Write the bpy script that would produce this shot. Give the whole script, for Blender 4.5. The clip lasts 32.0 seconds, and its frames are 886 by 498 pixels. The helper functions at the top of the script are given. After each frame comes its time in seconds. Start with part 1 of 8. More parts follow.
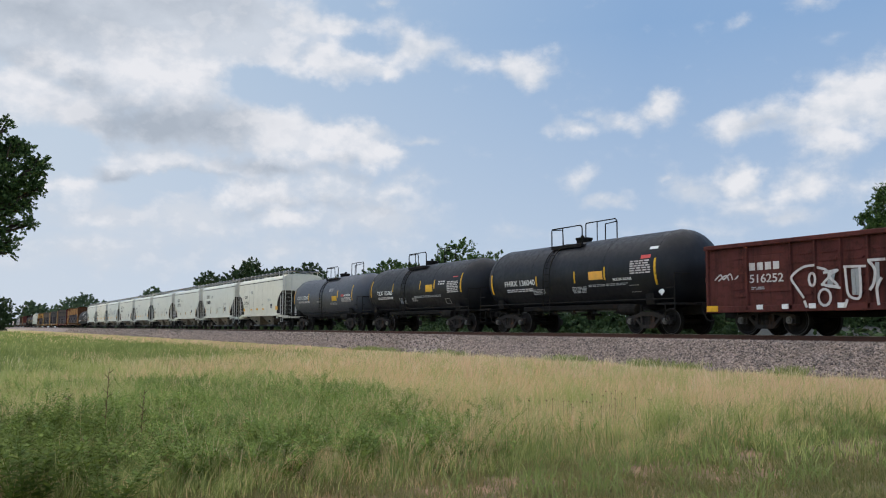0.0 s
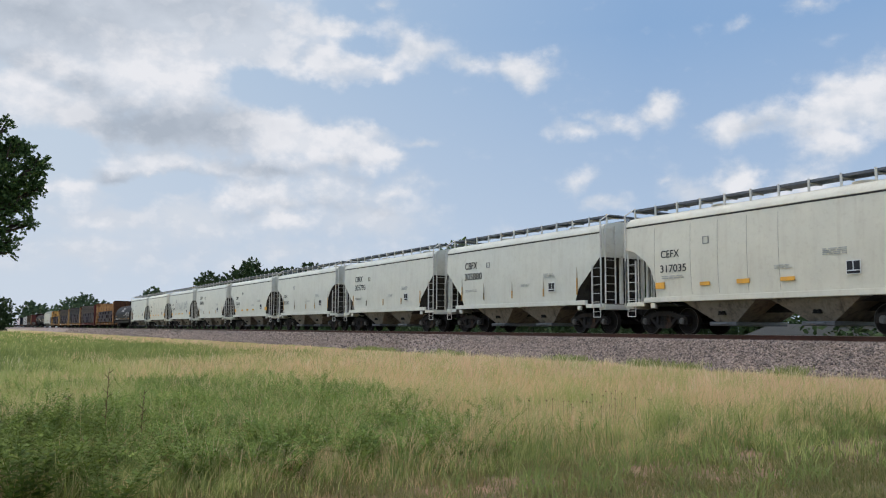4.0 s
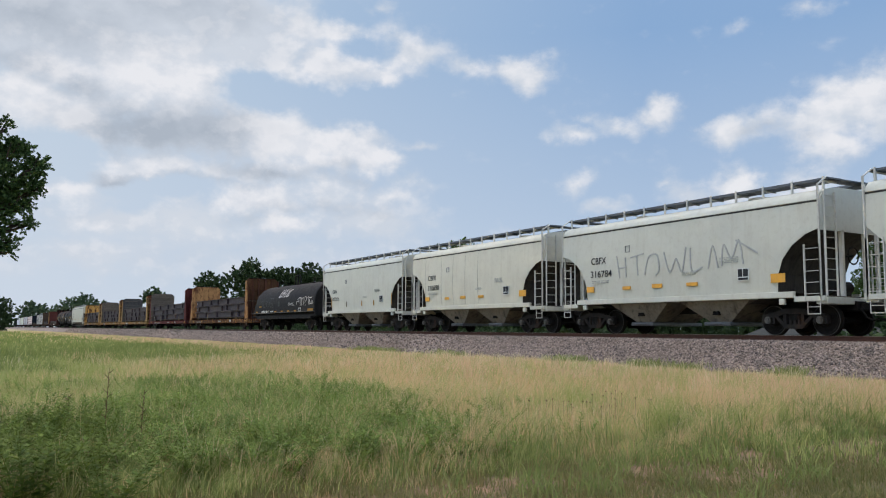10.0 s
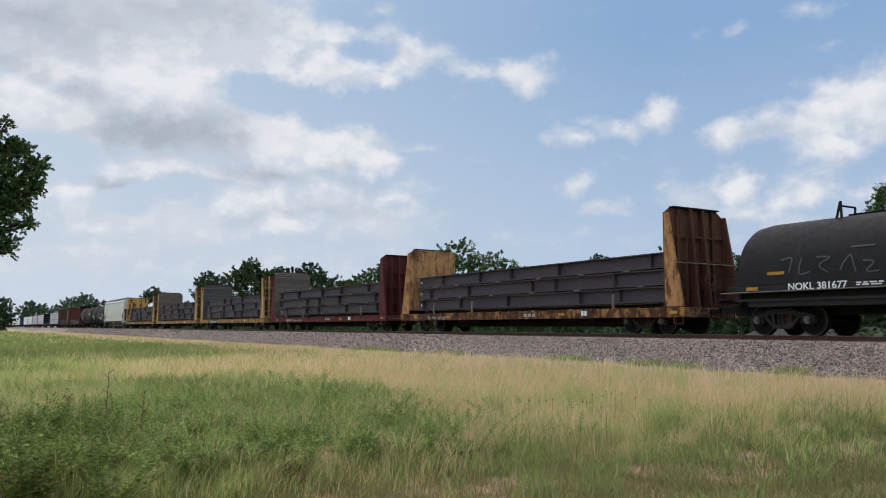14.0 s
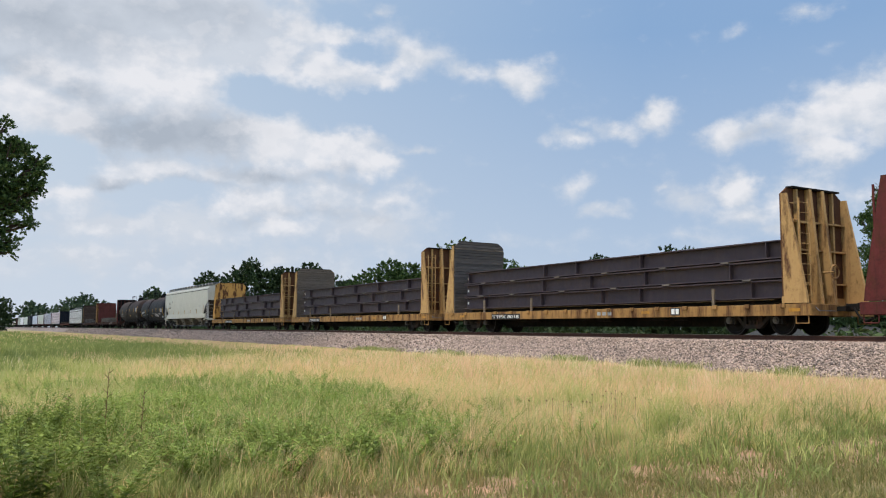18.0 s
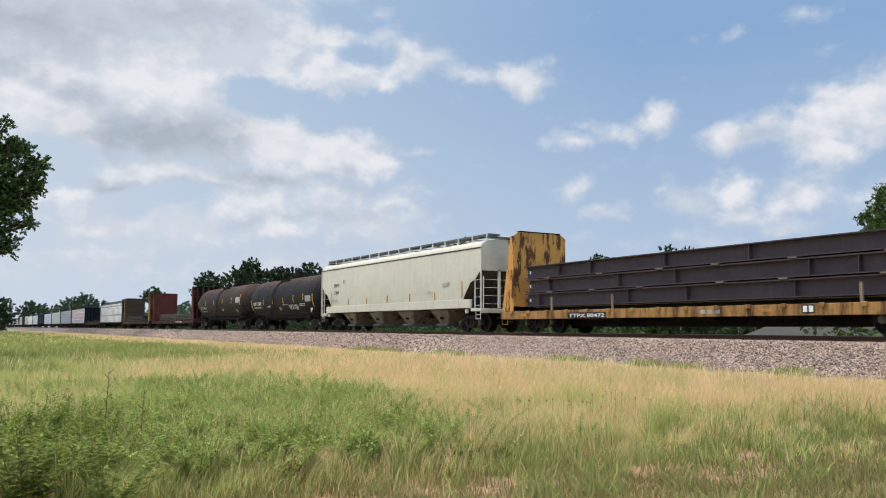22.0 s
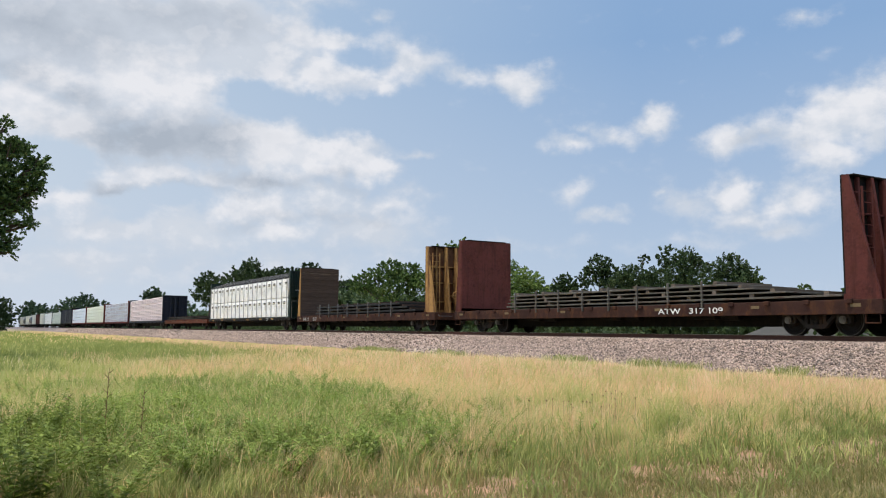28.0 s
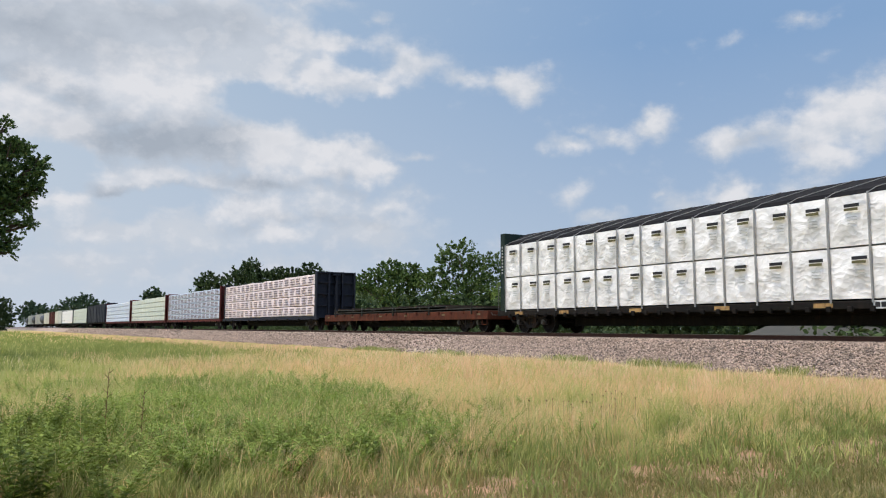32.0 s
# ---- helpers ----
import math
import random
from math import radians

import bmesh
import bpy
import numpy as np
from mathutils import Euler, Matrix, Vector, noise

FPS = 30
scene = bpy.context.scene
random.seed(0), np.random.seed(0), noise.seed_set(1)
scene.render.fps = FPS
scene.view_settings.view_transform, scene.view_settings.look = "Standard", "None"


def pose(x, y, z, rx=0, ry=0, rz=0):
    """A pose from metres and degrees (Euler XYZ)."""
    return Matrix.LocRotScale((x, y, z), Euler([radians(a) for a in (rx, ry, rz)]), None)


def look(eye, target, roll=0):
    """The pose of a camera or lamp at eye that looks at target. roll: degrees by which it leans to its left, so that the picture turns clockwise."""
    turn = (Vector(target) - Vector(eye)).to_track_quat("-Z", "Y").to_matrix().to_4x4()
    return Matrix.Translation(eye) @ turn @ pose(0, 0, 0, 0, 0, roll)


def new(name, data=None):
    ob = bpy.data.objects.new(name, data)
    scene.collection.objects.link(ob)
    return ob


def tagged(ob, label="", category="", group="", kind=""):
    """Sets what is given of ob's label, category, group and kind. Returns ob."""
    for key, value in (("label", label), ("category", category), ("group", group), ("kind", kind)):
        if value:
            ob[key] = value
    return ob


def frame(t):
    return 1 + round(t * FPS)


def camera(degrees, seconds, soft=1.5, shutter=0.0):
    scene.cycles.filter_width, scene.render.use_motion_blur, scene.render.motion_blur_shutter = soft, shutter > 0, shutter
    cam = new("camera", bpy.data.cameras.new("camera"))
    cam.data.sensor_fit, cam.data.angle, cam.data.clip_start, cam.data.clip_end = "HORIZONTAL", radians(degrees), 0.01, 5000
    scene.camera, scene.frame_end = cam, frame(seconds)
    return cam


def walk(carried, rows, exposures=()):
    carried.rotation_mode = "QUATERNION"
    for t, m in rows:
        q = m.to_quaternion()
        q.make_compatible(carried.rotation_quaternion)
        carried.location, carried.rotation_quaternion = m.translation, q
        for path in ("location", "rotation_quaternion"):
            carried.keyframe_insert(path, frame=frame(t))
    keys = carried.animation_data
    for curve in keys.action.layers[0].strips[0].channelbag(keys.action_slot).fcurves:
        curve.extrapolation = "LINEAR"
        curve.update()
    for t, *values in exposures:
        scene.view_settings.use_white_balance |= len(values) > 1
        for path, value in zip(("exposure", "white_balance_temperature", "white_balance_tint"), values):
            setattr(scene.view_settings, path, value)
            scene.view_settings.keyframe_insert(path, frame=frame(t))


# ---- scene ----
# ---------------------------------------------------------------- camera
EYE = Vector((0.0, 0.0, 1.40))
YAW, PITCH, ROLL = radians(29.98), radians(5.59), 0.4
LOOK = Vector((-math.cos(YAW) * math.cos(PITCH), math.sin(YAW) * math.cos(PITCH), math.sin(PITCH)))
RAIL_TOP, TRACK_Y = 1.30, 22.4

cam = camera(56.47, 32.0, soft=1.1)
walk(cam, [(0.0, look(EYE, EYE + LOOK * 10, ROLL)), (32.0, look(EYE, EYE + LOOK * 10, ROLL))],
     exposures=[(0.0, 0.55), (30.0, 0.55), (31.0, 0.43), (32.0, 0.43)])

# ---------------------------------------------------------------- world and sun
SUN_FROM = Vector((0.06, -0.30, 0.95)).normalized()
world = bpy.data.worlds.new("world")
scene.world = world
world.use_nodes = True
wn = world.node_tree.nodes
wsky = wn.new("ShaderNodeTexSky")
wsky.sky_type = "NISHITA"
wsky.sun_disc = False
wsky.sun_elevation = math.asin(SUN_FROM.z)
wsky.sun_rotation = math.atan2(SUN_FROM.x, SUN_FROM.y)
wsky.air_density, wsky.dust_density = 1.2, 2.0
world.node_tree.links.new(wsky.outputs[0], wn["Background"].inputs[0])
wn["Background"].inputs[1].default_value = 0.195
sun = new("sun", bpy.data.lights.new("sun", "SUN"))
sun.data.energy, sun.data.angle, sun.data.color = 2.5, radians(1.2), (1.0, 0.93, 0.82)
sun.matrix_world = look(SUN_FROM * 60, (0, 0, 0))


# ---------------------------------------------------------------- materials
class Nodes:
    """Short hand for building a node tree."""

    def __init__(self, name):
        self.mat = bpy.data.materials.new(name)
        self.mat.use_nodes = True
        self.t = self.mat.node_tree
        self.bsdf = self.t.nodes["Principled BSDF"]
        self.out = self.t.nodes["Material Output"]

    def n(self, kind, **values):
        node = self.t.nodes.new("ShaderNode" + kind)
        for key, value in values.items():
            if key == "ins":
                for k, v in value.items():
                    if hasattr(v, "is_linked"):
                        self.t.links.new(v, node.inputs[k])
                    else:
                        node.inputs[k].default_value = v
            elif key == "op":
                node.operation = value
            elif key == "dt":
                node.data_type = value
            elif key == "bt":
                node.blend_type = value
            elif key == "attr":
                node.attribute_name = value
            elif key == "dims":
                node.noise_dimensions = value
        return node

    def link(self, a, b):
        self.t.links.new(a, b)

    def coord(self):
        return self.n("TexCoord").outputs["Object"]

    def noise(self, scale, detail=4.0, rough=0.6, vec=None, stretch=None):
        vec = vec or self.coord()
        if stretch:
            vec = self.n("Mapping", ins={0: vec, 3: stretch}).outputs[0]
        return self.n("TexNoise", ins={"Vector": vec, "Scale": scale, "Detail": detail, "Roughness": rough}).outputs[0]

    def ramp(self, fac, lo, hi, a=0.0, b=1.0):
        return self.n("MapRange", ins={0: fac, 1: lo, 2: hi, 3: a, 4: b}).outputs[0]

    def mix(self, fac, a, b, bt="MIX"):
        m = self.n("Mix", dt="RGBA", bt=bt)
        for k, v in ((0, fac), (6, a), (7, b)):
            if hasattr(v, "is_linked"):
                self.t.links.new(v, m.inputs[k])
            else:
                m.inputs[k].default_value = v if k == 0 else (*v[:3], 1)
        return m.outputs[2]

    def bump(self, height, strength=0.3, dist=0.01):
        b = self.n("Bump", ins={"Strength": strength, "Distance": dist, "Height": height})
        self.link(b.outputs[0], self.bsdf.inputs["Normal"])


def paint(name, base, rough=0.55, dirt=(0.10, 0.08, 0.06), dirt_amt=0.35, streak=True, rust=None, rust_amt=0.0,
          metal=0.0, bump=0.15, patch=1.0, rust_above=None, run_down=1.0, spec=0.18, flake=0.16, rust_run=0.62, fade=0.84):
    """Weathered paint: broad fading, streaks that run down, grime and, where asked, rust."""
    m = Nodes(name)
    col = m.mix(m.ramp(m.noise(0.9 * patch, 4, 0.62), 0.35, 0.68), base, [c * fade for c in base])
    col = m.mix(m.ramp(m.noise(14.0, 4), 0.3, 0.75), col, [c * 0.93 for c in base])
    if streak:
        s = m.noise(2.4, 5, 0.65, stretch=(1.6, 1.6, 0.16))
        col = m.mix(m.ramp(s, 0.50, 0.78, 0.0, dirt_amt * run_down), col, dirt)
    g = m.noise(5.0, 6, 0.7)
    col = m.mix(m.ramp(g, 0.52, 0.80, 0.0, dirt_amt), col, dirt)
    if rust:
        r = m.noise(2.6 * patch, 9, 0.70, stretch=(1.0, 1.0, rust_run))
        k = m.ramp(r, 0.60 - 0.25 * rust_amt, 0.60 - 0.25 * rust_amt + flake, 0.0, 0.92)
        if rust_above is not None:
            z = m.n("SeparateXYZ", ins={0: m.coord()}).outputs[2]
            z = m.n("Math", op="ADD", ins={0: z, 1: m.ramp(m.noise(0.8, 4), 0.2, 0.8, -0.5, 0.5)}).outputs[0]
            k = m.n("Math", op="MULTIPLY", ins={0: m.ramp(r, 0.30, 0.62, 0.0, 0.8), 1: m.ramp(z, rust_above - 0.3, rust_above + 0.7)}).outputs[0]
        col = m.mix(k, col, m.mix(m.noise(22.0, 3), rust, [c * 0.45 for c in rust]))
    m.link(col, m.bsdf.inputs["Base Color"])
    m.bsdf.inputs["Metallic"].default_value = metal
    m.bsdf.inputs["Specular IOR Level"].default_value = spec
    m.link(m.ramp(m.noise(6.0, 4), 0.3, 0.7, rough - 0.08, min(1.0, rough + 0.15)), m.bsdf.inputs["Roughness"])
    m.bump(m.noise(30.0, 5), bump, 0.004)
    return m.mat


def plain(name, base, rough=0.6, metal=0.0):
    m = Nodes(name)
    k = m.noise(9.0, 4)
    m.link(m.mix(m.ramp(k, 0.3, 0.7), base, [c * 0.75 for c in base]), m.bsdf.inputs["Base Color"])
    m.bsdf.inputs["Roughness"].default_value = rough
    m.bsdf.inputs["Metallic"].default_value = metal
    m.bsdf.inputs["Specular IOR Level"].default_value = 0.5 if metal else 0.15
    return m.mat


def foliage(name, a, b, rough=0.6, trans=0.25, spread=0.9):
    """Leaves and blades: every island of the mesh takes its own shade between a and b."""
    m = Nodes(name)
    r = m.n("NewGeometry").outputs["Random Per Island"]
    big = m.ramp(m.noise(0.16, 3), 0.35, 0.65)
    f = m.n("Math", op="ADD", ins={0: m.ramp(r, 0, 1, 0, spread), 1: m.ramp(big, 0, 1, 0, 1 - spread)}).outputs[0]
    col = m.mix(f, a, b)
    m.link(col, m.bsdf.inputs["Base Color"])
    m.bsdf.inputs["Roughness"].default_value = rough
    m.bsdf.inputs["Specular IOR Level"].default_value = 0.12
    if trans:
        tr = m.n("BsdfTranslucent", ins={0: col})
        mx = m.n("MixShader", ins={0: trans, 1: m.bsdf.outputs[0], 2: tr.outputs[0]})
        m.link(mx.outputs[0], m.out.inputs[0])
    return m.mat


HOPPER = paint("hopper_paint", (0.56, 0.55, 0.47), 0.5, (0.32, 0.27, 0.19), 0.36, run_down=0.8, spec=0.25)
HOPPER_B = paint("hopper_paint_cream", (0.61, 0.575, 0.465), 0.5, (0.34, 0.27, 0.19), 0.36, run_down=0.8, spec=0.3)
HOPPER_C = paint("hopper_paint_white", (0.47, 0.455, 0.375), 0.5, (0.26, 0.22, 0.16), 0.35, spec=0.25)
# Stained underside, its colour also darkened for the shade beneath the car.
HOPPER_SHADED_DIRTY = paint("hopper_underside", (0.20, 0.168, 0.128), 0.75, (0.02, 0.017, 0.014), 1.0, patch=1.2, fade=0.45)
# Slope sheets: dark brown, much darker than the side paint.
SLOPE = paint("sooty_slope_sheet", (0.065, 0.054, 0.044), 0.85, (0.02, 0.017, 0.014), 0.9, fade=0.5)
SEAM = plain("dark_seam", (0.06, 0.055, 0.05), 0.8)
WELD = plain("grey_weld_line", (0.34, 0.32, 0.27), 0.8)
STAIN = plain("tan_rust_stain", (0.40, 0.345, 0.25), 0.8)
RUNG = paint("worn_white_rungs", (0.58, 0.56, 0.50), 0.6, (0.2, 0.16, 0.12), 0.5)
GALV = paint("galvanised_grating", (0.12, 0.125, 0.135), 0.5, (0.07, 0.065, 0.06), 0.4, metal=0.4)
DARK_STEEL = paint("dark_underframe", (0.012, 0.011, 0.010), 0.85, (0.032, 0.024, 0.018), 0.5, rust=(0.05, 0.025, 0.015), rust_amt=0.1, spec=0.1)
TRUCK = paint("truck_steel", (0.024, 0.021, 0.019), 0.85, (0.05, 0.034, 0.024), 0.6, rust=(0.075, 0.038, 0.021), rust_amt=0.15, spec=0.12)
WHEEL = paint("wheel_steel", (0.013, 0.011, 0.010), 0.8, (0.035, 0.022, 0.016), 0.5, streak=False, spec=0.1)
TREAD = plain("worn_wheel_rim", (0.055, 0.050, 0.045), 0.55, 0.5)
TANK_BLACK = paint("tank_black_paint", (0.0115, 0.0118, 0.0135), 0.42, (0.030, 0.028, 0.026), 0.3, spec=0.14)
TANK_GREY = paint("tank_faded_black_paint", (0.050, 0.054, 0.064), 0.45, (0.07, 0.066, 0.062), 0.4, spec=0.25)
TANK_RUST = paint("tank_rusty_black_paint", (0.009, 0.009, 0.010), 0.6, (0.026, 0.02, 0.017), 0.45, rust=(0.12, 0.042, 0.018), rust_amt=0.25, rust_above=3.5, spec=0.12)
TANK_BROWN = paint("tank_dusty_brown_paint", (0.023, 0.019, 0.017), 0.65, (0.045, 0.030, 0.022), 0.5, rust=(0.075, 0.038, 0.024), rust_amt=0.12, rust_above=3.0, spec=0.12)
BOX_RED = paint("oxide_red_paint", (0.098, 0.031, 0.026), 0.8, (0.022, 0.012, 0.010), 0.9, rust=(0.085, 0.030, 0.019), rust_amt=0.35, flake=0.24, spec=0.08, fade=0.5)
FLAT_RED = paint("dark_oxide_red_paint", (0.105, 0.026, 0.024), 0.75, (0.03, 0.015, 0.012), 0.85, rust=(0.09, 0.035, 0.02), rust_amt=0.35, spec=0.1, fade=0.55)
FLAT_BROWN = paint("brown_flatcar_paint", (0.046, 0.022, 0.017), 0.8, (0.022, 0.013, 0.010), 0.85, rust=(0.16, 0.066, 0.026), rust_amt=0.40, flake=0.26, spec=0.08, fade=0.5)
FLAT_YELLOW = paint("flatcar_yellow_paint", (0.42, 0.26, 0.105), 0.7, (0.12, 0.062, 0.032), 0.78, rust=(0.085, 0.036, 0.021), rust_amt=0.26, patch=0.7, run_down=0.9, flake=0.12, spec=0.12, fade=0.72, rust_run=0.3)
FLAT_RUST = paint("flaking_yellow_and_rust", (0.30, 0.155, 0.052), 0.8, (0.04, 0.022, 0.016), 0.8, rust=(0.066, 0.026, 0.018), rust_amt=0.80, spec=0.08, flake=0.10)
FLAT_OCHRE = paint("rusted_ochre_paint", (0.37, 0.19, 0.075), 0.75, (0.09, 0.04, 0.022), 0.8, rust=(0.10, 0.036, 0.02), rust_amt=0.48, patch=1.4, flake=0.16, spec=0.1, rust_run=0.4)
FLAT_FLAKE = paint("flaking_yellow_paint", (0.46, 0.245, 0.065), 0.7, (0.20, 0.10, 0.045), 0.6, rust=(0.075, 0.028, 0.017), rust_amt=0.40, patch=1.2, run_down=0.5, flake=0.06, spec=0.12, rust_run=0.3)
FLAT_STAINED = paint("rust_stained_yellow_paint", (0.31, 0.175, 0.062), 0.75, (0.065, 0.035, 0.022), 0.85, rust=(0.07, 0.028, 0.017), rust_amt=0.5, patch=1.0, flake=0.16, spec=0.1, rust_run=0.14)
# Rust-brown plate, its colour darkened for the shadow between the ribs.
BACK_PLATE = paint("rust_brown_plate", (0.105, 0.050, 0.026), 0.85, (0.035, 0.020, 0.014), 0.8, rust=(0.19, 0.095, 0.035), rust_amt=0.25, spec=0.08)
FLAT_ORANGE = paint("rusty_orange_paint", (0.115, 0.036, 0.020), 0.75, (0.026, 0.015, 0.012), 0.85, rust=(0.07, 0.030, 0.019), rust_amt=0.55, spec=0.08, fade=0.55)
RUST_BROWN = paint("rust_brown_bulkhead", (0.088, 0.038, 0.024), 0.85, (0.030, 0.017, 0.013), 0.7, rust=(0.15, 0.066, 0.030), rust_amt=0.16, flake=0.35, spec=0.07, fade=0.6, rust_run=0.3)
BEAM = paint("mill_scale_beam", (0.056, 0.043, 0.050), 0.6, (0.085, 0.060, 0.052), 0.5, metal=0.15, bump=0.08, rust=(0.085, 0.045, 0.030), rust_amt=0.2, flake=0.25)
PLATE = paint("grey_steel_plate", (0.105, 0.098, 0.082), 0.5, (0.05, 0.034, 0.024), 0.6, metal=0.2, rust=(0.085, 0.045, 0.028), rust_amt=0.4)
PLATE_DARK = paint("dark_olive_steel_plate", (0.030, 0.032, 0.024), 0.55, (0.035, 0.026, 0.018), 0.6, metal=0.1, rust=(0.06, 0.034, 0.022), rust_amt=0.3)
SLAB = paint("dark_steel_slab", (0.011, 0.011, 0.012), 0.5, (0.04, 0.028, 0.022), 0.3, metal=0.1)
YELLOW = plain("reflective_yellow", (0.62, 0.34, 0.02), 0.45)
AMBER = paint("grimy_amber_reflector", (0.42, 0.205, 0.03), 0.6, (0.10, 0.055, 0.025), 0.8)
ORANGE = paint("orange_placard", (0.72, 0.36, 0.055), 0.55, (0.35, 0.2, 0.09), 0.5)
GREYWHITE = paint("chalky_white_paint", (0.52, 0.49, 0.46), 0.7, (0.20, 0.11, 0.09), 0.7)
STRIP_DIM = plain("grimy_brown_strip", (0.16, 0.115, 0.06), 0.7)
WHITE = plain("white_stencil", (0.72, 0.72, 0.69), 0.6)
BLACK = plain("black_stencil", (0.03, 0.03, 0.032), 0.6)
GREYTXT = plain("grey_stencil", (0.22, 0.22, 0.22), 0.6)
GREYBAR = plain("faint_grey_stencil", (0.42, 0.42, 0.38), 0.6)
FAINT = plain("faded_grey_spray", (0.42, 0.42, 0.40), 0.6)
REDBAR = plain("red_stencil", (0.55, 0.09, 0.08), 0.6)
DIMWHITE = plain("worn_white_stencil", (0.30, 0.30, 0.29), 0.7)
STEEL_DULL = plain("dull_steel", (0.12, 0.11, 0.10), 0.5, 0.6)


def wood_mat(name, base):
    m = Nodes(name)
    g = m.noise(3.0, 8, 0.7, stretch=(0.6, 0.6, 14.0))
    col = m.mix(m.ramp(g, 0.35, 0.65), base, [c * 0.34 for c in base])
    r = m.n("ObjectInfo").outputs["Random"]
    col = m.mix(m.ramp(r, 0, 1, 0.0, 0.65), col, [c * 0.40 for c in base])
    m.link(col, m.bsdf.inputs["Base Color"])
    m.bsdf.inputs["Roughness"].default_value = 0.85
    m.bsdf.inputs["Specular IOR Level"].default_value = 0.1
    m.bump(g, 0.4, 0.006)
    return m.mat


WOOD_GREY = wood_mat("weathered_grey_boards", (0.185, 0.150, 0.118))
WOOD_SOOTY = wood_mat("sooty_grey_boards", (0.125, 0.113, 0.104))
WOOD_DARK = wood_mat("weathered_dark_boards", (0.084, 0.058, 0.044))
BLOCK = wood_mat("grey_block_wood", (0.22, 0.195, 0.17))
DUNNAGE = wood_mat("weathered_dunnage_wood", (0.30, 0.235, 0.165))


def wrap_mat(name, base, line):
    """Lumber wrap: creased, faintly glossy plastic sheet."""
    m = Nodes(name)
    col = m.mix(m.ramp(m.noise(1.1, 4), 0.35, 0.7), base, [c * 0.86 for c in base])
    col = m.mix(m.ramp(m.noise(5.0, 3, stretch=(0.7, 0.7, 5)), 0.60, 0.70, 0.0, 0.08), col, line)
    m.link(col, m.bsdf.inputs["Base Color"])
    m.bsdf.inputs["Roughness"].default_value = 0.35
    warp = m.n("TexNoise", ins={"Vector": m.coord(), "Scale": 1.6, "Detail": 2.0}).outputs[1]
    warp = m.n("VectorMath", op="MULTIPLY", ins={0: warp, 1: (0.5, 0.5, 0.5)}).outputs[0]
    where = m.n("VectorMath", op="ADD", ins={0: m.coord(), 1: warp}).outputs[0]
    big = m.n("TexVoronoi", ins={"Vector": m.n("Mapping", ins={0: where, 2: (0.0, 0.7, 0.0), 3: (1.3, 1.0, 0.7)}).outputs[0], "Scale": 1.1}).outputs["Distance"]
    small = m.n("TexVoronoi", ins={"Vector": m.n("Mapping", ins={0: where, 2: (0.0, -0.5, 0.0), 3: (1.0, 1.0, 1.8)}).outputs[0], "Scale": 4.2}).outputs["Distance"]
    m.bump(m.n("Math", op="ADD", ins={0: big, 1: m.ramp(small, 0.0, 1.0, 0.0, 0.16)}).outputs[0], 0.75, 0.15)
    return m.mat


WRAP_WHITE = wrap_mat("white_lumber_wrap", (0.78, 0.76, 0.735), (0.6, 0.58, 0.55))
WRAP_PINK = wrap_mat("pinkish_lumber_wrap", (0.74, 0.62, 0.62), (0.30, 0.16, 0.15))
WRAP_BLUE = wrap_mat("pale_blue_lumber_wrap", (0.48, 0.54, 0.64), (0.16, 0.22, 0.36))
WRAP_GREEN = wrap_mat("pale_green_lumber_wrap", (0.50, 0.54, 0.46), (0.24, 0.32, 0.22))
WRAP_INK = plain("faded_wrap_ink", (0.21, 0.155, 0.17), 0.6)
WRAP_TOP = paint("black_wrap_top", (0.009, 0.009, 0.011), 0.75, (0.018, 0.018, 0.018), 0.3, spec=0.05)
CAR_GREEN = paint("dark_green_paint", (0.008, 0.020, 0.015), 0.6, (0.03, 0.03, 0.026), 0.4, spec=0.2)
CAR_BLUE = paint("dark_navy_paint", (0.016, 0.019, 0.028), 0.6, (0.035, 0.034, 0.034), 0.4, spec=0.08)


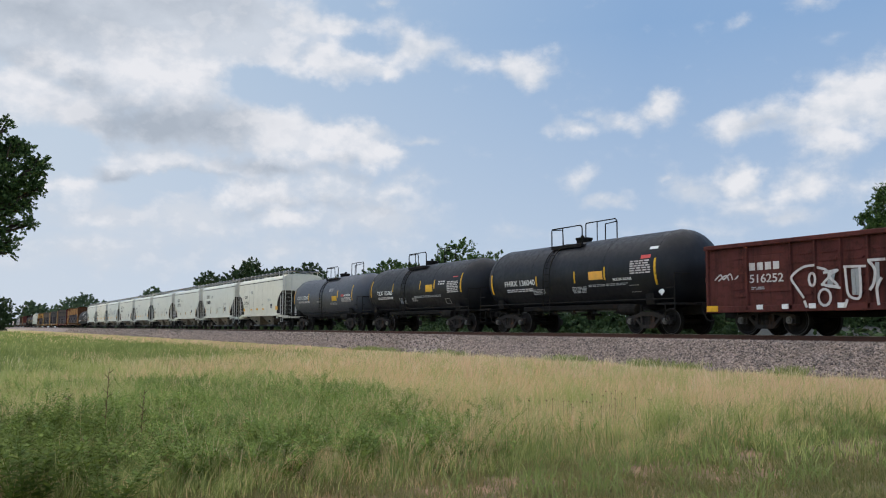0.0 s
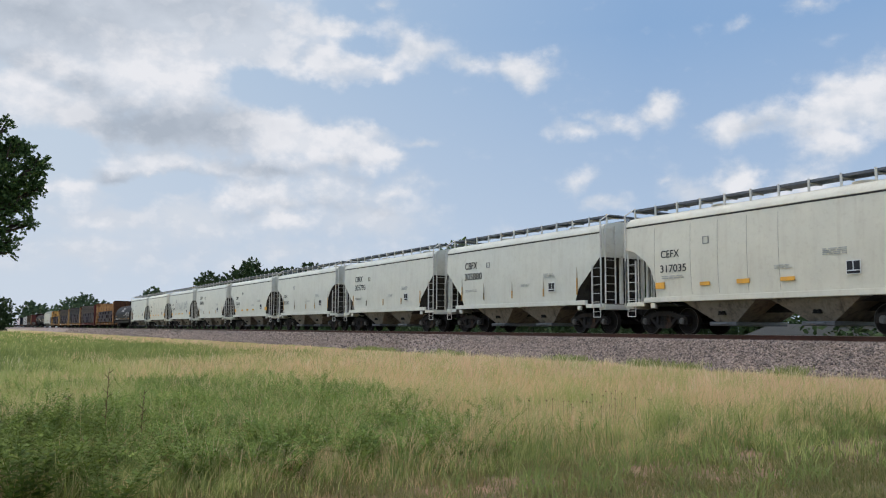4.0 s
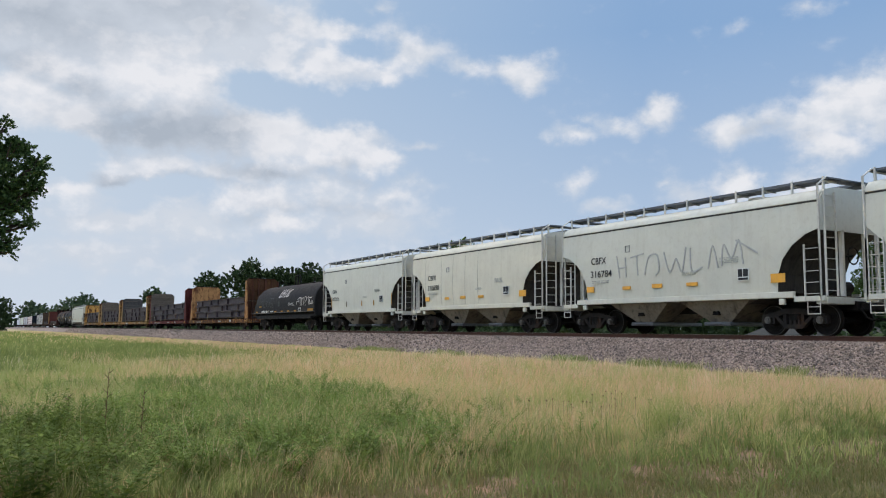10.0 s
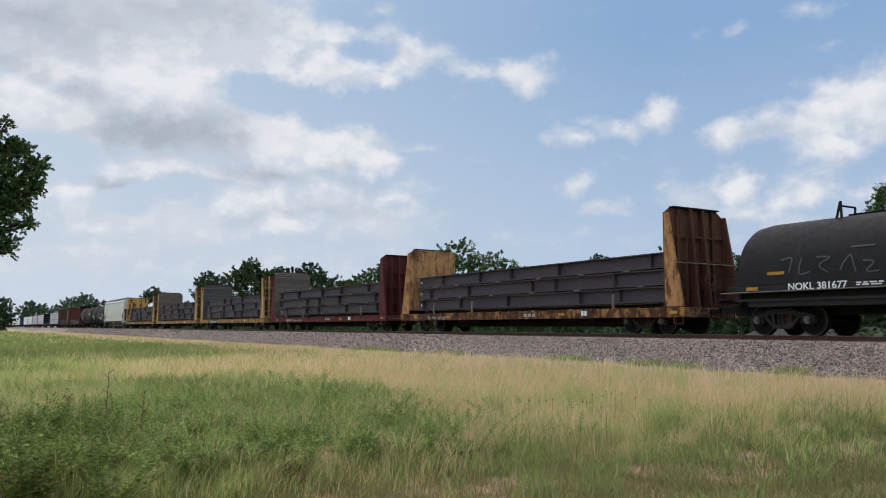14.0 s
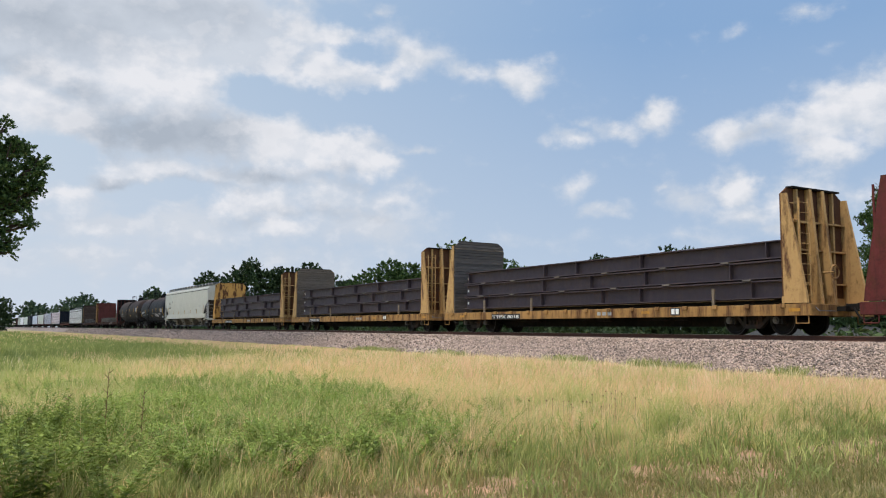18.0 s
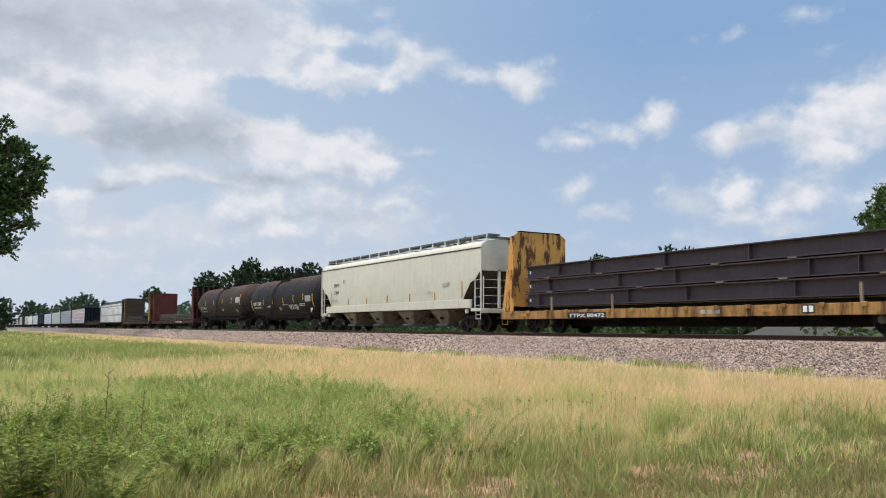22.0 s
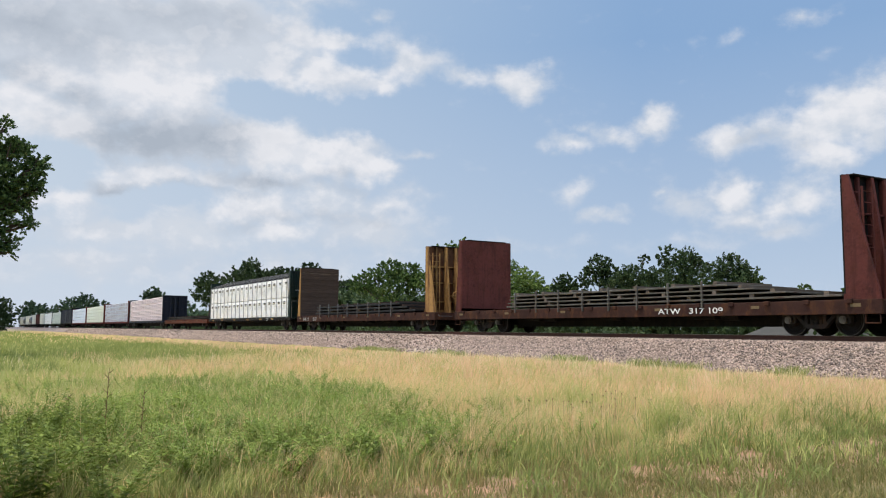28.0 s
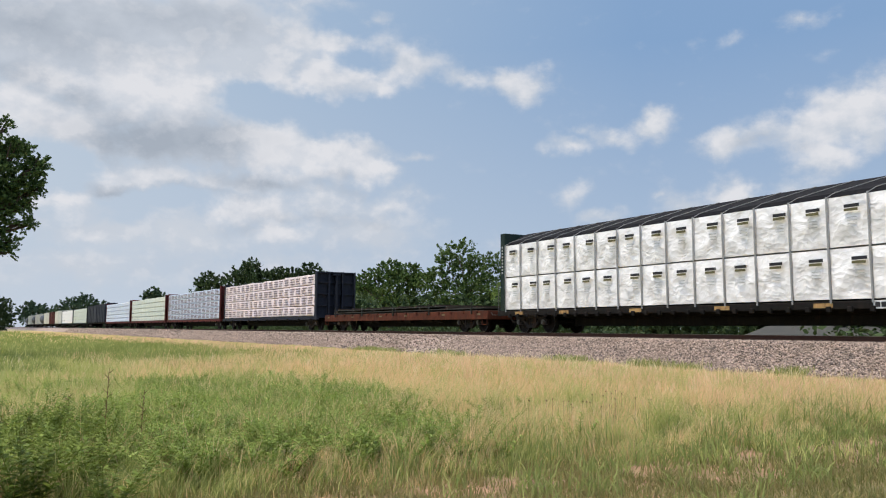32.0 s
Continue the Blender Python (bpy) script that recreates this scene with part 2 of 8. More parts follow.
# ---------------------------------------------------------------- mesh building
class Mesh:
    """Collects vertices and faces of one part."""

    def __init__(self):
        self.v, self.f = [], []

    def add(self, verts, faces):
        o = len(self.v)
        self.v += [tuple(p) for p in verts]
        self.f += [[i + o for i in f] for f in faces]
        return self

    def box(self, x0, x1, y0, y1, z0, z1, c=0.0):
        if c <= 0:
            v = [(x, y, z) for x in (x0, x1) for y in (y0, y1) for z in (z0, z1)]
            return self.add(v, [(0, 1, 3, 2), (4, 6, 7, 5), (0, 4, 5, 1), (2, 3, 7, 6), (0, 2, 6, 4), (1, 5, 7, 3)])
        # chamfer along the long edges of every side
        xs, ys, zs = (x0, x1), (y0, y1), (z0, z1)
        v, idx = [], {}
        for i in (0, 1):
            for j in (0, 1):
                for k in (0, 1):
                    sx, sy, sz = (c, -c)[i], (c, -c)[j], (c, -c)[k]
                    for a, p in (("x", (xs[i], ys[j] + sy, zs[k] + sz)), ("y", (xs[i] + sx, ys[j], zs[k] + sz)),
                                 ("z", (xs[i] + sx, ys[j] + sy, zs[k]))):
                        idx[i, j, k, a] = len(v)
                        v.append(p)
        g = lambda i, j, k, a: idx[i, j, k, a]
        f = []
        for s in (0, 1):
            q = [(0, 0), (0, 1), (1, 1), (1, 0)] if s == 0 else [(0, 0), (1, 0), (1, 1), (0, 1)]
            f.append([g(s, a, b, "x") for a, b in q][::-1 if s == 0 else -1])
            f.append([g(a, s, b, "y") for a, b in q])
            f.append([g(a, b, s, "z") for a, b in q])
        for a in (0, 1):
            for b in (0, 1):
                f.append([g(0, a, b, "y"), g(1, a, b, "y"), g(1, a, b, "z"), g(0, a, b, "z")])
                f.append([g(a, 0, b, "x"), g(a, 1, b, "x"), g(a, 1, b, "z"), g(a, 0, b, "z")])
                f.append([g(a, b, 0, "x"), g(a, b, 1, "x"), g(a, b, 1, "y"), g(a, b, 0, "y")])
                for k in (0, 1):
                    f.append([g(a, b, k, "x"), g(a, b, k, "y"), g(a, b, k, "z")])
        return self.add(v, f)

    def prism(self, pts, axis, a, b):
        """A polygon of (p, q) drawn out along the axis from a to b; x: (y, z), y: (x, z), z: (x, y)."""
        def at(p, q, s):
            return {"x": (s, p, q), "y": (p, s, q), "z": (p, q, s)}[axis]
        n = len(pts)
        v = [at(p, q, a) for p, q in pts] + [at(p, q, b) for p, q in pts]
        return self.add(v, [list(range(n)), list(range(2 * n - 1, n - 1, -1))] +
                        [(i, i + n, (i + 1) % n + n, (i + 1) % n) for i in range(n)])

    def cyl(self, p0, p1, r, n=10, r1=None, caps=True):
        p0, p1 = Vector(p0), Vector(p1)
        q = (p1 - p0).to_track_quat("Z", "Y")
        r1 = r if r1 is None else r1
        v = []
        for p, rad in ((p0, r), (p1, r1)):
            v += [p + q @ Vector((rad * math.cos(2 * math.pi * i / n), rad * math.sin(2 * math.pi * i / n), 0)) for i in range(n)]
        f = [(i, (i + 1) % n, (i + 1) % n + n, i + n) for i in range(n)]
        if caps:
            f += [list(range(n))[::-1], list(range(n, 2 * n))]
        return self.add(v, f)

    def pipe(self, pts, r, n=6):
        for a, b in zip(pts, pts[1:]):
            self.cyl(a, b, r, n)
        return self

    def lathe(self, prof, n, axis="x", centre=(0, 0, 0)):
        """Turns a profile of (along, radius) about the axis."""
        v, f, m = [], [], len(prof)
        for i in range(n):
            a = 2 * math.pi * i / n
            for s, r in prof:
                p = (s, r * math.sin(a), r * math.cos(a)) if axis == "x" else (r * math.cos(a), s, r * math.sin(a))
                v.append((p[0] + centre[0], p[1] + centre[1], p[2] + centre[2]))
        for i in range(n):
            for j in range(m - 1):
                f.append((i * m + j, i * m + j + 1, (i + 1) % n * m + j + 1, (i + 1) % n * m + j))
        return self.add(v, f)

    def done(self, name, material, smooth=False):
        me = bpy.data.meshes.new(name)
        me.from_pydata(self.v, [], self.f)
        me.validate()
        bm = bmesh.new()
        bm.from_mesh(me)
        bmesh.ops.recalc_face_normals(bm, faces=bm.faces)
        bm.to_mesh(me)
        bm.free()
        me.materials.append(material)
        if smooth:
            me.polygons.foreach_set("use_smooth", [True] * len(me.polygons))
            me.set_sharp_from_angle(angle=radians(35))
        return me


def part(name, mesh, material, parent, label="", at=None, smooth=False):
    me = mesh.done(name, material, smooth) if isinstance(mesh, Mesh) else mesh
    ob = new(name, me)
    ob.parent = parent
    if at is not None:
        ob.location = at
    if label:
        ob["label"] = label
    return ob


def thing(name, label, category, group="", kind=""):
    return tagged(new(name), label, category, group, kind)


def bulk(name, verts, faces, material, smooth=False):
    """A large mesh from arrays, quads or triangles."""
    me = bpy.data.meshes.new(name)
    faces = np.asarray(faces, dtype=np.int32)
    k = faces.shape[1]
    me.vertices.add(len(verts))
    me.vertices.foreach_set("co", np.asarray(verts, dtype=np.float32).ravel())
    me.loops.add(faces.size)
    me.loops.foreach_set("vertex_index", faces.ravel())
    me.polygons.add(len(faces))
    me.polygons.foreach_set("loop_start", np.arange(0, faces.size, k, dtype=np.int32))
    me.polygons.foreach_set("loop_total", np.full(len(faces), k, dtype=np.int32))
    me.update(calc_edges=True)
    me.materials.append(material)
    if smooth:
        me.polygons.foreach_set("use_smooth", [True] * len(me.polygons))
    return new(name, me)


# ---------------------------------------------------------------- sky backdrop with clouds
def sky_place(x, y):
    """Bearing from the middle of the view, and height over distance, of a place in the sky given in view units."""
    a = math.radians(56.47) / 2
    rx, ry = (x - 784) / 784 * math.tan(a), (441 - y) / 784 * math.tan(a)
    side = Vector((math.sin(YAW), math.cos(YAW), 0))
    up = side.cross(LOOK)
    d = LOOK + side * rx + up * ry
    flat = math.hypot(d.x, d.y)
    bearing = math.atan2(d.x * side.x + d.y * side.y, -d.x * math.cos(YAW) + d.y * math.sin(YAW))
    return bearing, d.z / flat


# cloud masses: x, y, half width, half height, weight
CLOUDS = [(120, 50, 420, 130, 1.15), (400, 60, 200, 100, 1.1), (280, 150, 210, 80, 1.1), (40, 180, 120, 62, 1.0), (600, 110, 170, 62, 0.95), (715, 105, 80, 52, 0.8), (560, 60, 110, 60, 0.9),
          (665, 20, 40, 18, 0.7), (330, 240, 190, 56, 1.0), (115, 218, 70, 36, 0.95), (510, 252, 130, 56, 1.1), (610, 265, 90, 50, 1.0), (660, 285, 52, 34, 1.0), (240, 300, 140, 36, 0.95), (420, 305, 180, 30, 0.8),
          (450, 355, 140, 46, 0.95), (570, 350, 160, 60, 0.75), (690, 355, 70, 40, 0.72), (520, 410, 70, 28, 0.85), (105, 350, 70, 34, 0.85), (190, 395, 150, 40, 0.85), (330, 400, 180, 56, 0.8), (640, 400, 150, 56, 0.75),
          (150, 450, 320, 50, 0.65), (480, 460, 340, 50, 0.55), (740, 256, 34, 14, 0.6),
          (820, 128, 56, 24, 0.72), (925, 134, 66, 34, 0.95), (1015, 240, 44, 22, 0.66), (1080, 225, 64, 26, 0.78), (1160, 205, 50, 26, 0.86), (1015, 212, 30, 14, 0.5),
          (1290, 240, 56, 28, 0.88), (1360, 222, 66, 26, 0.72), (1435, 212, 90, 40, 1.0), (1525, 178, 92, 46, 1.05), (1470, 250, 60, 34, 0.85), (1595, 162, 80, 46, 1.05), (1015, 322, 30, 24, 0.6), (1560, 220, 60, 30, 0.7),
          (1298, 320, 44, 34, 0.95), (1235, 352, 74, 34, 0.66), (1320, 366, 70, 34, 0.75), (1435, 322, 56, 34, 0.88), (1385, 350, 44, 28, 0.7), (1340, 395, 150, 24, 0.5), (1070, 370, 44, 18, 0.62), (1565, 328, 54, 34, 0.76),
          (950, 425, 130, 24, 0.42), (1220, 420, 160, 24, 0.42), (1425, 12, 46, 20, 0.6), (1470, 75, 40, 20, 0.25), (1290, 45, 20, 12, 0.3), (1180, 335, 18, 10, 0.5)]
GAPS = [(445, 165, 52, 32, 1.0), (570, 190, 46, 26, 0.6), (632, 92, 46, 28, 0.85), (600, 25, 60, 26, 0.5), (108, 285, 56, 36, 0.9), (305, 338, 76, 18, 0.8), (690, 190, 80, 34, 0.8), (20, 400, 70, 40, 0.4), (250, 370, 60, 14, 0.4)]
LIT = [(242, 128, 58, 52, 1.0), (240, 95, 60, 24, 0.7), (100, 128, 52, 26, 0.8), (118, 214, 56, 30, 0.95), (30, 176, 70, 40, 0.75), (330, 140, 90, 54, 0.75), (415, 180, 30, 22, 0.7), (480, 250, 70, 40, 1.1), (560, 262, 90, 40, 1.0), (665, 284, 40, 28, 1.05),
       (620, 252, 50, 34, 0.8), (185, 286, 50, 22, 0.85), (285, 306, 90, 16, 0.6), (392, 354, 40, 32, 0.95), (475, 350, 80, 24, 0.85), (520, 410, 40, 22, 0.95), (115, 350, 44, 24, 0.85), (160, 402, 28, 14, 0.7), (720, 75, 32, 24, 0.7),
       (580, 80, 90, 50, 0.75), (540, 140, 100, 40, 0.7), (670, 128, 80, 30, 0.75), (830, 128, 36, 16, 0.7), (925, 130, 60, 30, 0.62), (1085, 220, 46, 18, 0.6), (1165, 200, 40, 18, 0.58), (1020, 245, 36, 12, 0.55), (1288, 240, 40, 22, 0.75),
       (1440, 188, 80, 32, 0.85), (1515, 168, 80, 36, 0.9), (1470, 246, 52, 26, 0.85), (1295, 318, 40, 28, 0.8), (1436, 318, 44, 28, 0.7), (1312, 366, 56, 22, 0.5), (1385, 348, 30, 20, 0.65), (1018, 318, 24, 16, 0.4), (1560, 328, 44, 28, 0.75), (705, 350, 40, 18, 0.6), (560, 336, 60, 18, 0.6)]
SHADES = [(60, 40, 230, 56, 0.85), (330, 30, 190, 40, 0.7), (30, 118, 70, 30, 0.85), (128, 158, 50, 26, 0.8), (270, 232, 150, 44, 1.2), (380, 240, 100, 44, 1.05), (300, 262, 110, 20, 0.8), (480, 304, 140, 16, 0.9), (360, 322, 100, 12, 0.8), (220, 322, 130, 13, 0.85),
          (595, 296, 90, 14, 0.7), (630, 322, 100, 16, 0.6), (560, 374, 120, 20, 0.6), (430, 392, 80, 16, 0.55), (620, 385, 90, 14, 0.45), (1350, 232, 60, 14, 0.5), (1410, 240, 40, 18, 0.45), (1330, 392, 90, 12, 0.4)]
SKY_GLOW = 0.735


def sky_material():
    m = Nodes("sky_with_clouds")
    m.t.nodes.remove(m.bsdf)
    uv = m.n("UVMap").outputs[0]
    warp = m.n("TexNoise", ins={"Vector": uv, "Scale": 13.0, "Detail": 7.0, "Roughness": 0.60}).outputs[1]
    off = m.n("VectorMath", op="SUBTRACT", ins={0: warp, 1: (0.5, 0.5, 0.5)}).outputs[0]
    off = m.n("VectorMath", op="MULTIPLY", ins={0: off, 1: (0.085, 0.062, 0.0)}).outputs[0]
    p = m.n("VectorMath", op="ADD", ins={0: uv, 1: off}).outputs[0]

    def field_of(blobs):
        total = None
        for x, y, w, h, k in blobs:
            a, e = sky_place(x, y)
            d = m.n("VectorMath", op="SUBTRACT", ins={0: p, 1: (a, e, 0.0)}).outputs[0]
            d = m.n("VectorMath", op="MULTIPLY", ins={0: d, 1: (1460.0 / (w * 1.12), 1460.0 / (h * 1.12), 0.0)}).outputs[0]
            d = m.n("VectorMath", op="LENGTH", ins={0: d}).outputs["Value"]
            v = m.ramp(d, 0.0, 1.5, k, 0.0)
            total = v if total is None else m.n("Math", op="SMOOTH_MAX", ins={0: total, 1: v, 2: 0.14}).outputs[0]
        return total

    def add(a, b):
        return m.n("Math", op="ADD", ins={0: a, 1: b}).outputs[0]

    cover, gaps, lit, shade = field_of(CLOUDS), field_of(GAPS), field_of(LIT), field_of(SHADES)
    fine = m.n("TexNoise", ins={"Vector": m.n("Mapping", ins={0: uv, 3: (1.0, 1.3, 1.0)}).outputs[0], "Scale": 21.0, "Detail": 9.0, "Roughness": 0.56}).outputs[0]
    broad = m.n("TexNoise", ins={"Vector": m.n("Mapping", ins={0: uv, 3: (1.0, 1.8, 1.0)}).outputs[0], "Scale": 8.0, "Detail": 4.0, "Roughness": 0.5}).outputs[0]
    c = m.n("Math", op="SUBTRACT", ins={0: cover, 1: gaps}).outputs[0]
    c = add(c, m.ramp(fine, 0.25, 0.75, -0.25, 0.25))
    alpha = m.n("MapRange", ins={0: c, 1: 0.09, 2: 0.70, 3: 0.0, 4: 1.0})
    alpha.interpolation_type = "SMOOTHSTEP"
    e = m.n("SeparateXYZ", ins={0: uv})
    height = m.ramp(e.outputs[1], 0.0, 0.36)
    side = m.ramp(e.outputs[0], -0.45, 0.24)
    blue = m.mix(side, (0.45, 0.555, 0.68), (0.235, 0.375, 0.60))
    pale = m.mix(side, (0.565, 0.63, 0.725), (0.51, 0.60, 0.715))
    base = m.mix(m.n("Math", op="POWER", ins={0: height, 1: 0.8}).outputs[0], pale, blue)
    vapour = m.mix(broad, (0.51, 0.565, 0.655), (0.64, 0.68, 0.74))
    up = m.n("Mapping", ins={0: uv, 1: (-0.010, 0.016, 0.0), 3: (1.0, 1.3, 1.0)}).outputs[0]
    above = m.n("TexNoise", ins={"Vector": up, "Scale": 21.0, "Detail": 9.0, "Roughness": 0.56}).outputs[0]
    relief = m.n("Math", op="SUBTRACT", ins={0: fine, 1: above}).outputs[0]
    bright = m.ramp(add(lit, m.ramp(relief, -0.12, 0.12, -0.26, 0.26)), 0.14, 0.80)
    col = m.mix(bright, vapour, (0.75, 0.76, 0.80))
    grey = m.ramp(add(shade, m.ramp(fine, 0.3, 0.7, -0.16, 0.16)), 0.22, 0.95, 0.0, 0.95)
    grey = m.n("Math", op="MULTIPLY", ins={0: grey, 1: m.ramp(bright, 0.0, 1.0, 1.0, 0.45)}).outputs[0]
    col = m.mix(grey, col, (0.375, 0.425, 0.50))
    col = m.mix(alpha.outputs[0], base, col)
    em = m.n("Emission", ins={0: col, 1: SKY_GLOW})
    m.link(em.outputs[0], m.out.inputs[0])
    return m.mat


def sky_backdrop():
    R, na, ne = 3600.0, 96, 40
    verts, uvs = [], []
    for i in range(na + 1):
        a = radians(-50 + 100 * i / na)
        d = Vector((-math.cos(YAW) * math.cos(a) + math.sin(YAW) * math.sin(a), math.sin(YAW) * math.cos(a) + math.cos(YAW) * math.sin(a), 0))
        for j in range(ne + 1):
            e = -0.06 + 0.70 * j / ne
            verts.append((d.x * R, d.y * R, e * R))
            uvs.append((a, e))
    faces = [(i * (ne + 1) + j, (i + 1) * (ne + 1) + j, (i + 1) * (ne + 1) + j + 1, i * (ne + 1) + j + 1) for i in range(na) for j in range(ne)]
    ob = bulk("sky_backdrop", verts, faces, sky_material())
    me = ob.data
    layer = me.uv_layers.new(name="UVMap")
    idx = np.zeros(len(me.loops), dtype=np.int32)
    me.loops.foreach_get("vertex_index", idx)
    layer.data.foreach_set("uv", np.asarray(uvs, dtype=np.float32)[idx].ravel())
    ob.location = EYE
    return tagged(ob, "hazy blue sky with drifting white cumulus clouds", "sky", kind="structure")


SKY = sky_backdrop()


# ---------------------------------------------------------------- ground
def ground_height(x, y):
    """The field lies flat, rises a little to the track and is flat beyond it."""
    r = np.clip((y - 6.0) / 12.0, 0, 1)
    z = 0.05 + 0.20 * r
    b = np.clip((y - 26.0) / 20.0, 0, 1)
    z = z - 0.10 * b
    return z + 0.04 * np.sin(x * 0.37 + y * 0.21) * np.sin(y * 0.33 - x * 0.11) * np.clip(1.2 - np.abs(y - 10) / 14, 0, 1)


def ground_material():
    m = Nodes("field_soil_and_thatch")
    big = m.ramp(m.noise(0.13, 4), 0.38, 0.62)
    mid = m.ramp(m.noise(0.9, 5), 0.35, 0.65)
    fine = m.noise(16.0, 6, 0.7)
    tan = m.mix(m.ramp(fine, 0.3, 0.7), (0.62, 0.46, 0.28), (0.44, 0.325, 0.18))
    green = m.mix(m.ramp(fine, 0.3, 0.7), (0.22, 0.24, 0.07), (0.12, 0.14, 0.04))
    k = m.n("Math", op="ADD", ins={0: m.ramp(big, 0, 1, 0, 0.55), 1: m.ramp(mid, 0, 1, 0, 0.45)}).outputs[0]
    col = m.mix(k, tan, green)
    where = m.n("SeparateXYZ", ins={0: m.coord()}).outputs[0]
    soil = m.mix(m.ramp(m.noise(2.5, 5), 0.35, 0.65), (0.36, 0.205, 0.125), (0.17, 0.118, 0.056))
    turf = m.mix(m.ramp(m.noise(1.7, 5), 0.38, 0.62), (0.19, 0.17, 0.07), (0.10, 0.115, 0.042))
    soil = m.mix(m.ramp(where, -5.3, -4.0), soil, turf)
    col = m.mix(m.ramp(where, -7.2, -6.4), col, soil)
    m.link(col, m.bsdf.inputs["Base Color"])
    m.bsdf.inputs["Roughness"].default_value = 0.95
    m.bump(fine, 0.8, 0.05)
    return m.mat


def ground():
    xs = np.concatenate([[-4500, -3000, -2000, -1300, -900, -650, -480, -360, -280], np.arange(-220, -60, 8), np.arange(-60, 22, 1.5),
                         [26, 40, 80, 160, 320, 700, 1500, 3000, 4500]])
    ys = np.concatenate([[-4500, -2000, -900, -400, -150, -60, -25, -10], np.arange(-5, 30, 1.5), [34, 42, 55, 75, 110, 170, 260, 420, 700, 1300, 2400, 4500]])
    X, Y = np.meshgrid(xs, ys, indexing="ij")
    Z = ground_height(X, Y)
    n, m = X.shape
    i = np.arange(n - 1)[:, None] * m + np.arange(m - 1)[None, :]
    faces = np.stack([i, i + m, i + m + 1, i + 1], -1).reshape(-1, 4)
    ob = bulk("ground", np.stack([X, Y, Z], -1).reshape(-1, 3), faces, ground_material(), smooth=True)
    return tagged(ob, "grassy field of green and dry tan growth", "ground", kind="structure")


ground()


# ---------------------------------------------------------------- track
def ballast_material():
    m = Nodes("granite_ballast")
    r = m.n("NewGeometry").outputs["Random Per Island"]
    fine = m.noise(60.0, 5, 0.7)
    cell = m.n("TexVoronoi", ins={"Vector": m.coord(), "Scale": 17.0}).outputs["Color"]
    v = m.n("SeparateColor", ins={0: cell}).outputs[0]
    f = m.n("Math", op="ADD", ins={0: m.ramp(r, 0, 1, 0, 0.6), 1: m.ramp(v, 0, 1, 0, 0.4)}).outputs[0]
    f = m.ramp(f, 0.12, 0.88)
    col = m.mix(f, (0.024, 0.018, 0.014), (0.47, 0.355, 0.285))
    col = m.mix(m.ramp(fine, 0.3, 0.7, 0.0, 0.3), col, (0.20, 0.155, 0.135))
    col = m.mix(m.ramp(m.noise(0.5, 4), 0.5, 0.75, 0, 0.5), col, (0.22, 0.16, 0.12))
    m.link(col, m.bsdf.inputs["Base Color"])
    m.bsdf.inputs["Roughness"].default_value = 0.92
    m.bump(fine, 0.6, 0.02)
    return m.mat


BALLAST = ballast_material()
RAILSTEEL = paint("rusty_rail", (0.085, 0.038, 0.026), 0.7, (0.045, 0.025, 0.018), 0.5)
RAILHEAD = plain("worn_rail_head", (0.35, 0.33, 0.31), 0.3, 1.0)
TIE = wood_mat("creosoted_tie", (0.085, 0.06, 0.045))
BAL_TOP = RAIL_TOP - 0.20


def track():
    b = Mesh()
    y = TRACK_Y
    b.prism([(y - 3.75, 0.12), (y - 3.3, 0.36), (y - 1.95, BAL_TOP - 0.03), (y - 1.7, BAL_TOP), (y + 1.7, BAL_TOP), (y + 1.95, BAL_TOP - 0.03), (y + 3.75, 0.12)], "x", -1500, 400)
    tagged(part("ballast_bed", b, BALLAST, None), "raised bed of pinkish grey crushed granite ballast", "ballast", kind="structure")
    for s in (-1, 1):
        c = y + s * 0.7525
        r = Mesh().prism([(c - 0.07, RAIL_TOP - 0.17), (c + 0.07, RAIL_TOP - 0.17), (c + 0.07, RAIL_TOP - 0.155), (c + 0.012, RAIL_TOP - 0.13),
                          (c + 0.012, RAIL_TOP - 0.045), (c + 0.036, RAIL_TOP - 0.035), (c + 0.036, RAIL_TOP - 0.006), (c + 0.03, RAIL_TOP - 0.002), (c - 0.03, RAIL_TOP - 0.002), (c - 0.036, RAIL_TOP - 0.006),
                          (c - 0.036, RAIL_TOP - 0.035), (c - 0.012, RAIL_TOP - 0.045), (c - 0.012, RAIL_TOP - 0.13), (c - 0.07, RAIL_TOP - 0.155)], "x", -1500, 400)
        rail = tagged(part("rail", r, RAILSTEEL, None), "rust-brown steel rail on timber ties", "rail", "rails of the track", "structure")
        part("rail_head", Mesh().box(-1500, 400, c - 0.03, c + 0.03, RAIL_TOP - 0.004, RAIL_TOP), RAILHEAD, rail, "polished running surface")
    tie = Mesh().box(-0.115, 0.115, -1.3, 1.3, -0.18, 0.0, 0.012).done("tie", TIE)
    ties = tagged(new("railway_ties"), "dark creosoted timber ties bedded in ballast", "ties", kind="structure")
    rng = random.Random(3)
    for i in range(150):
        o = part("tie", tie, TIE, ties, at=(-66 + i * 0.53, y + rng.uniform(-0.03, 0.03), RAIL_TOP - 0.168))
        o.rotation_euler = (0, 0, rng.uniform(-0.012, 0.012))


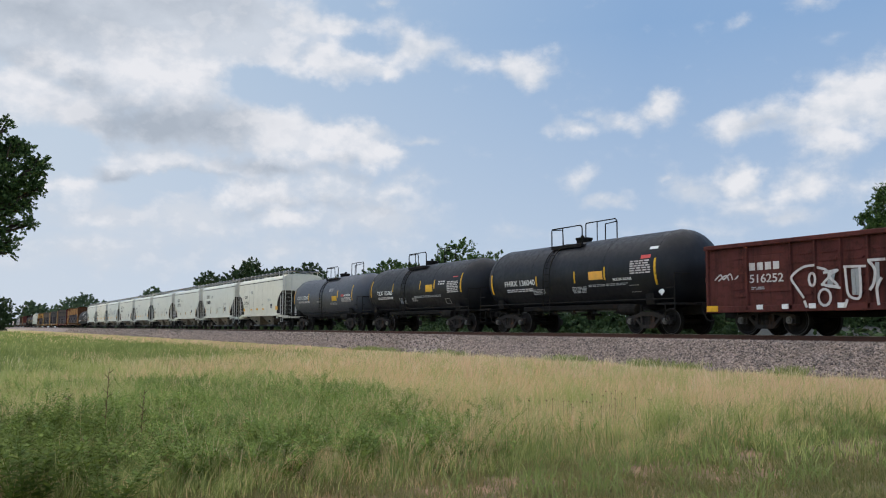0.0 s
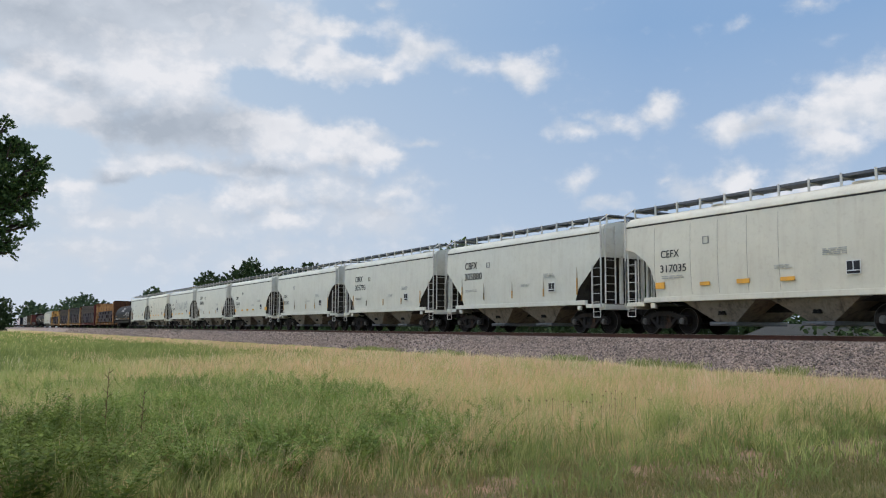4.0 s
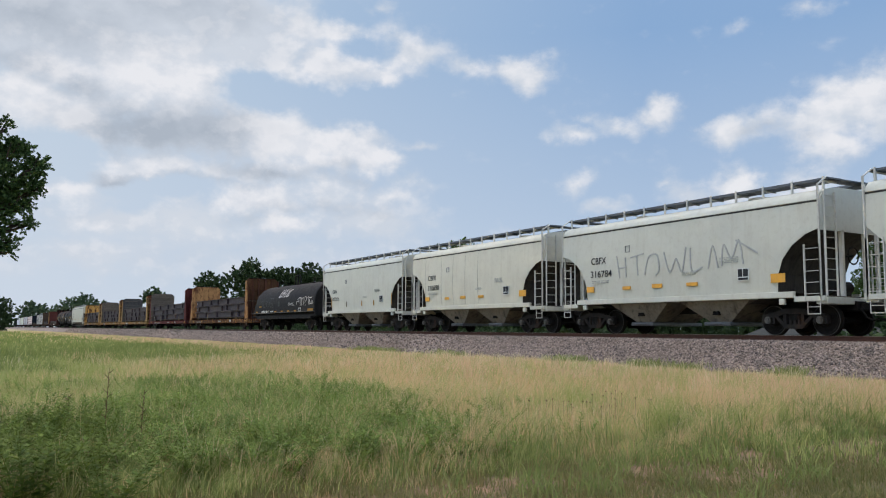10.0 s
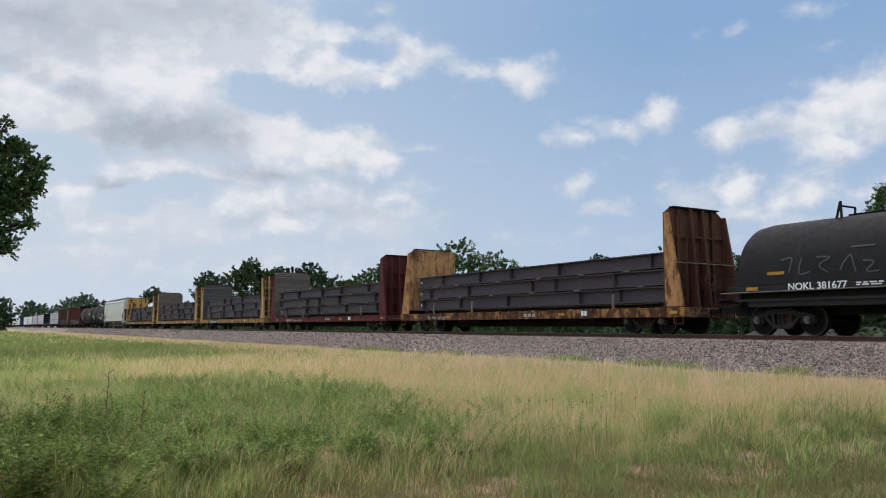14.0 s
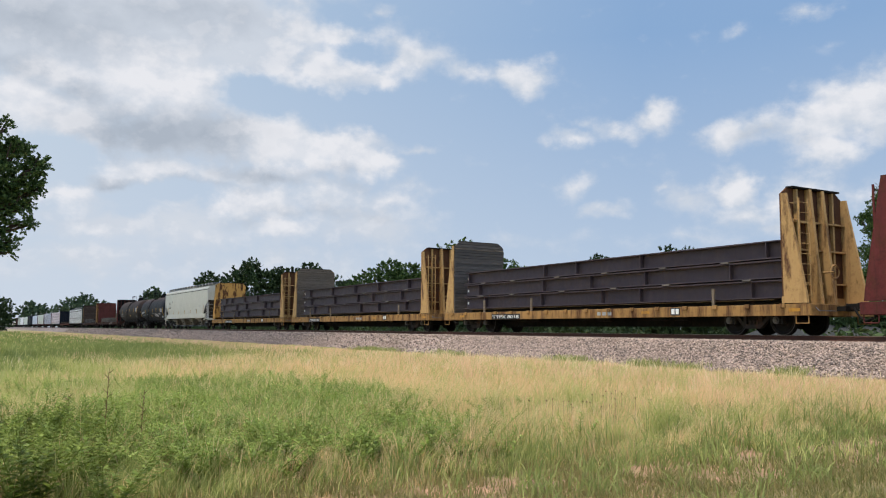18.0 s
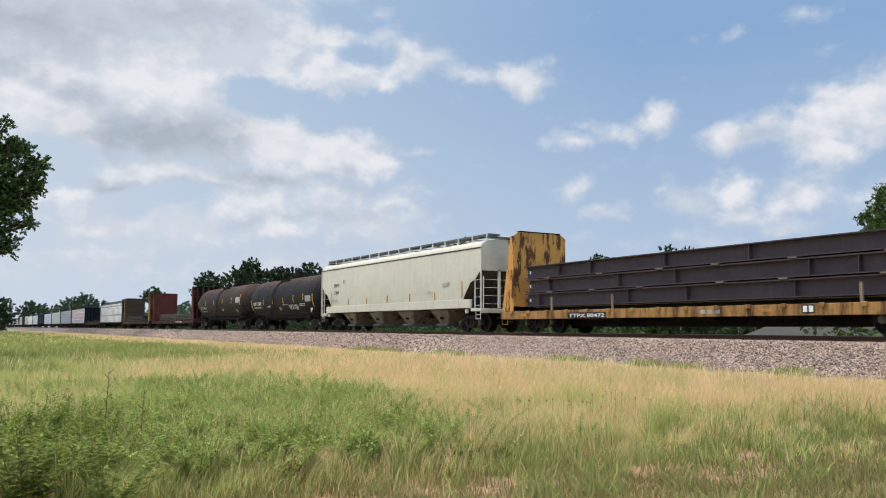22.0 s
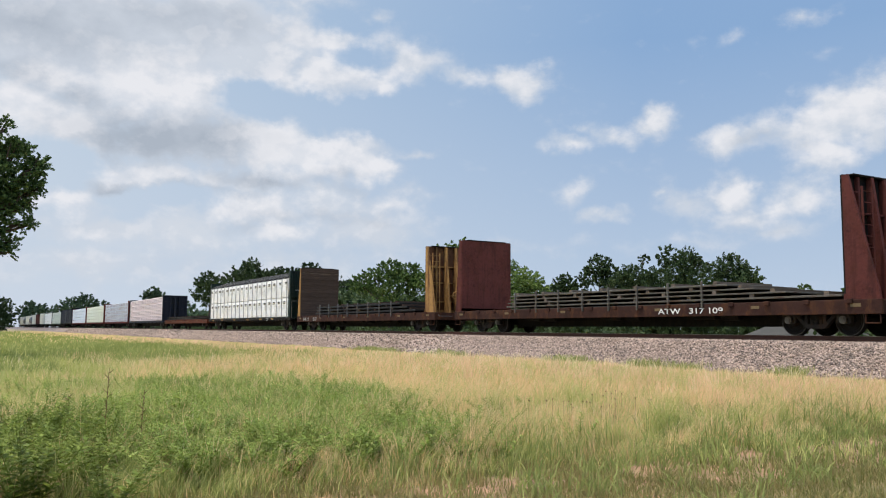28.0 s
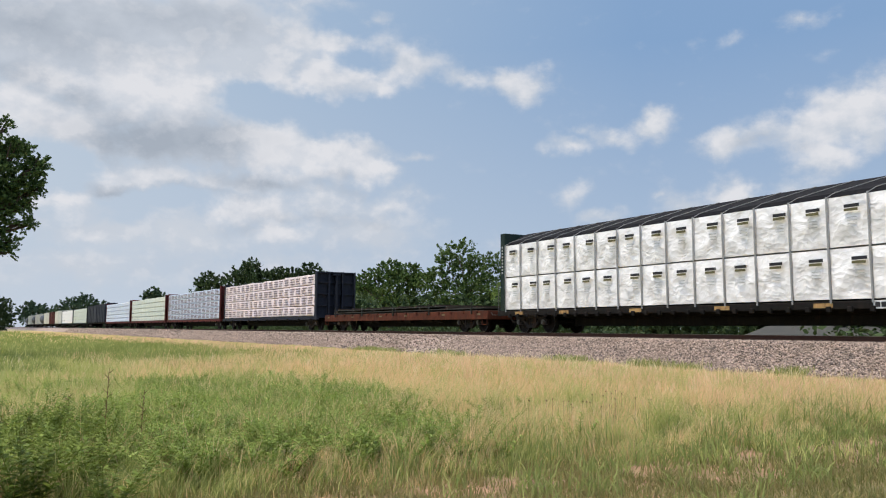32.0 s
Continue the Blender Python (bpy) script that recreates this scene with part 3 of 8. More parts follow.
def ballast_stones():
    rng = np.random.default_rng(5)
    base = np.array([(1, 0, 0), (-1, 0, 0), (0, 1, 0), (0, -1, 0), (0, 0, 1), (0, 0, -1)], dtype=float)
    tri = np.array([(0, 2, 4), (2, 1, 4), (1, 3, 4), (3, 0, 4), (2, 0, 5), (1, 2, 5), (3, 1, 5), (0, 3, 5)])

    def scatter(n, x0, x1, size, power):
        x = x1 - (x1 - x0) * rng.random(n) ** power
        s = rng.random(n) * 1.16 - 0.14
        yy = TRACK_Y - 1.35 - s * 2.3
        prof_y = [TRACK_Y - 4.2, TRACK_Y - 3.75, TRACK_Y - 3.3, TRACK_Y - 1.95, TRACK_Y - 1.7, TRACK_Y]
        prof_z = [0.22, 0.20, 0.36, BAL_TOP - 0.03, BAL_TOP, BAL_TOP]
        zz = np.interp(yy, prof_y, prof_z)
        keep = rng.random(n) < np.clip(1.6 - 1.3 * np.clip((s - 0.6) / 0.4, 0, 1), 0, 1)
        x, yy, zz = x[keep], yy[keep], zz[keep]
        k = len(x)
        r = size * (0.5 + 0.9 * rng.random(k))
        shape = base[None] * (0.65 + 0.6 * rng.random((k, 6, 1))) + rng.normal(0, 0.16, (k, 6, 3))
        ang = rng.random(k) * 6.283
        ca, sa = np.cos(ang), np.sin(ang)
        v = shape * r[:, None, None] * np.array([1.0, 1.0, 0.8])
        vx = v[:, :, 0] * ca[:, None] - v[:, :, 1] * sa[:, None] + x[:, None]
        vy = v[:, :, 0] * sa[:, None] + v[:, :, 1] * ca[:, None] + yy[:, None]
        vz = v[:, :, 2] + zz[:, None] + (r * 0.25)[:, None]
        f = tri[None] + (np.arange(k) * 6)[:, None, None]
        return np.stack([vx, vy, vz], -1).reshape(-1, 3), f.reshape(-1, 3)

    v1, f1 = scatter(46000, -34, -6, 0.043, 1.0)
    v2, f2 = scatter(20000, -90, -34, 0.060, 0.8)
    v3, f3 = scatter(8000, -200, -90, 0.10, 0.8)
    v = np.concatenate([v1, v2, v3])
    f = np.concatenate([f1, f2 + len(v1), f3 + len(v1) + len(v2)])
    tagged(bulk("ballast_stones", v, f, BALLAST), "loose crushed granite stones, pinkish grey", "stones", kind="stuff")


track()
ballast_stones()


# ---------------------------------------------------------------- running gear
WHEEL_R = 0.457
AXLE = 0.889


def wheelset_mesh():
    w = Mesh()
    w.cyl((0, -0.78, 0), (0, 0.78, 0), 0.085, 10)
    for s in (-1, 1):
        prof = [(s * 0.82, 0.10), (s * 0.82, 0.17), (s * 0.78, 0.20), (s * 0.77, 0.34), (s * 0.815, 0.385), (s * 0.815, 0.43), (s * 0.81, WHEEL_R - 0.004), (s * 0.70, WHEEL_R),
                (s * 0.69, WHEEL_R + 0.02), (s * 0.665, WHEEL_R + 0.024), (s * 0.66, 0.40), (s * 0.70, 0.36), (s * 0.72, 0.18), (s * 0.68, 0.15), (s * 0.68, 0.09)]
        w.lathe(prof, 28, "y")
        for k in range(4):
            a = k * math.pi / 2
            w.box(*sorted((0.27 * math.cos(a) - 0.02, 0.27 * math.cos(a) + 0.02)), *sorted((s * 0.76, s * 0.79)), 0.27 * math.sin(a) - 0.02, 0.27 * math.sin(a) + 0.02)
    me = w.done("wheelset", WHEEL, True)
    me.materials.append(TREAD)
    for p in me.polygons:
        if abs(p.center.y) > 0.803 and 0.425 < math.hypot(p.center.x, p.center.z) < 0.47:
            p.material_index = 1
    return me


def side_frame_mesh(s):
    """A cast truck side: a bowed top chord, a lower chord, and jaws over the bearings."""
    f = Mesh()
    y0, y1 = sorted((s * 0.94, s * 1.10))
    top = [(-1.12, 0.50), (-1.06, 0.62), (-0.62, 0.70), (-0.30, 0.80), (0.30, 0.80), (0.62, 0.70), (1.06, 0.62), (1.12, 0.50), (0.98, 0.50), (0.60, 0.56), (0.30, 0.64), (-0.30, 0.64), (-0.60, 0.56), (-0.98, 0.50)]
    f.prism(top, "y", y0, y1)
    low = [(-0.66, 0.56), (-0.34, 0.24), (-0.26, 0.20), (0.26, 0.20), (0.34, 0.24), (0.66, 0.56), (0.54, 0.58), (0.28, 0.33), (-0.28, 0.33), (-0.54, 0.58)]
    f.prism(low, "y", y0 + 0.01, y1 - 0.01)
    for sx in (-1, 1):
        f.box(sx * 0.30 - 0.05, sx * 0.30 + 0.05, y0 + 0.01, y1 - 0.01, 0.28, 0.68)
        f.box(sx * AXLE - 0.23, sx * AXLE - 0.15, y0 + 0.01, y1 - 0.01, 0.36, 0.58)
        f.box(sx * AXLE + 0.15, sx * AXLE + 0.23, y0 + 0.01, y1 - 0.01, 0.36, 0.58)
    for i in range(3):
        x = -0.15 + 0.15 * i
        f.cyl((x, s * 1.0, 0.32), (x, s * 1.0, 0.56), 0.062, 8)
    return f.done("side_frame", TRUCK)


def bearing_mesh(s):
    b = Mesh()
    b.cyl((0, s * 0.90, 0), (0, s * 1.13, 0), 0.115, 14)
    b.cyl((0, s * 1.13, 0), (0, s * 1.16, 0), 0.075, 12)
    for k in range(3):
        a = k * 2.094 + 0.5
        b.cyl((0.05 * math.cos(a), s * 1.16, 0.05 * math.sin(a)), (0.05 * math.cos(a), s * 1.175, 0.05 * math.sin(a)), 0.016, 6)
    return b.done("bearing_cap", STEEL_DULL)


W_MESH = wheelset_mesh()
SF_MESH = {s: side_frame_mesh(s) for s in (-1, 1)}
BC_MESH = {s: bearing_mesh(s) for s in (-1, 1)}
BOLSTER = Mesh().box(-0.2, 0.2, -1.06, 1.06, 0.44, 0.66, 0.03).cyl((0, 0, 0.6), (0, 0, 0.78), 0.2, 12).done("truck", DARK_STEEL)
WHEELSETS = {-1: [], 1: []}


def trucks(car, offset):
    for sx in (-1, 1):
        t = part("truck", BOLSTER, DARK_STEEL, car, "four-wheel cast steel truck", at=(sx * offset, 0, 0))
        for s in (-1, 1):
            part("side_frame", SF_MESH[s], TRUCK, t)
            for a in (-1, 1):
                part("bearing_cap", BC_MESH[s], STEEL_DULL, t, at=(a * AXLE, 0, WHEEL_R))
        for a in (-1, 1):
            w = part("wheelset", W_MESH, WHEEL, t, at=(a * AXLE, 0, WHEEL_R))
            WHEELSETS[a].append(w)


def coupler_mesh():
    c = Mesh()
    c.box(-0.62, 0.0, -0.09, 0.09, 0.74, 0.94, 0.02)
    c.box(-0.06, 0.16, -0.15, 0.13, 0.70, 0.98, 0.03)
    c.box(0.10, 0.22, 0.03, 0.13, 0.72, 0.96, 0.02)
    c.pipe([(-0.2, -0.32, 0.80), (0.0, -0.34, 0.52), (0.18, -0.34, 0.44), (0.34, -0.34, 0.50)], 0.03)
    return c.done("coupler", DARK_STEEL)


COUPLER = coupler_mesh()


def couplers(car, half):
    for sx in (-1, 1):
        c = part("coupler", COUPLER, DARK_STEEL, car, at=(sx * (half - 0.16), 0, 0))
        c.rotation_euler = (0, 0, 0 if sx > 0 else math.pi)


def ladder(name, material, parent, x, y, z0, z1, width, rungs, axis="x", side=0.014):
    """Two rails and rungs; axis x: it stands in the car's side, y: on its end."""
    l = Mesh()
    for k in (-1, 1):
        if axis == "x":
            l.box(x + k * width / 2 - side, x + k * width / 2 + side, y - 0.03, y + 0.03, z0, z1)
        else:
            l.box(x - 0.03, x + 0.03, y + k * width / 2 - side, y + k * width / 2 + side, z0, z1)
    for i in range(rungs):
        z = z0 + (i + 0.6) * (z1 - z0) / rungs
        if axis == "x":
            l.cyl((x - width / 2, y, z), (x + width / 2, y, z), 0.011, 6)
        else:
            l.cyl((x, y - width / 2, z), (x, y + width / 2, z), 0.011, 6)
    return part(name, l, material, parent)


def lettering(text, size, x, y, z, material, parent, name="lettering", slant=0.0, bow=None, width=None, bold=0.022):
    """Letters painted on a side that faces the field; bow gives (centre height, radius) of a tank."""
    cu = bpy.data.curves.new(name, "FONT")
    cu.body, cu.size, cu.shear, cu.extrude, cu.offset = text, size, slant, 0.002, size * bold
    ob = bpy.data.objects.new(name, cu)
    me = bpy.data.meshes.new_from_object(ob)
    bpy.data.objects.remove(ob)
    bpy.data.curves.remove(cu)
    xs = [v.co.x for v in me.vertices]
    k = width / (max(xs) - min(xs)) if width else 1.0
    for v in me.vertices:
        px, pz = x + (v.co.x - min(xs)) * k, z + v.co.y
        if bow:
            py = -math.sqrt(max(0.0, bow[1] ** 2 - (pz - bow[0]) ** 2)) - 0.012 - v.co.z
        else:
            py = y - v.co.z - 0.004
        v.co = (px, py, pz)
    me.materials.clear()
    me.materials.append(material)
    return part(name, me, material, parent)


def mark(name, material, parent, x, z, w, h, y=None, bow=None, label=""):
    """A flat stencil, plate or placard on the side, following the tank's bow where there is one."""
    n = 6 if bow else 1
    front, back = [], []
    for i in range(n + 1):
        q = z + h * i / n
        py = -math.sqrt(max(0.0, bow[1] ** 2 - (q - bow[0]) ** 2)) if bow else y
        front.append((py - 0.008, q))
        back.append((py + 0.012, q))
    m = Mesh().prism(front + back[::-1], "x", x, x + w)
    return part(name, m, material, parent, label)


def text_bars(parent, x, z, w, h, rows, material, y=None, bow=None, seed=0):
    """Small stencilled data, too small to read: short bars in rows, one part a row."""
    rng = random.Random(seed)
    for r in range(rows):
        zz = z - r * h * 1.7
        m = Mesh()
        px = x
        while px < x + w - 0.1:
            q = min(rng.uniform(0.10, 0.32), x + w - px)
            yy = -math.sqrt(max(0.0, bow[1] ** 2 - (zz + h / 2 - bow[0]) ** 2)) if bow else y
            m.box(px, px + q, yy - 0.007, yy + 0.005, zz, zz + h)
            px += q + 0.06
        tagged(part("stencil_row", m, material, parent), kind="stuff")


def scrawl(name, parent, material, strokes, y=None, bow=None, r=0.022):
    """Sprayed strokes: flat ribbons along bent lines."""
    m = Mesh()
    lift = 0.0
    if bow:
        strokes = [[(a[0] + (b[0] - a[0]) * k / 6, a[1] + (b[1] - a[1]) * k / 6) for a, b in zip(l, l[1:]) for k in range(6)] + [l[-1]] if len(l) < 12 else l for l in strokes]
    for line in strokes:
        for (xa, za), (xb, zb) in zip(line, line[1:]):
            lift += 0.00012
            dx, dz = xb - xa, zb - za
            L = math.hypot(dx, dz) or 1
            nx, nz = -dz / L * r, dx / L * r
            q = [(xa - nx - dx / L * r * .6, za - nz - dz / L * r * .6), (xb - nx + dx / L * r * .6, zb - nz + dz / L * r * .6), (xb + nx + dx / L * r * .6, zb + nz + dz / L * r * .6), (xa + nx - dx / L * r * .6, za + nz - dz / L * r * .6)]
            v = []
            for px, pz in q:
                py = -math.sqrt(max(0.0, bow[1] ** 2 - (pz - bow[0]) ** 2)) if bow else y
                v.append((px, py - 0.009 - lift, pz))
            v += [(a, b + 0.012, c) for a, b, c in v]
            m.add(v, [(0, 1, 2, 3), (0, 4, 5, 1), (1, 5, 6, 2), (2, 6, 7, 3), (3, 7, 4, 0)])
    return tagged(part(name, m, material, parent, "sprayed graffiti strokes"), kind="stuff")


def bent(strokes, n=5):
    """Rounds the corners of hand-drawn strokes."""
    out = []
    for line in strokes:
        if len(line) < 3:
            out.append(line)
            continue
        p = [line[0]] + list(line) + [line[-1]]
        q = []
        for a, b, c, d in zip(p, p[1:], p[2:], p[3:]):
            for k in range(n):
                t = k / n
                q.append(tuple(0.5 * (2 * b[i] + (c[i] - a[i]) * t + (2 * a[i] - 5 * b[i] + 4 * c[i] - d[i]) * t * t + (3 * b[i] - a[i] - 3 * c[i] + d[i]) * t ** 3) for i in (0, 1)))
        out.append(q + [line[-1]])
    return out


def ring(x, z, rx, rz, n=14):
    return [(x + rx * math.cos(6.2832 * k / n), z + rz * math.sin(6.2832 * k / n)) for k in range(n + 1)]


def random_scrawl(x0, x1, z0, z1, letters, seed):
    """Strokes of a wild tag that spells nothing."""
    rng = random.Random(seed)
    out = []
    w = (x1 - x0) / letters
    for i in range(letters):
        cx, n = x0 + (i + 0.5) * w, rng.randint(15, 19)
        a0, d = rng.uniform(0, 6.28), rng.choice((-1, 1)) * rng.uniform(3.2, 5.6)
        line = []
        for k in range(n + 1):
            a = a0 + d * k / n
            rr = 1 + 0.25 * math.sin(3 * a + i)
            line.append((cx + 0.5 * w * rr * math.cos(a) * 0.95, (z0 + z1) / 2 + (z1 - z0) / 2 * rr * 0.8 * math.sin(a)))
        out.append(line)
        if rng.random() < 0.7:
            xx = cx + rng.uniform(-0.3, 0.3) * w
            out.append([(xx, z0 + rng.uniform(0, 0.2) * (z1 - z0)), (xx + rng.uniform(-0.2, 0.2) * w, z1)])
    return out


TRAIN = []


def place(car, c):
    """Enters a car into the train, c metres along it from the reference."""
    TRAIN.append((car, c))


# ---------------------------------------------------------------- covered hoppers
def hopper(c, half, pitch, bays, paint_mat, label, mark1, mark2, angular, orange, big, seed):
    rng = random.Random(seed)
    car = thing("covered_hopper", label, "hopper car", "covered hopper cars of the train")
    W, eave, roof = 1.60, (3.95 if bays == 4 else 3.82), (4.40 if bays == 4 else 4.30)
    sill0, sill1 = (1.14, 1.56) if bays == 4 else (1.10, 1.28)
    cut = 1.15 if angular else 1.0
    hh = half
    # side sheets with the cut-away corners at both ends, slightly bulged
    if angular:
        lower = [(-hh + 1.55, sill1), (-hh + 1.35, 1.75), (-hh + 0.9, 2.15), (-hh + 0.02, 2.95)]
    else:
        lower = [(-hh + 1.45, sill1), (-hh + 1.42, 1.8), (-hh + 1.25, 2.25), (-hh + 0.92, 2.62), (-hh + 0.45, 2.92), (-hh + 0.02, 3.05)]
    if bays == 4:
        lower = [(-hh + 1.62, sill1), (-hh + 1.42, 1.85), (-hh + 0.95, 2.35), (-hh + 0.5, 2.5), (-hh + 0.02, 2.94)]
    left = lower + [(-hh + 0.02, eave)]
    prof = left + [(-x, z) for x, z in reversed(left)]

    def bulge(x, z):
        return W - 0.06 * ((z - 2.65) / 1.35) ** 2
    for s in (-1, 1):
        body = Mesh()
        # columns across the sheet keep the bulge smooth
        cols = sorted({x for x, z in prof} | set(np.linspace(-hh + 1.6, hh - 1.6, 9).tolist()))
        rows = 8
        grid = []
        for x in cols:
            ax = abs(x)
            pts = [(-p, q) for p, q in lower]
            pts = sorted(pts)
            if ax <= pts[0][0]:
                lo = sill1
            else:
                lo = np.interp(ax, [p for p, q in pts], [q for p, q in pts])
            grid.append([(x, s * bulge(x, lo + (eave - lo) * r / rows), lo + (eave - lo) * r / rows) for r in range(rows + 1)])
        v = [p for g in grid for p in g]
        f = [(i * (rows + 1) + r, (i + 1) * (rows + 1) + r, (i + 1) * (rows + 1) + r + 1, i * (rows + 1) + r + 1) for i in range(len(cols) - 1) for r in range(rows)]
        part("side_sheet", body.add(v, f), paint_mat, car, smooth=True)
    # the seam under the eave, the rounded shoulders and the roof
    for s in (-1, 1):
        part("eave_seam", Mesh().box(-hh + 0.02, hh - 0.02, *sorted((s * 1.50, s * 1.56)), eave - 0.004, eave + 0.05), SEAM, car, "dark seam under the eave")
    sh = [(1.572, eave + 0.048), (1.58, eave + 0.06), (1.55, eave + 0.17), (1.46, eave + 0.27), (1.32, eave + 0.35), (1.1, roof - 0.07), (0.6, roof)]
    rf = Mesh().prism([(-p, q) for p, q in sh] + [(p, q) for p, q in reversed(sh)], "x", -hh + 0.03, hh - 0.03)
    part("roof", rf, paint_mat, car, smooth=True)
    # end walls: upright upper plate, slope sheet behind the cut-away
    for sx in (-1, 1):
        e = Mesh()
        z0 = lower[-1][1] - 0.05
        e.prism([(-1.56, z0), (1.56, z0), (1.55, eave + 0.10), (1.32, eave + 0.35), (0.8, roof - 0.03), (-0.8, roof - 0.03), (-1.32, eave + 0.35), (-1.55, eave + 0.10)], "x", sx * (hh - 0.02), sx * (hh + 0.02))
        part("end_plate", e, paint_mat, car)
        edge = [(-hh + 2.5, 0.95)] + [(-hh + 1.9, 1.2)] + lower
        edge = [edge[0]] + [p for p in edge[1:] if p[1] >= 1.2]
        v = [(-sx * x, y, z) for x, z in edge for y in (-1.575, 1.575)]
        part("slope_sheet", Mesh().add(v, [(2 * i, 2 * i + 1, 2 * i + 3, 2 * i + 2) for i in range(len(edge) - 1)]), SLOPE, car, "dark brown slope sheet")
        for k in (-1, 1):
            part("end_post", Mesh().box(*sorted((sx * (hh - 0.10), sx * (hh + 0.02))), k * 0.55 - 0.05, k * 0.55 + 0.05, 1.1, z0 + 0.1), RUNG, car)
        part("end_sill", Mesh().box(*sorted((sx * (hh - 0.25), sx * (hh + 0.12))), -1.5, 1.5, 0.90, 1.10, 0.015), paint_mat, car)
        part("end_deck", Mesh().box(*sorted((sx * (hh - 1.5), sx * (hh + 0.1))), -1.48, 1.48, 1.10, 1.13), HOPPER_SHADED_DIRTY, car)
        part("brake_cylinder", Mesh().cyl((sx * (hh - 0.55), -0.5, 1.42), (sx * (hh - 0.55), 0.45, 1.42), 0.19, 14).box(*sorted((sx * (hh - 0.75), sx * (hh - 0.35))), -0.35, 0.3, 1.13, 1.3), TRUCK, car)
        part("roof_end_step", Mesh().box(*sorted((sx * (hh - 0.35), sx * (hh + 0.12))), -1.2, 1.2, 4.485, 4.52), GALV, car, "grey grating across the roof end")
        for s in (-1, 1):
            part("corner_post", Mesh().box(sx * hh - 0.024, sx * hh + 0.024, *sorted((s * 1.585, s * 1.63)), 1.05, eave + 0.5).pipe([(sx * hh, s * 1.60, eave + 0.48), (sx * hh, s * 1.2, 4.55)], 0.025) if bays == 2 else Mesh().box(sx * hh - 0.03, sx * hh + 0.03, *sorted((s * 1.57, s * 1.63)), 1.05, eave), RUNG, car)
            ladder("ladder", RUNG, car, sx * (hh - 0.26), s * 1.60, 1.0, 2.62, 0.50, 5 if bays == 2 else 4)
            ladder("end_ladder", RUNG, car, sx * (hh + 0.06), s * 1.18, 1.1, eave + 0.3, 0.5, 10, "y") if bays == 2 else ladder("end_ladder", RUNG, car, sx * (hh + 0.06), s * 0.85, 1.1, 2.62, 1.3, 4, "y")
            st = Mesh().pipe([(sx * (hh - 0.46), s * 1.58, 1.05), (sx * (hh - 0.46), s * 1.58, 0.62), (sx * (hh - 0.06), s * 1.58, 0.62), (sx * (hh - 0.06), s * 1.58, 1.05)], 0.015)
            st.cyl((sx * (hh - 0.46), s * 1.58, 0.82), (sx * (hh - 0.06), s * 1.58, 0.82), 0.012, 6)
            part("stirrup_step", st, RUNG, car)
        part("brake_wheel", Mesh().lathe([(sx * (hh + 0.16), 0.24), (sx * (hh + 0.18), 0.27), (sx * (hh + 0.20), 0.24), (sx * (hh + 0.18), 0.22)], 18, "x", (0, -0.35, 2.3)).cyl((sx * (hh - 0.1), -0.35, 2.3), (sx * (hh + 0.18), -0.35, 2.3), 0.03), DARK_STEEL, car) if sx > 0 else None
    # side sills with the drop brackets at the bolsters
    for s in (-1, 1):
        sl = Mesh().box(-hh + 0.9, hh - 0.9, *sorted((s * 1.50, s * 1.62)), sill0, sill1, 0.012)
        for sx in (-1, 1):
            sl.box(*sorted((sx * (hh - 0.9), sx * (hh + 0.1))), *sorted((s * 1.50, s * 1.60)), 0.98, 1.13, 0.01)
            sl.box(*sorted((sx * (hh - 1.42), sx * (hh - 1.22))), *sorted((s * 1.50, s * 1.60)), 0.90, 1.08, 0.015)
        part("side_sill", sl, paint_mat, car)
    part("centre_sill", Mesh().box(-hh - 0.2, hh + 0.2, -0.28, 0.28, 0.72, 1.0, 0.02), DARK_STEEL, car)
    # bays; the chute colour holds black stains and the shade under the car
    span = 2 * (hh - 2.35)
    bw = span / bays
    for b in range(bays):
        xc = -span / 2 + (b + 0.5) * bw
        w0 = bw * 0.43 if bays == 2 else 0.95
        ch = Mesh()
        zb = 0.42
        wx = 0.42
        v = [(xc - w0, -1.42, 1.10), (xc + w0, -1.42, 1.10), (xc + w0, 1.42, 1.10), (xc - w0, 1.42, 1.10),
             (xc - wx, -1.05, zb), (xc + wx, -1.05, zb), (xc + wx, 1.05, zb), (xc - wx, 1.05, zb)]
        ch.add(v, [(0, 1, 2, 3), (4, 7, 6, 5), (0, 4, 5, 1), (1, 5, 6, 2), (2, 6, 7, 3), (3, 7, 4, 0)])
        chute = part("discharge_chute", ch, HOPPER_SHADED_DIRTY, car, "dusty sloping discharge chute, underside shade in its colour")
        g = Mesh().box(xc - wx - 0.12, xc + wx + 0.12, -1.25, 1.25, zb - 0.13, zb, 0.02).cyl((xc - 0.3, -1.35, zb - 0.06), (xc + 0.3, -1.35, zb - 0.06), 0.03)
        part("outlet_gate", g, GALV, chute, "grey metal outlet gate")
        k = Mesh()
        for q in (-0.07, 0.07):
            k.cyl((xc + q, -1.30, 0.72), (xc + q, -1.20, 0.72), 0.045, 8)
        part("vibrator_bracket", k.box(xc - 0.14, xc + 0.14, -1.29, -1.2, 0.64, 0.68), DARK_STEEL, chute)
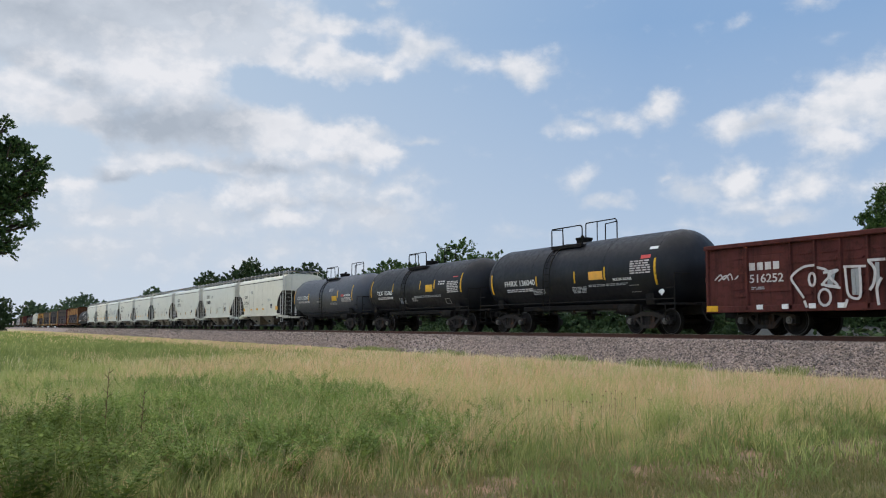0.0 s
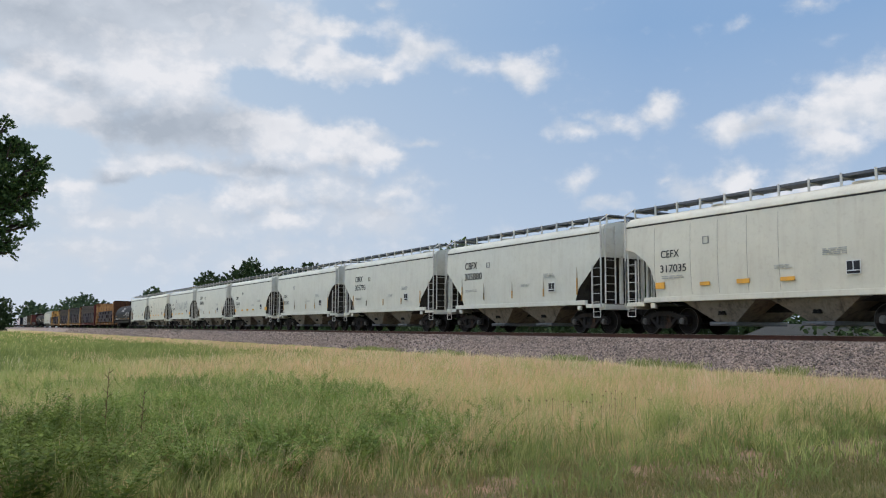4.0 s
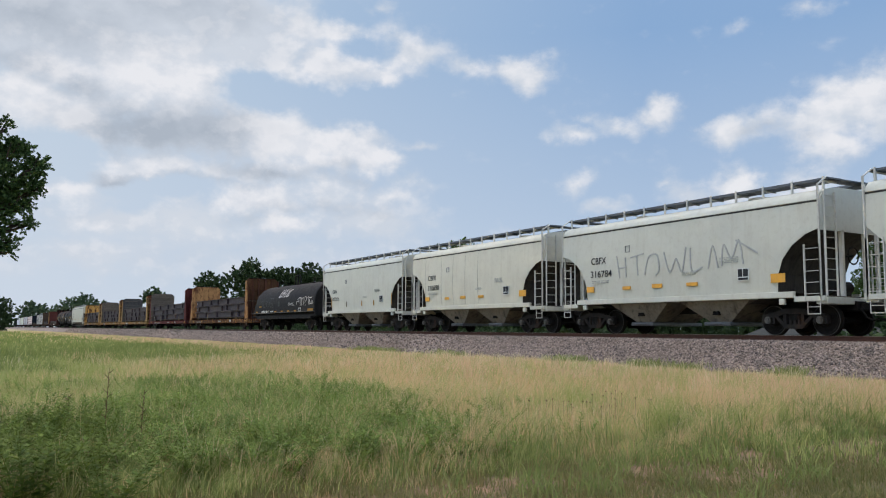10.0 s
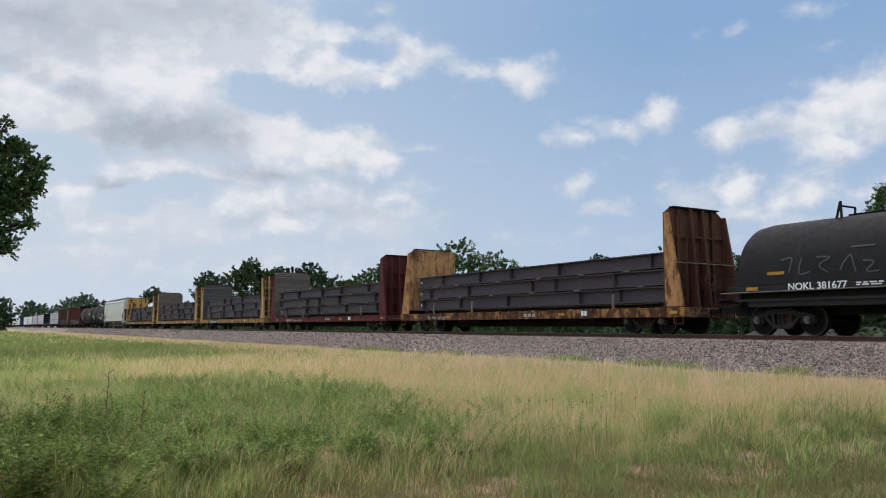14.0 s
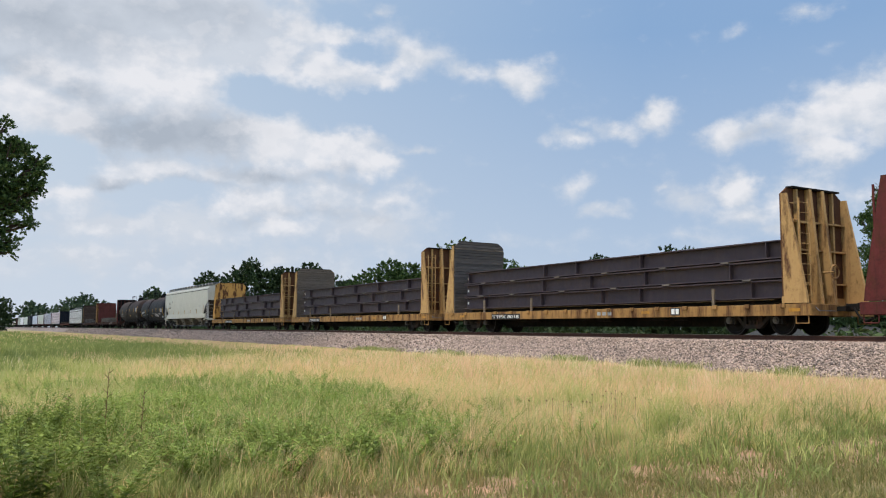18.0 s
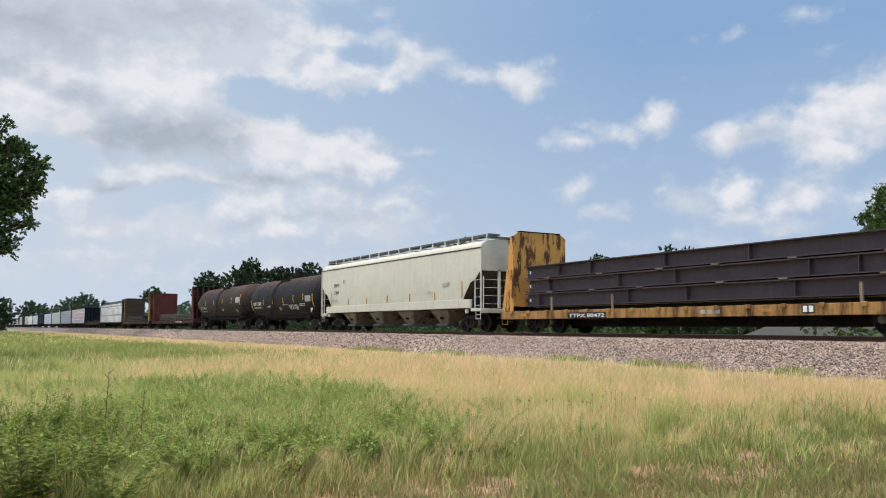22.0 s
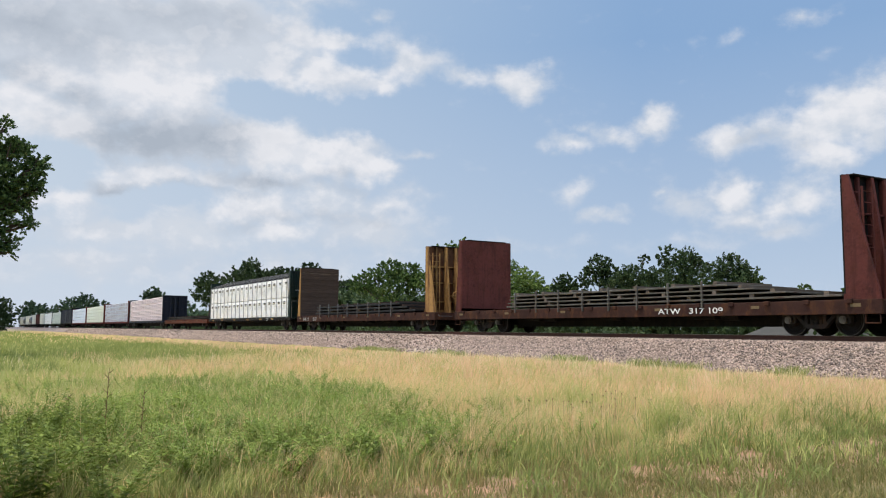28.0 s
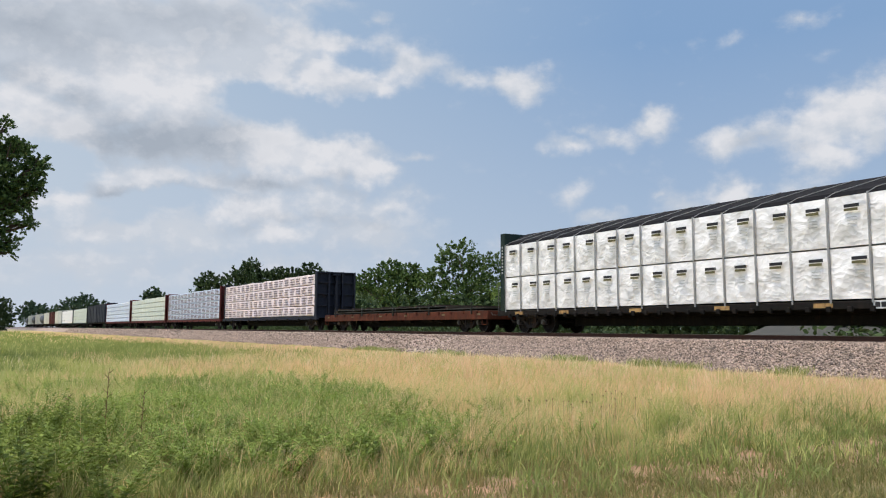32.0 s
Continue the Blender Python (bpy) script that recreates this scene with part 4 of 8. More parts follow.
    # running boards and their brackets
    for s in (-1, 1):
        rb = Mesh().box(-hh - 0.05, hh + 0.05, *sorted((s * 0.55, s * 1.18)), (4.57 if bays == 4 else 4.47), (4.65 if bays == 4 else 4.55))
        part("running_board", rb, GALV, car, "grey steel grating walkway")
        n = 12 if bays == 2 else 16
        for i in range(n):
            x = -hh + 0.1 + (2 * hh - 0.2) * i / (n - 1)
            part("board_bracket", Mesh().box(x - 0.03, x + 0.03, *sorted((s * 1.17, s * 1.22)), 4.16, (4.66 if bays == 4 else 4.58)).box(x - 0.025, x + 0.025, *sorted((s * 0.6, s * 1.2)), 4.42, 4.468), RUNG, car)
    for i in range(2 if bays == 2 else 4):
        x = (i - (0.5 if bays == 2 else 1.5)) * hh * (0.9 if bays == 2 else 0.45)
        part("roof_hatch", Mesh().cyl((x, 0, roof - 0.02), (x, 0, roof + 0.14), 0.42, 16), paint_mat, car)
    # markings
    y = -W - 0.012
    if big:
        k = 1.0 if angular else 0.78 if orange else 0.68
        drop = 0.0 if angular or orange else 0.22
        if bays == 4:
            lettering(mark1, 0.33, -hh + 2.17, y, 2.78, BLACK, car, width=0.86, bold=0.006)
            lettering(mark2, 0.33, -hh + 2.20, y, 2.32, BLACK, car, width=0.74, bold=0.006)
        else:
            lettering(mark1, 0.46 * k, -hh + 1.78 - drop * 0.6, y, 2.98 if angular else 2.62 - drop, BLACK, car, slant=0.12 if angular else 0.0, width=1.08 * k, bold=0.006)
            lettering(mark2, 0.46 * k, -hh + 1.74 - drop * 0.6, y, 2.46 if angular else 2.12 - drop * 0.9, BLACK, car, width=1.52 * k, bold=0.006)
        for px, pz, pw, ph in ((3.66, 2.96, 0.24, 0.02), (3.66, 3.18, 0.24, 0.02), (3.66, 2.98, 0.02, 0.2), (3.88, 2.98, 0.02, 0.2)):
            mark("inspection_panel", GREYTXT, car, -hh + px, pz, pw, ph, y)
    text_bars(car, -hh + 1.8, 1.96, 1.0, 0.04, 2, GREYBAR, y, seed=seed)
    text_bars(car, hh - 3.6, 2.42, 0.75, 0.03, 4, GREYBAR, y, seed=seed + 1)
    text_bars(car, hh - 5.2, 2.06, 0.6, 0.024, 3, GREYBAR, y, seed=seed + 2)
    if bays == 2:
        x = hh - (3.25 if angular else 2.88)
        mark("reporting_square", WHITE, car, x, 1.68, 0.42, 0.38, y)
        mark("square_panel", BLACK, car, x + 0.02, 1.70, 0.38, 0.07, y - 0.006)
        mark("square_panel", BLACK, car, x + 0.02, 1.80, 0.17, 0.24, y - 0.006)
        mark("square_panel", BLACK, car, x + 0.22, 1.80, 0.18, 0.24, y - 0.006)
        if orange:
            for i, (bx, w, h) in enumerate([(-hh + 1.50, 0.42, 0.22), (-hh + 3.5, 0.42, 0.12), (-hh + 5.0, 0.48, 0.14), (-hh + 6.6, 0.48, 0.12), (hh - 1.66, 0.50, 0.27)]):
                mark("orange_placard", ORANGE, car, bx, 1.56 if i in (0, 4) else 1.60, w, h, y)
        else:
            for i, bx in enumerate([-hh + b for b in ((1.45, 3.38, 5.68, 7.96, 10.15) if angular else (1.45, 3.9, 6.2, 7.9, 10.25))]):
                tall = 0.66 if i in (0, 4) else 0.32
                mark("reflective_strip", AMBER if i != 1 else STRIP_DIM, car, bx, 1.50, 0.06, tall, y)
                if seed % 3 != 1:
                    part("rust_run", Mesh().add([(bx + 0.005, y - 0.004, 1.50 + tall), (bx + 0.055, y - 0.004, 1.50 + tall), (bx + 0.04, y - 0.004 + 0.006, 1.50 + tall + 0.45), (bx + 0.02, y - 0.004 + 0.006, 1.50 + tall + 0.45), (bx + 0.03, y + 0.03, 1.50 + tall)], [(0, 1, 2, 3), (0, 3, 4), (1, 4, 2), (0, 4, 1)]), STAIN, car)
    else:
        for i in range(7):
            if i in (0, 6):
                mark("reflective_strip", AMBER, car, (-hh + 1.68) if i == 0 else hh - 1.72, 1.62, 0.06, 0.86, y)
            else:
                mark("reflective_strip", AMBER, car, -hh + 4.42 + (i - 1) * 2.77, 1.61, 0.06, 0.40, y)
    if mark2 in ("316690", "317035"):
        for i in range(5):
            m = Mesh()
            x, zs = -hh + 1.45 + i * 1.15 + 0.5 * (i > 0), np.linspace(1.34, eave - 0.12, 9)
            for za, zb in zip(zs, zs[1:]):
                m.add([(x + dx, -bulge(x, z) - d, z) for z in (za, zb) for dx, d in ((-0.012, -0.005), (0.0, 0.008), (0.012, -0.005))], [(0, 1, 4, 3), (1, 2, 5, 4)])
            part("weld_seam", m, WELD, car)
    trucks(car, hh - 1.32 if bays == 2 else hh - 1.75)
    couplers(car, pitch / 2)
    place(car, c)
    return car


# ---------------------------------------------------------------- tank cars
def tank(c, half, pitch, R, zc, mat, label, marks, seed, walk_x=0.0, long_walk=False, dome=True, band=True, extra=None):
    car = thing("tank_car", label, "tank car", "tank cars of the train")
    hb = half
    prof = [(-hb, 0.0), (-hb + 0.05, R * 0.35), (-hb + 0.19, R * 0.60), (-hb + 0.38, R * 0.78), (-hb + 0.60, R * 0.90), (-hb + 0.82, R * 0.97), (-hb + 1.05, R)]
    n = 9
    body = prof + [(-hb + 1.05 + (2 * hb - 2.1) * i / n, R) for i in range(1, n)] + [(-x, r) for x, r in reversed(prof)]
    part("tank_shell", Mesh().lathe(body, 48, "x", (0, 0, zc)), mat, car, smooth=True)
    for x in (-hb + 1.1, -hb * 0.35, hb * 0.38, hb - 1.1):
        part("weld_seam", Mesh().lathe([(x - 0.02, R + 0.0), (x - 0.012, R + 0.008), (x + 0.012, R + 0.008), (x + 0.02, R)], 48, "x", (0, 0, zc)), mat, car, smooth=True)
    bow = (zc, R)
    # stub sills, saddles, end platforms
    for sx in (-1, 1):
        part("stub_sill", Mesh().box(*sorted((sx * (hb - 2.6), sx * (pitch / 2 - 0.4))), -0.3, 0.3, 0.70, 1.12, 0.02), DARK_STEEL, car)
        sd = Mesh().prism([(-1.25, 1.05), (1.25, 1.05), (1.30, 1.45), (0.9, 1.1), (0, 0.98), (-0.9, 1.1), (-1.30, 1.45)], "x", sx * (hb - 1.75), sx * (hb - 1.35))
        part("saddle", sd, DARK_STEEL, car)
        part("end_platform", Mesh().box(*sorted((sx * (hb - 1.0), sx * (pitch / 2 - 0.45))), -1.5, 1.5, 1.02, 1.09), DARK_STEEL, car)
        hr = Mesh().pipe([(sx * (pitch / 2 - 0.5), -1.5, 1.1), (sx * (pitch / 2 - 0.5), -1.5, 2.1), (sx * (pitch / 2 - 0.5), 1.5, 2.1), (sx * (pitch / 2 - 0.5), 1.5, 1.1)], 0.02)
        hr.pipe([(sx * (pitch / 2 - 0.5), -1.5, 1.6), (sx * (hb - 0.55), -1.5, 1.6)], 0.02)
        part("end_handrail", hr, DARK_STEEL, car)
        for s in (-1, 1):
            part("stirrup_step", Mesh().pipe([(sx * (hb - 0.6), s * 1.5, 1.05), (sx * (hb - 0.6), s * 1.5, 0.48), (sx * (hb - 0.15), s * 1.5, 0.48), (sx * (hb - 0.15), s * 1.5, 1.05)], 0.02), DARK_STEEL, car)
    # side walkway, bottom rail and fittings
    for s in (-1, 1):
        yy = s * min(1.52, R + 0.04)
        part("side_rail", Mesh().pipe([(-hb + 0.2, yy, 1.22), (hb - 0.2, yy, 1.22)], 0.028, 6), DARK_STEEL, car)
    part("jacket_skirt", Mesh().box(-hb + 2.9, hb - 2.9, -1.0, 1.0, 0.92, 1.12, 0.03), DARK_STEEL, car)
    for x in np.linspace(-hb + 2.4, hb - 2.4, 7):
        part("steam_fitting", Mesh().cyl((x, -0.9, 0.75), (x, -0.9, 1.05), 0.05, 8).cyl((x - 0.18, -0.9, 0.80), (x + 0.18, -0.9, 0.80), 0.03, 6), DARK_STEEL, car)
    part("bottom_outlet", Mesh().cyl((0, 0, 0.55), (0, 0, 1.0), 0.16, 12).box(-0.3, 0.3, -0.3, 0.3, 0.72, 0.80), DARK_STEEL, car)
    part("air_reservoir", Mesh().cyl((hb - 3.4, -0.95, 0.9), (hb - 2.5, -0.95, 0.9), 0.2, 14), DARK_STEEL, car)
    # top platform with its rails and the valve dome
    wx, top = walk_x, zc + R
    half_w = 1.0 if not long_walk else 1.3
    deck = top - 0.18
    part("top_platform", Mesh().box(wx - half_w, wx + half_w, -0.95, -0.28, deck - 0.05, deck).box(wx - half_w, wx + half_w, 0.28, 0.95, deck - 0.05, deck).box(wx - half_w, wx + half_w, -0.97, -0.92, deck - 0.10, deck + 0.03), DARK_STEEL, car)
    for s, ht in ((-1, deck + 0.77), (1, deck + 1.18)):
        y = s * 0.93
        r = Mesh().pipe([(wx - half_w, y, deck - 0.05), (wx - half_w, y, ht - 0.06), (wx - half_w + 0.06, y, ht), (wx + half_w - 0.1, y, ht), (wx + half_w, y, ht - 0.1), (wx + half_w, y, deck - 0.05)], 0.026)
        r.pipe([(wx - half_w * 0.25, y, ht), (wx - half_w * 0.25, y, deck - 0.05)], 0.022)
        part("guard_rail", r, DARK_STEEL, car)
    part("end_guard_rail", Mesh().pipe([(wx + half_w, 0.3, deck), (wx + half_w, 0.3, deck + 0.9), (wx + half_w, 0.9, deck + 1.05)], 0.024), DARK_STEEL, car)
    part("end_guard_rail", Mesh().pipe([(wx - half_w, -0.93, deck + 0.74), (wx - half_w, -0.35, deck + 0.80), (wx - half_w, -0.3, deck)], 0.024), DARK_STEEL, car)
    part("manway", Mesh().cyl((wx, 0, top - 0.08), (wx, 0, top + 0.12), 0.32, 16).cyl((wx, 0, top + 0.12), (wx, 0, top + 0.2), 0.36, 16), DARK_STEEL, car)
    if dome:
        part("valve_housing", Mesh().cyl((wx + 0.55, 0, top - 0.08), (wx + 0.55, 0, top + 0.42), 0.30, 18).cyl((wx + 0.55, 0, top + 0.42), (wx + 0.55, 0, top + 0.46), 0.25, 18), DARK_STEEL, car)
    part("safety_valve", Mesh().cyl((wx - 0.35, 0.2, top), (wx - 0.35, 0.2, top + 0.35), 0.08, 10), DARK_STEEL, car)
    # ladder up the near side
    for s in (-1, 1):
        l = Mesh()
        for k in (-0.21, 0.21):
            pts = [(wx - half_w + 0.4 + k, s * (math.sqrt(max(0, R * R - (z - zc) ** 2)) + 0.10), z) for z in np.linspace(zc + R * 0.86, zc, 6)]
            pts.append((wx - half_w + 0.4 + k, s * (R + 0.10), 0.72))
            l.pipe(pts, 0.022)
        rails = part("side_ladder", l, DARK_STEEL, car)
        for z in np.linspace(0.78, zc + R * 0.8, 11):
            yy = s * (math.sqrt(max(0, R * R - (max(z, zc) - zc) ** 2)) + 0.10)
            part("rung", Mesh().cyl((wx - half_w + 0.19, yy, z), (wx - half_w + 0.61, yy, z), 0.014, 6), DARK_STEEL, rails)
    if band:
        part("tank_band", Mesh().lathe([(wx - half_w + 0.05, R + 0.0), (wx - half_w + 0.05, R + 0.02), (wx - half_w + 0.2, R + 0.02), (wx - half_w + 0.2, R)], 48, "x", (0, 0, zc)), mat, car, smooth=True)
    for m in marks:
        m(car, bow, hb)
    trucks(car, hb - (1.9 if hb < 7 else 1.65))
    couplers(car, pitch / 2)
    place(car, c)
    return car


def m_text(text, size, x, z, mat=None, width=None):
    return lambda car, bow, hb: lettering(text, size, x, 0, z, mat or WHITE, car, bow=bow, width=width, bold=0.012)


def m_bar(mat, x, z, w, h, name="reflective_strip"):
    return lambda car, bow, hb: mark(name, mat, car, x, z, w, h, bow=bow)


def m_rows(x, z, w, h, rows, mat=None, seed=0):
    return lambda car, bow, hb: text_bars(car, x, z, w, h, rows, mat or GREYWHITE, bow=bow, seed=seed)


def m_diamond(x, z, r, mat=None):
    def go(car, bow, hb):
        y = -math.sqrt(max(0, bow[1] ** 2 - (z - bow[0]) ** 2)) - 0.03
        m = Mesh().prism([(x - r, z), (x, z - r), (x + r, z), (x, z + r)], "y", y - 0.012, y)
        part("hazard_placard", m, mat or WHITE, car, "white diamond hazard placard")
    return go


def m_scrawl(x0, x1, z0, z1, letters, seed, mat=None, r=0.02):
    return lambda car, bow, hb: scrawl("graffiti", car, mat or WHITE, random_scrawl(x0, x1, z0, z1, letters, seed), bow=bow, r=r)


# ---------------------------------------------------------------- flat cars
def i_beam(x0, x1, y, z, h, fl, t=0.035):
    return Mesh().prism([(y - fl, z), (y + fl, z), (y + fl, z + t), (y + t / 2, z + t), (y + t / 2, z + h - t), (y + fl, z + h - t), (y + fl, z + h), (y - fl, z + h), (y - fl, z + h - t), (y - t / 2, z + h - t), (y - t / 2, z + t), (y - fl, z + t)], "x", x0, x1)


def bulkhead(car, sx, x, material, face, top, ladder_mat, plate=None, taper=0.75, clipped=True, edge=None):
    """An end wall of a flat car: a planked or plated face towards the load, ribs and braces behind it."""
    z0 = 0.95
    b = part("bulkhead", Mesh().box(*sorted((x, x - sx * 0.10)), -1.48, 1.48, z0, z0 + 0.2), material, car)
    k = 0.22 if clipped else 0.03
    if face is None:
        p = Mesh().prism([(-1.45, z0), (1.45, z0), (1.45, top - k), (1.45 - 1.4 * k, top), (-1.45 + 1.4 * k, top), (-1.45, top - k)], "x", x - sx * 0.10, x - sx * 0.05)
        part("bulkhead_plate", p, plate or material, b)
    else:
        back = Mesh().prism([(-1.44, z0), (1.44, z0), (1.44, top - k), (1.44 - 1.4 * k, top), (-1.44 + 1.4 * k, top), (-1.44, top - k)], "x", x - sx * 0.06, x - sx * 0.095)
        part("bulkhead_plate", back, DARK_STEEL, b)
        n = 26
        rng = random.Random(int(abs(x) * 100) + len(car.name))
        wide = lambda z: 1.45 - (1.4 * max(0.0, z - (top - k)) if clipped else 0.0)
        for i in range(n):
            za, zb = z0 + (top - z0) * i / n, z0 + (top - z0) * (i + 1) / n - rng.choice((0.004, 0.006, 0.014))
            j, e = rng.uniform(0, 0.022), rng.uniform(-0.012, 0.012)
            p = Mesh().prism([(-wide(za) + e, za), (wide(za) + e, za), (wide(zb) + e, zb), (-wide(zb) + e, zb)], "x", x - sx * 0.10, x - sx * (0.145 + j))
            part("plank", p, face, b)
        part("tie_wire", Mesh().pipe([(x - sx * 0.172, -1.44, top - 0.36), (x - sx * 0.172, 0.2, top - 0.40), (x - sx * 0.172, 1.44, top - 0.37)], 0.009, 5), DUNNAGE, b)
    for yy, hw in ((-1.42, 0.045), (-0.30, 0.055), (0.30, 0.055), (1.42, 0.045)):
        tp = top - (k if abs(yy) > 1.3 else 0.02)
        r = Mesh().prism([(x - sx * 0.04, z0), (x + sx * taper * (1.0 if abs(yy) > 1.3 else 0.6), z0), (x + sx * (taper * (1.0 if abs(yy) > 1.3 else 0.6) - 0.04), z0 + 0.30), (x + sx * 0.13, tp), (x - sx * 0.04, tp)], "y", yy - hw, yy + hw)
        part("rib", r, edge if edge and yy < -1.3 else material, b)
    if edge:
        part("strap", Mesh().box(*sorted((x + sx * 0.46, x + sx * 0.475)), -1.38, 1.38, 2.45, 2.48), DUNNAGE, b)
    for yy in (-0.85, 0.85):
        part("stiffener", Mesh().box(*sorted((x - sx * 0.04, x + sx * 0.07)), yy - 0.04, yy + 0.04, z0, top - 0.04), material, b)
    if sx > 0:
        part("brake_wheel", Mesh().lathe([(x + 0.62, 0.20), (x + 0.64, 0.23), (x + 0.66, 0.20), (x + 0.64, 0.18)], 16, "x", (0, 0.0, 1.9)).cyl((x, 0.0, 1.9), (x + 0.64, 0.0, 1.9), 0.03), ladder_mat, b)
        for z in np.linspace(z0 + 0.5, top - 0.5, 6):
            part("grab_iron", Mesh().pipe([(x + 0.02, -1.36, z), (x + 0.14, -1.30, z), (x + 0.14, -0.95, z), (x + 0.02, -0.9, z)], 0.012), ladder_mat, b)
    part("cap_channel", Mesh().box(*sorted((x - sx * 0.12, x + sx * 0.12)), -1.14, 1.14, top - 0.02, top + 0.03, 0.01), DARK_STEEL, b)
    for z in (1.55, 2.55, 3.4):
        part("cross_rib", Mesh().box(*sorted((x - sx * 0.06, x + sx * 0.10)), -1.4, 1.4, z, z + 0.05), material, b)
    ladder("ladder", ladder_mat, b, x + sx * 0.45, -1.10, 1.0, top - 0.4, 0.42, 10, "y")
    return b


def flat_deck(car, half, material, sill0, sill1, fish=0.0, posts=0):
    for s in (-1, 1):
        sl = Mesh()
        if fish:
            sl.prism([(-half, sill0 + 0.1), (-half + 3.2, sill0 + 0.1), (-half + 4.6, sill0 - fish), (half - 4.6, sill0 - fish), (half - 3.2, sill0 + 0.1), (half, sill0 + 0.1), (half, sill1), (-half, sill1)], "y", *sorted((s * 1.42, s * 1.50)))
        else:
            sl.box(-half, half, *sorted((s * 1.40, s * 1.50)), sill0, sill1, 0.012)
        sill = part("side_sill", sl, material, car)
        for i in range(16):
            x = -half + 0.9 + (2 * half - 1.8) * i / 15
            part("stake_pocket", Mesh().box(x - 0.09, x + 0.09, *sorted((s * 1.50, s * 1.57)), sill1 - 0.11, sill1 + 0.02, 0.012), material, sill)
    part("deck", Mesh().box(-half + 0.02, half - 0.02, -1.40, 1.40, sill1 - 0.06, sill1 - 0.008), material, car)
    part("centre_sill", Mesh().prism([(-half - 0.3, 0.72), (-half + 2.6, 0.72), (-half + 4.0, 0.27), (half - 4.0, 0.27), (half - 2.6, 0.72), (half + 0.3, 0.72), (half + 0.3, sill1 - 0.06), (-half - 0.3, sill1 - 0.06)], "y", -0.32, 0.32), DARK_STEEL, car)
    for sx in (-1, 1):
        part("end_sill", Mesh().box(*sorted((sx * (half - 0.12), sx * (half + 0.02))), -1.48, 1.48, sill0, sill1 - 0.01, 0.012), material, car)
        for s in (-1, 1):
            part("stirrup_step", Mesh().pipe([(sx * (half - 0.5), s * 1.46, sill0 + 0.05), (sx * (half - 0.5), s * 1.46, 0.36), (sx * (half - 0.08), s * 1.46, 0.36), (sx * (half - 0.08), s * 1.46, sill0 + 0.05)], 0.018), material, car)
        part("grab_iron", Mesh().pipe([(sx * (half + 0.05), -1.3, sill1 - 0.1), (sx * (half + 0.14), -1.3, sill1 - 0.2), (sx * (half + 0.14), -0.5, sill1 - 0.2)], 0.014), STEEL_DULL, car)
    for x in (-half + 6.0, 0.0, half - 6.5):
        part("brake_gear", Mesh().box(x - 0.5, x + 0.5, -1.1, -0.6, 0.5, 0.66, 0.02).cyl((x + 0.7, -0.9, 0.62), (x + 1.4, -0.9, 0.62), 0.16, 12), DARK_STEEL, car)


def beam_load(car, xa, xb, z0, seed, rows=3, h=0.545, gap=0.055):
    """Steel I beams stacked on a flat car, with wood between the layers; they ride with their car."""
    rng = random.Random(seed)
    pack = part("beam_load", Mesh().box(xa + 0.4, xb - 0.4, -1.2, 1.2, z0 - 0.05, z0 - 0.03), DUNNAGE, car, "three layers of dark rusty steel I beams")
    # Added dark box fills the gap under the beams in place of shadow.
    part("load_bearer", Mesh().box(xa + 0.2, xb - 0.2, -0.95, 0.95, z0 - 0.19, z0 - 0.06), DARK_STEEL, pack)
    for r in range(rows):
        z = z0 + r * (h + gap)
        for yy in (-1.12, -0.37, 0.37, 1.12):
            j = rng.uniform(-0.10, 0.10)
            part("steel_beam", i_beam(xa + j, xb + j * 0.5, yy, z, h, 0.20), BEAM, pack)
        # stiffener plates welded in the web on the outer beam
        for x in np.linspace(xa + 1.5, xb - 1.5, 5):
            x += rng.uniform(-1.2, 1.2)
            part("stiffener_plate", Mesh().box(x - 0.012, x + 0.012, -1.31, -1.13, z + 0.03, z + h - 0.03), BEAM, pack)
        mk = Mesh().box(xa + 0.12, xa + 0.22, -1.145, -1.138, z + h * 0.4, z + h * 0.62)
        part("paper_tag", mk, WHITE, pack)
        if r:
            for x in np.linspace(xa + 1.6, xb - 1.6, 6):
                x += rng.uniform(-0.5, 0.5)
                part("dunnage_block", Mesh().box(x - 0.16, x + 0.16, -1.38, 1.3, z - gap + 0.002, z - 0.002), BLOCK, pack)
    for x in (xa + 2.05, xa + 5.75, xa + 15.7):
        part("wooden_stake", Mesh().box(x - 0.045, x + 0.045, -1.46, -1.40, z0 - 0.35, z0 + 0.36), DUNNAGE, pack)
    return pack


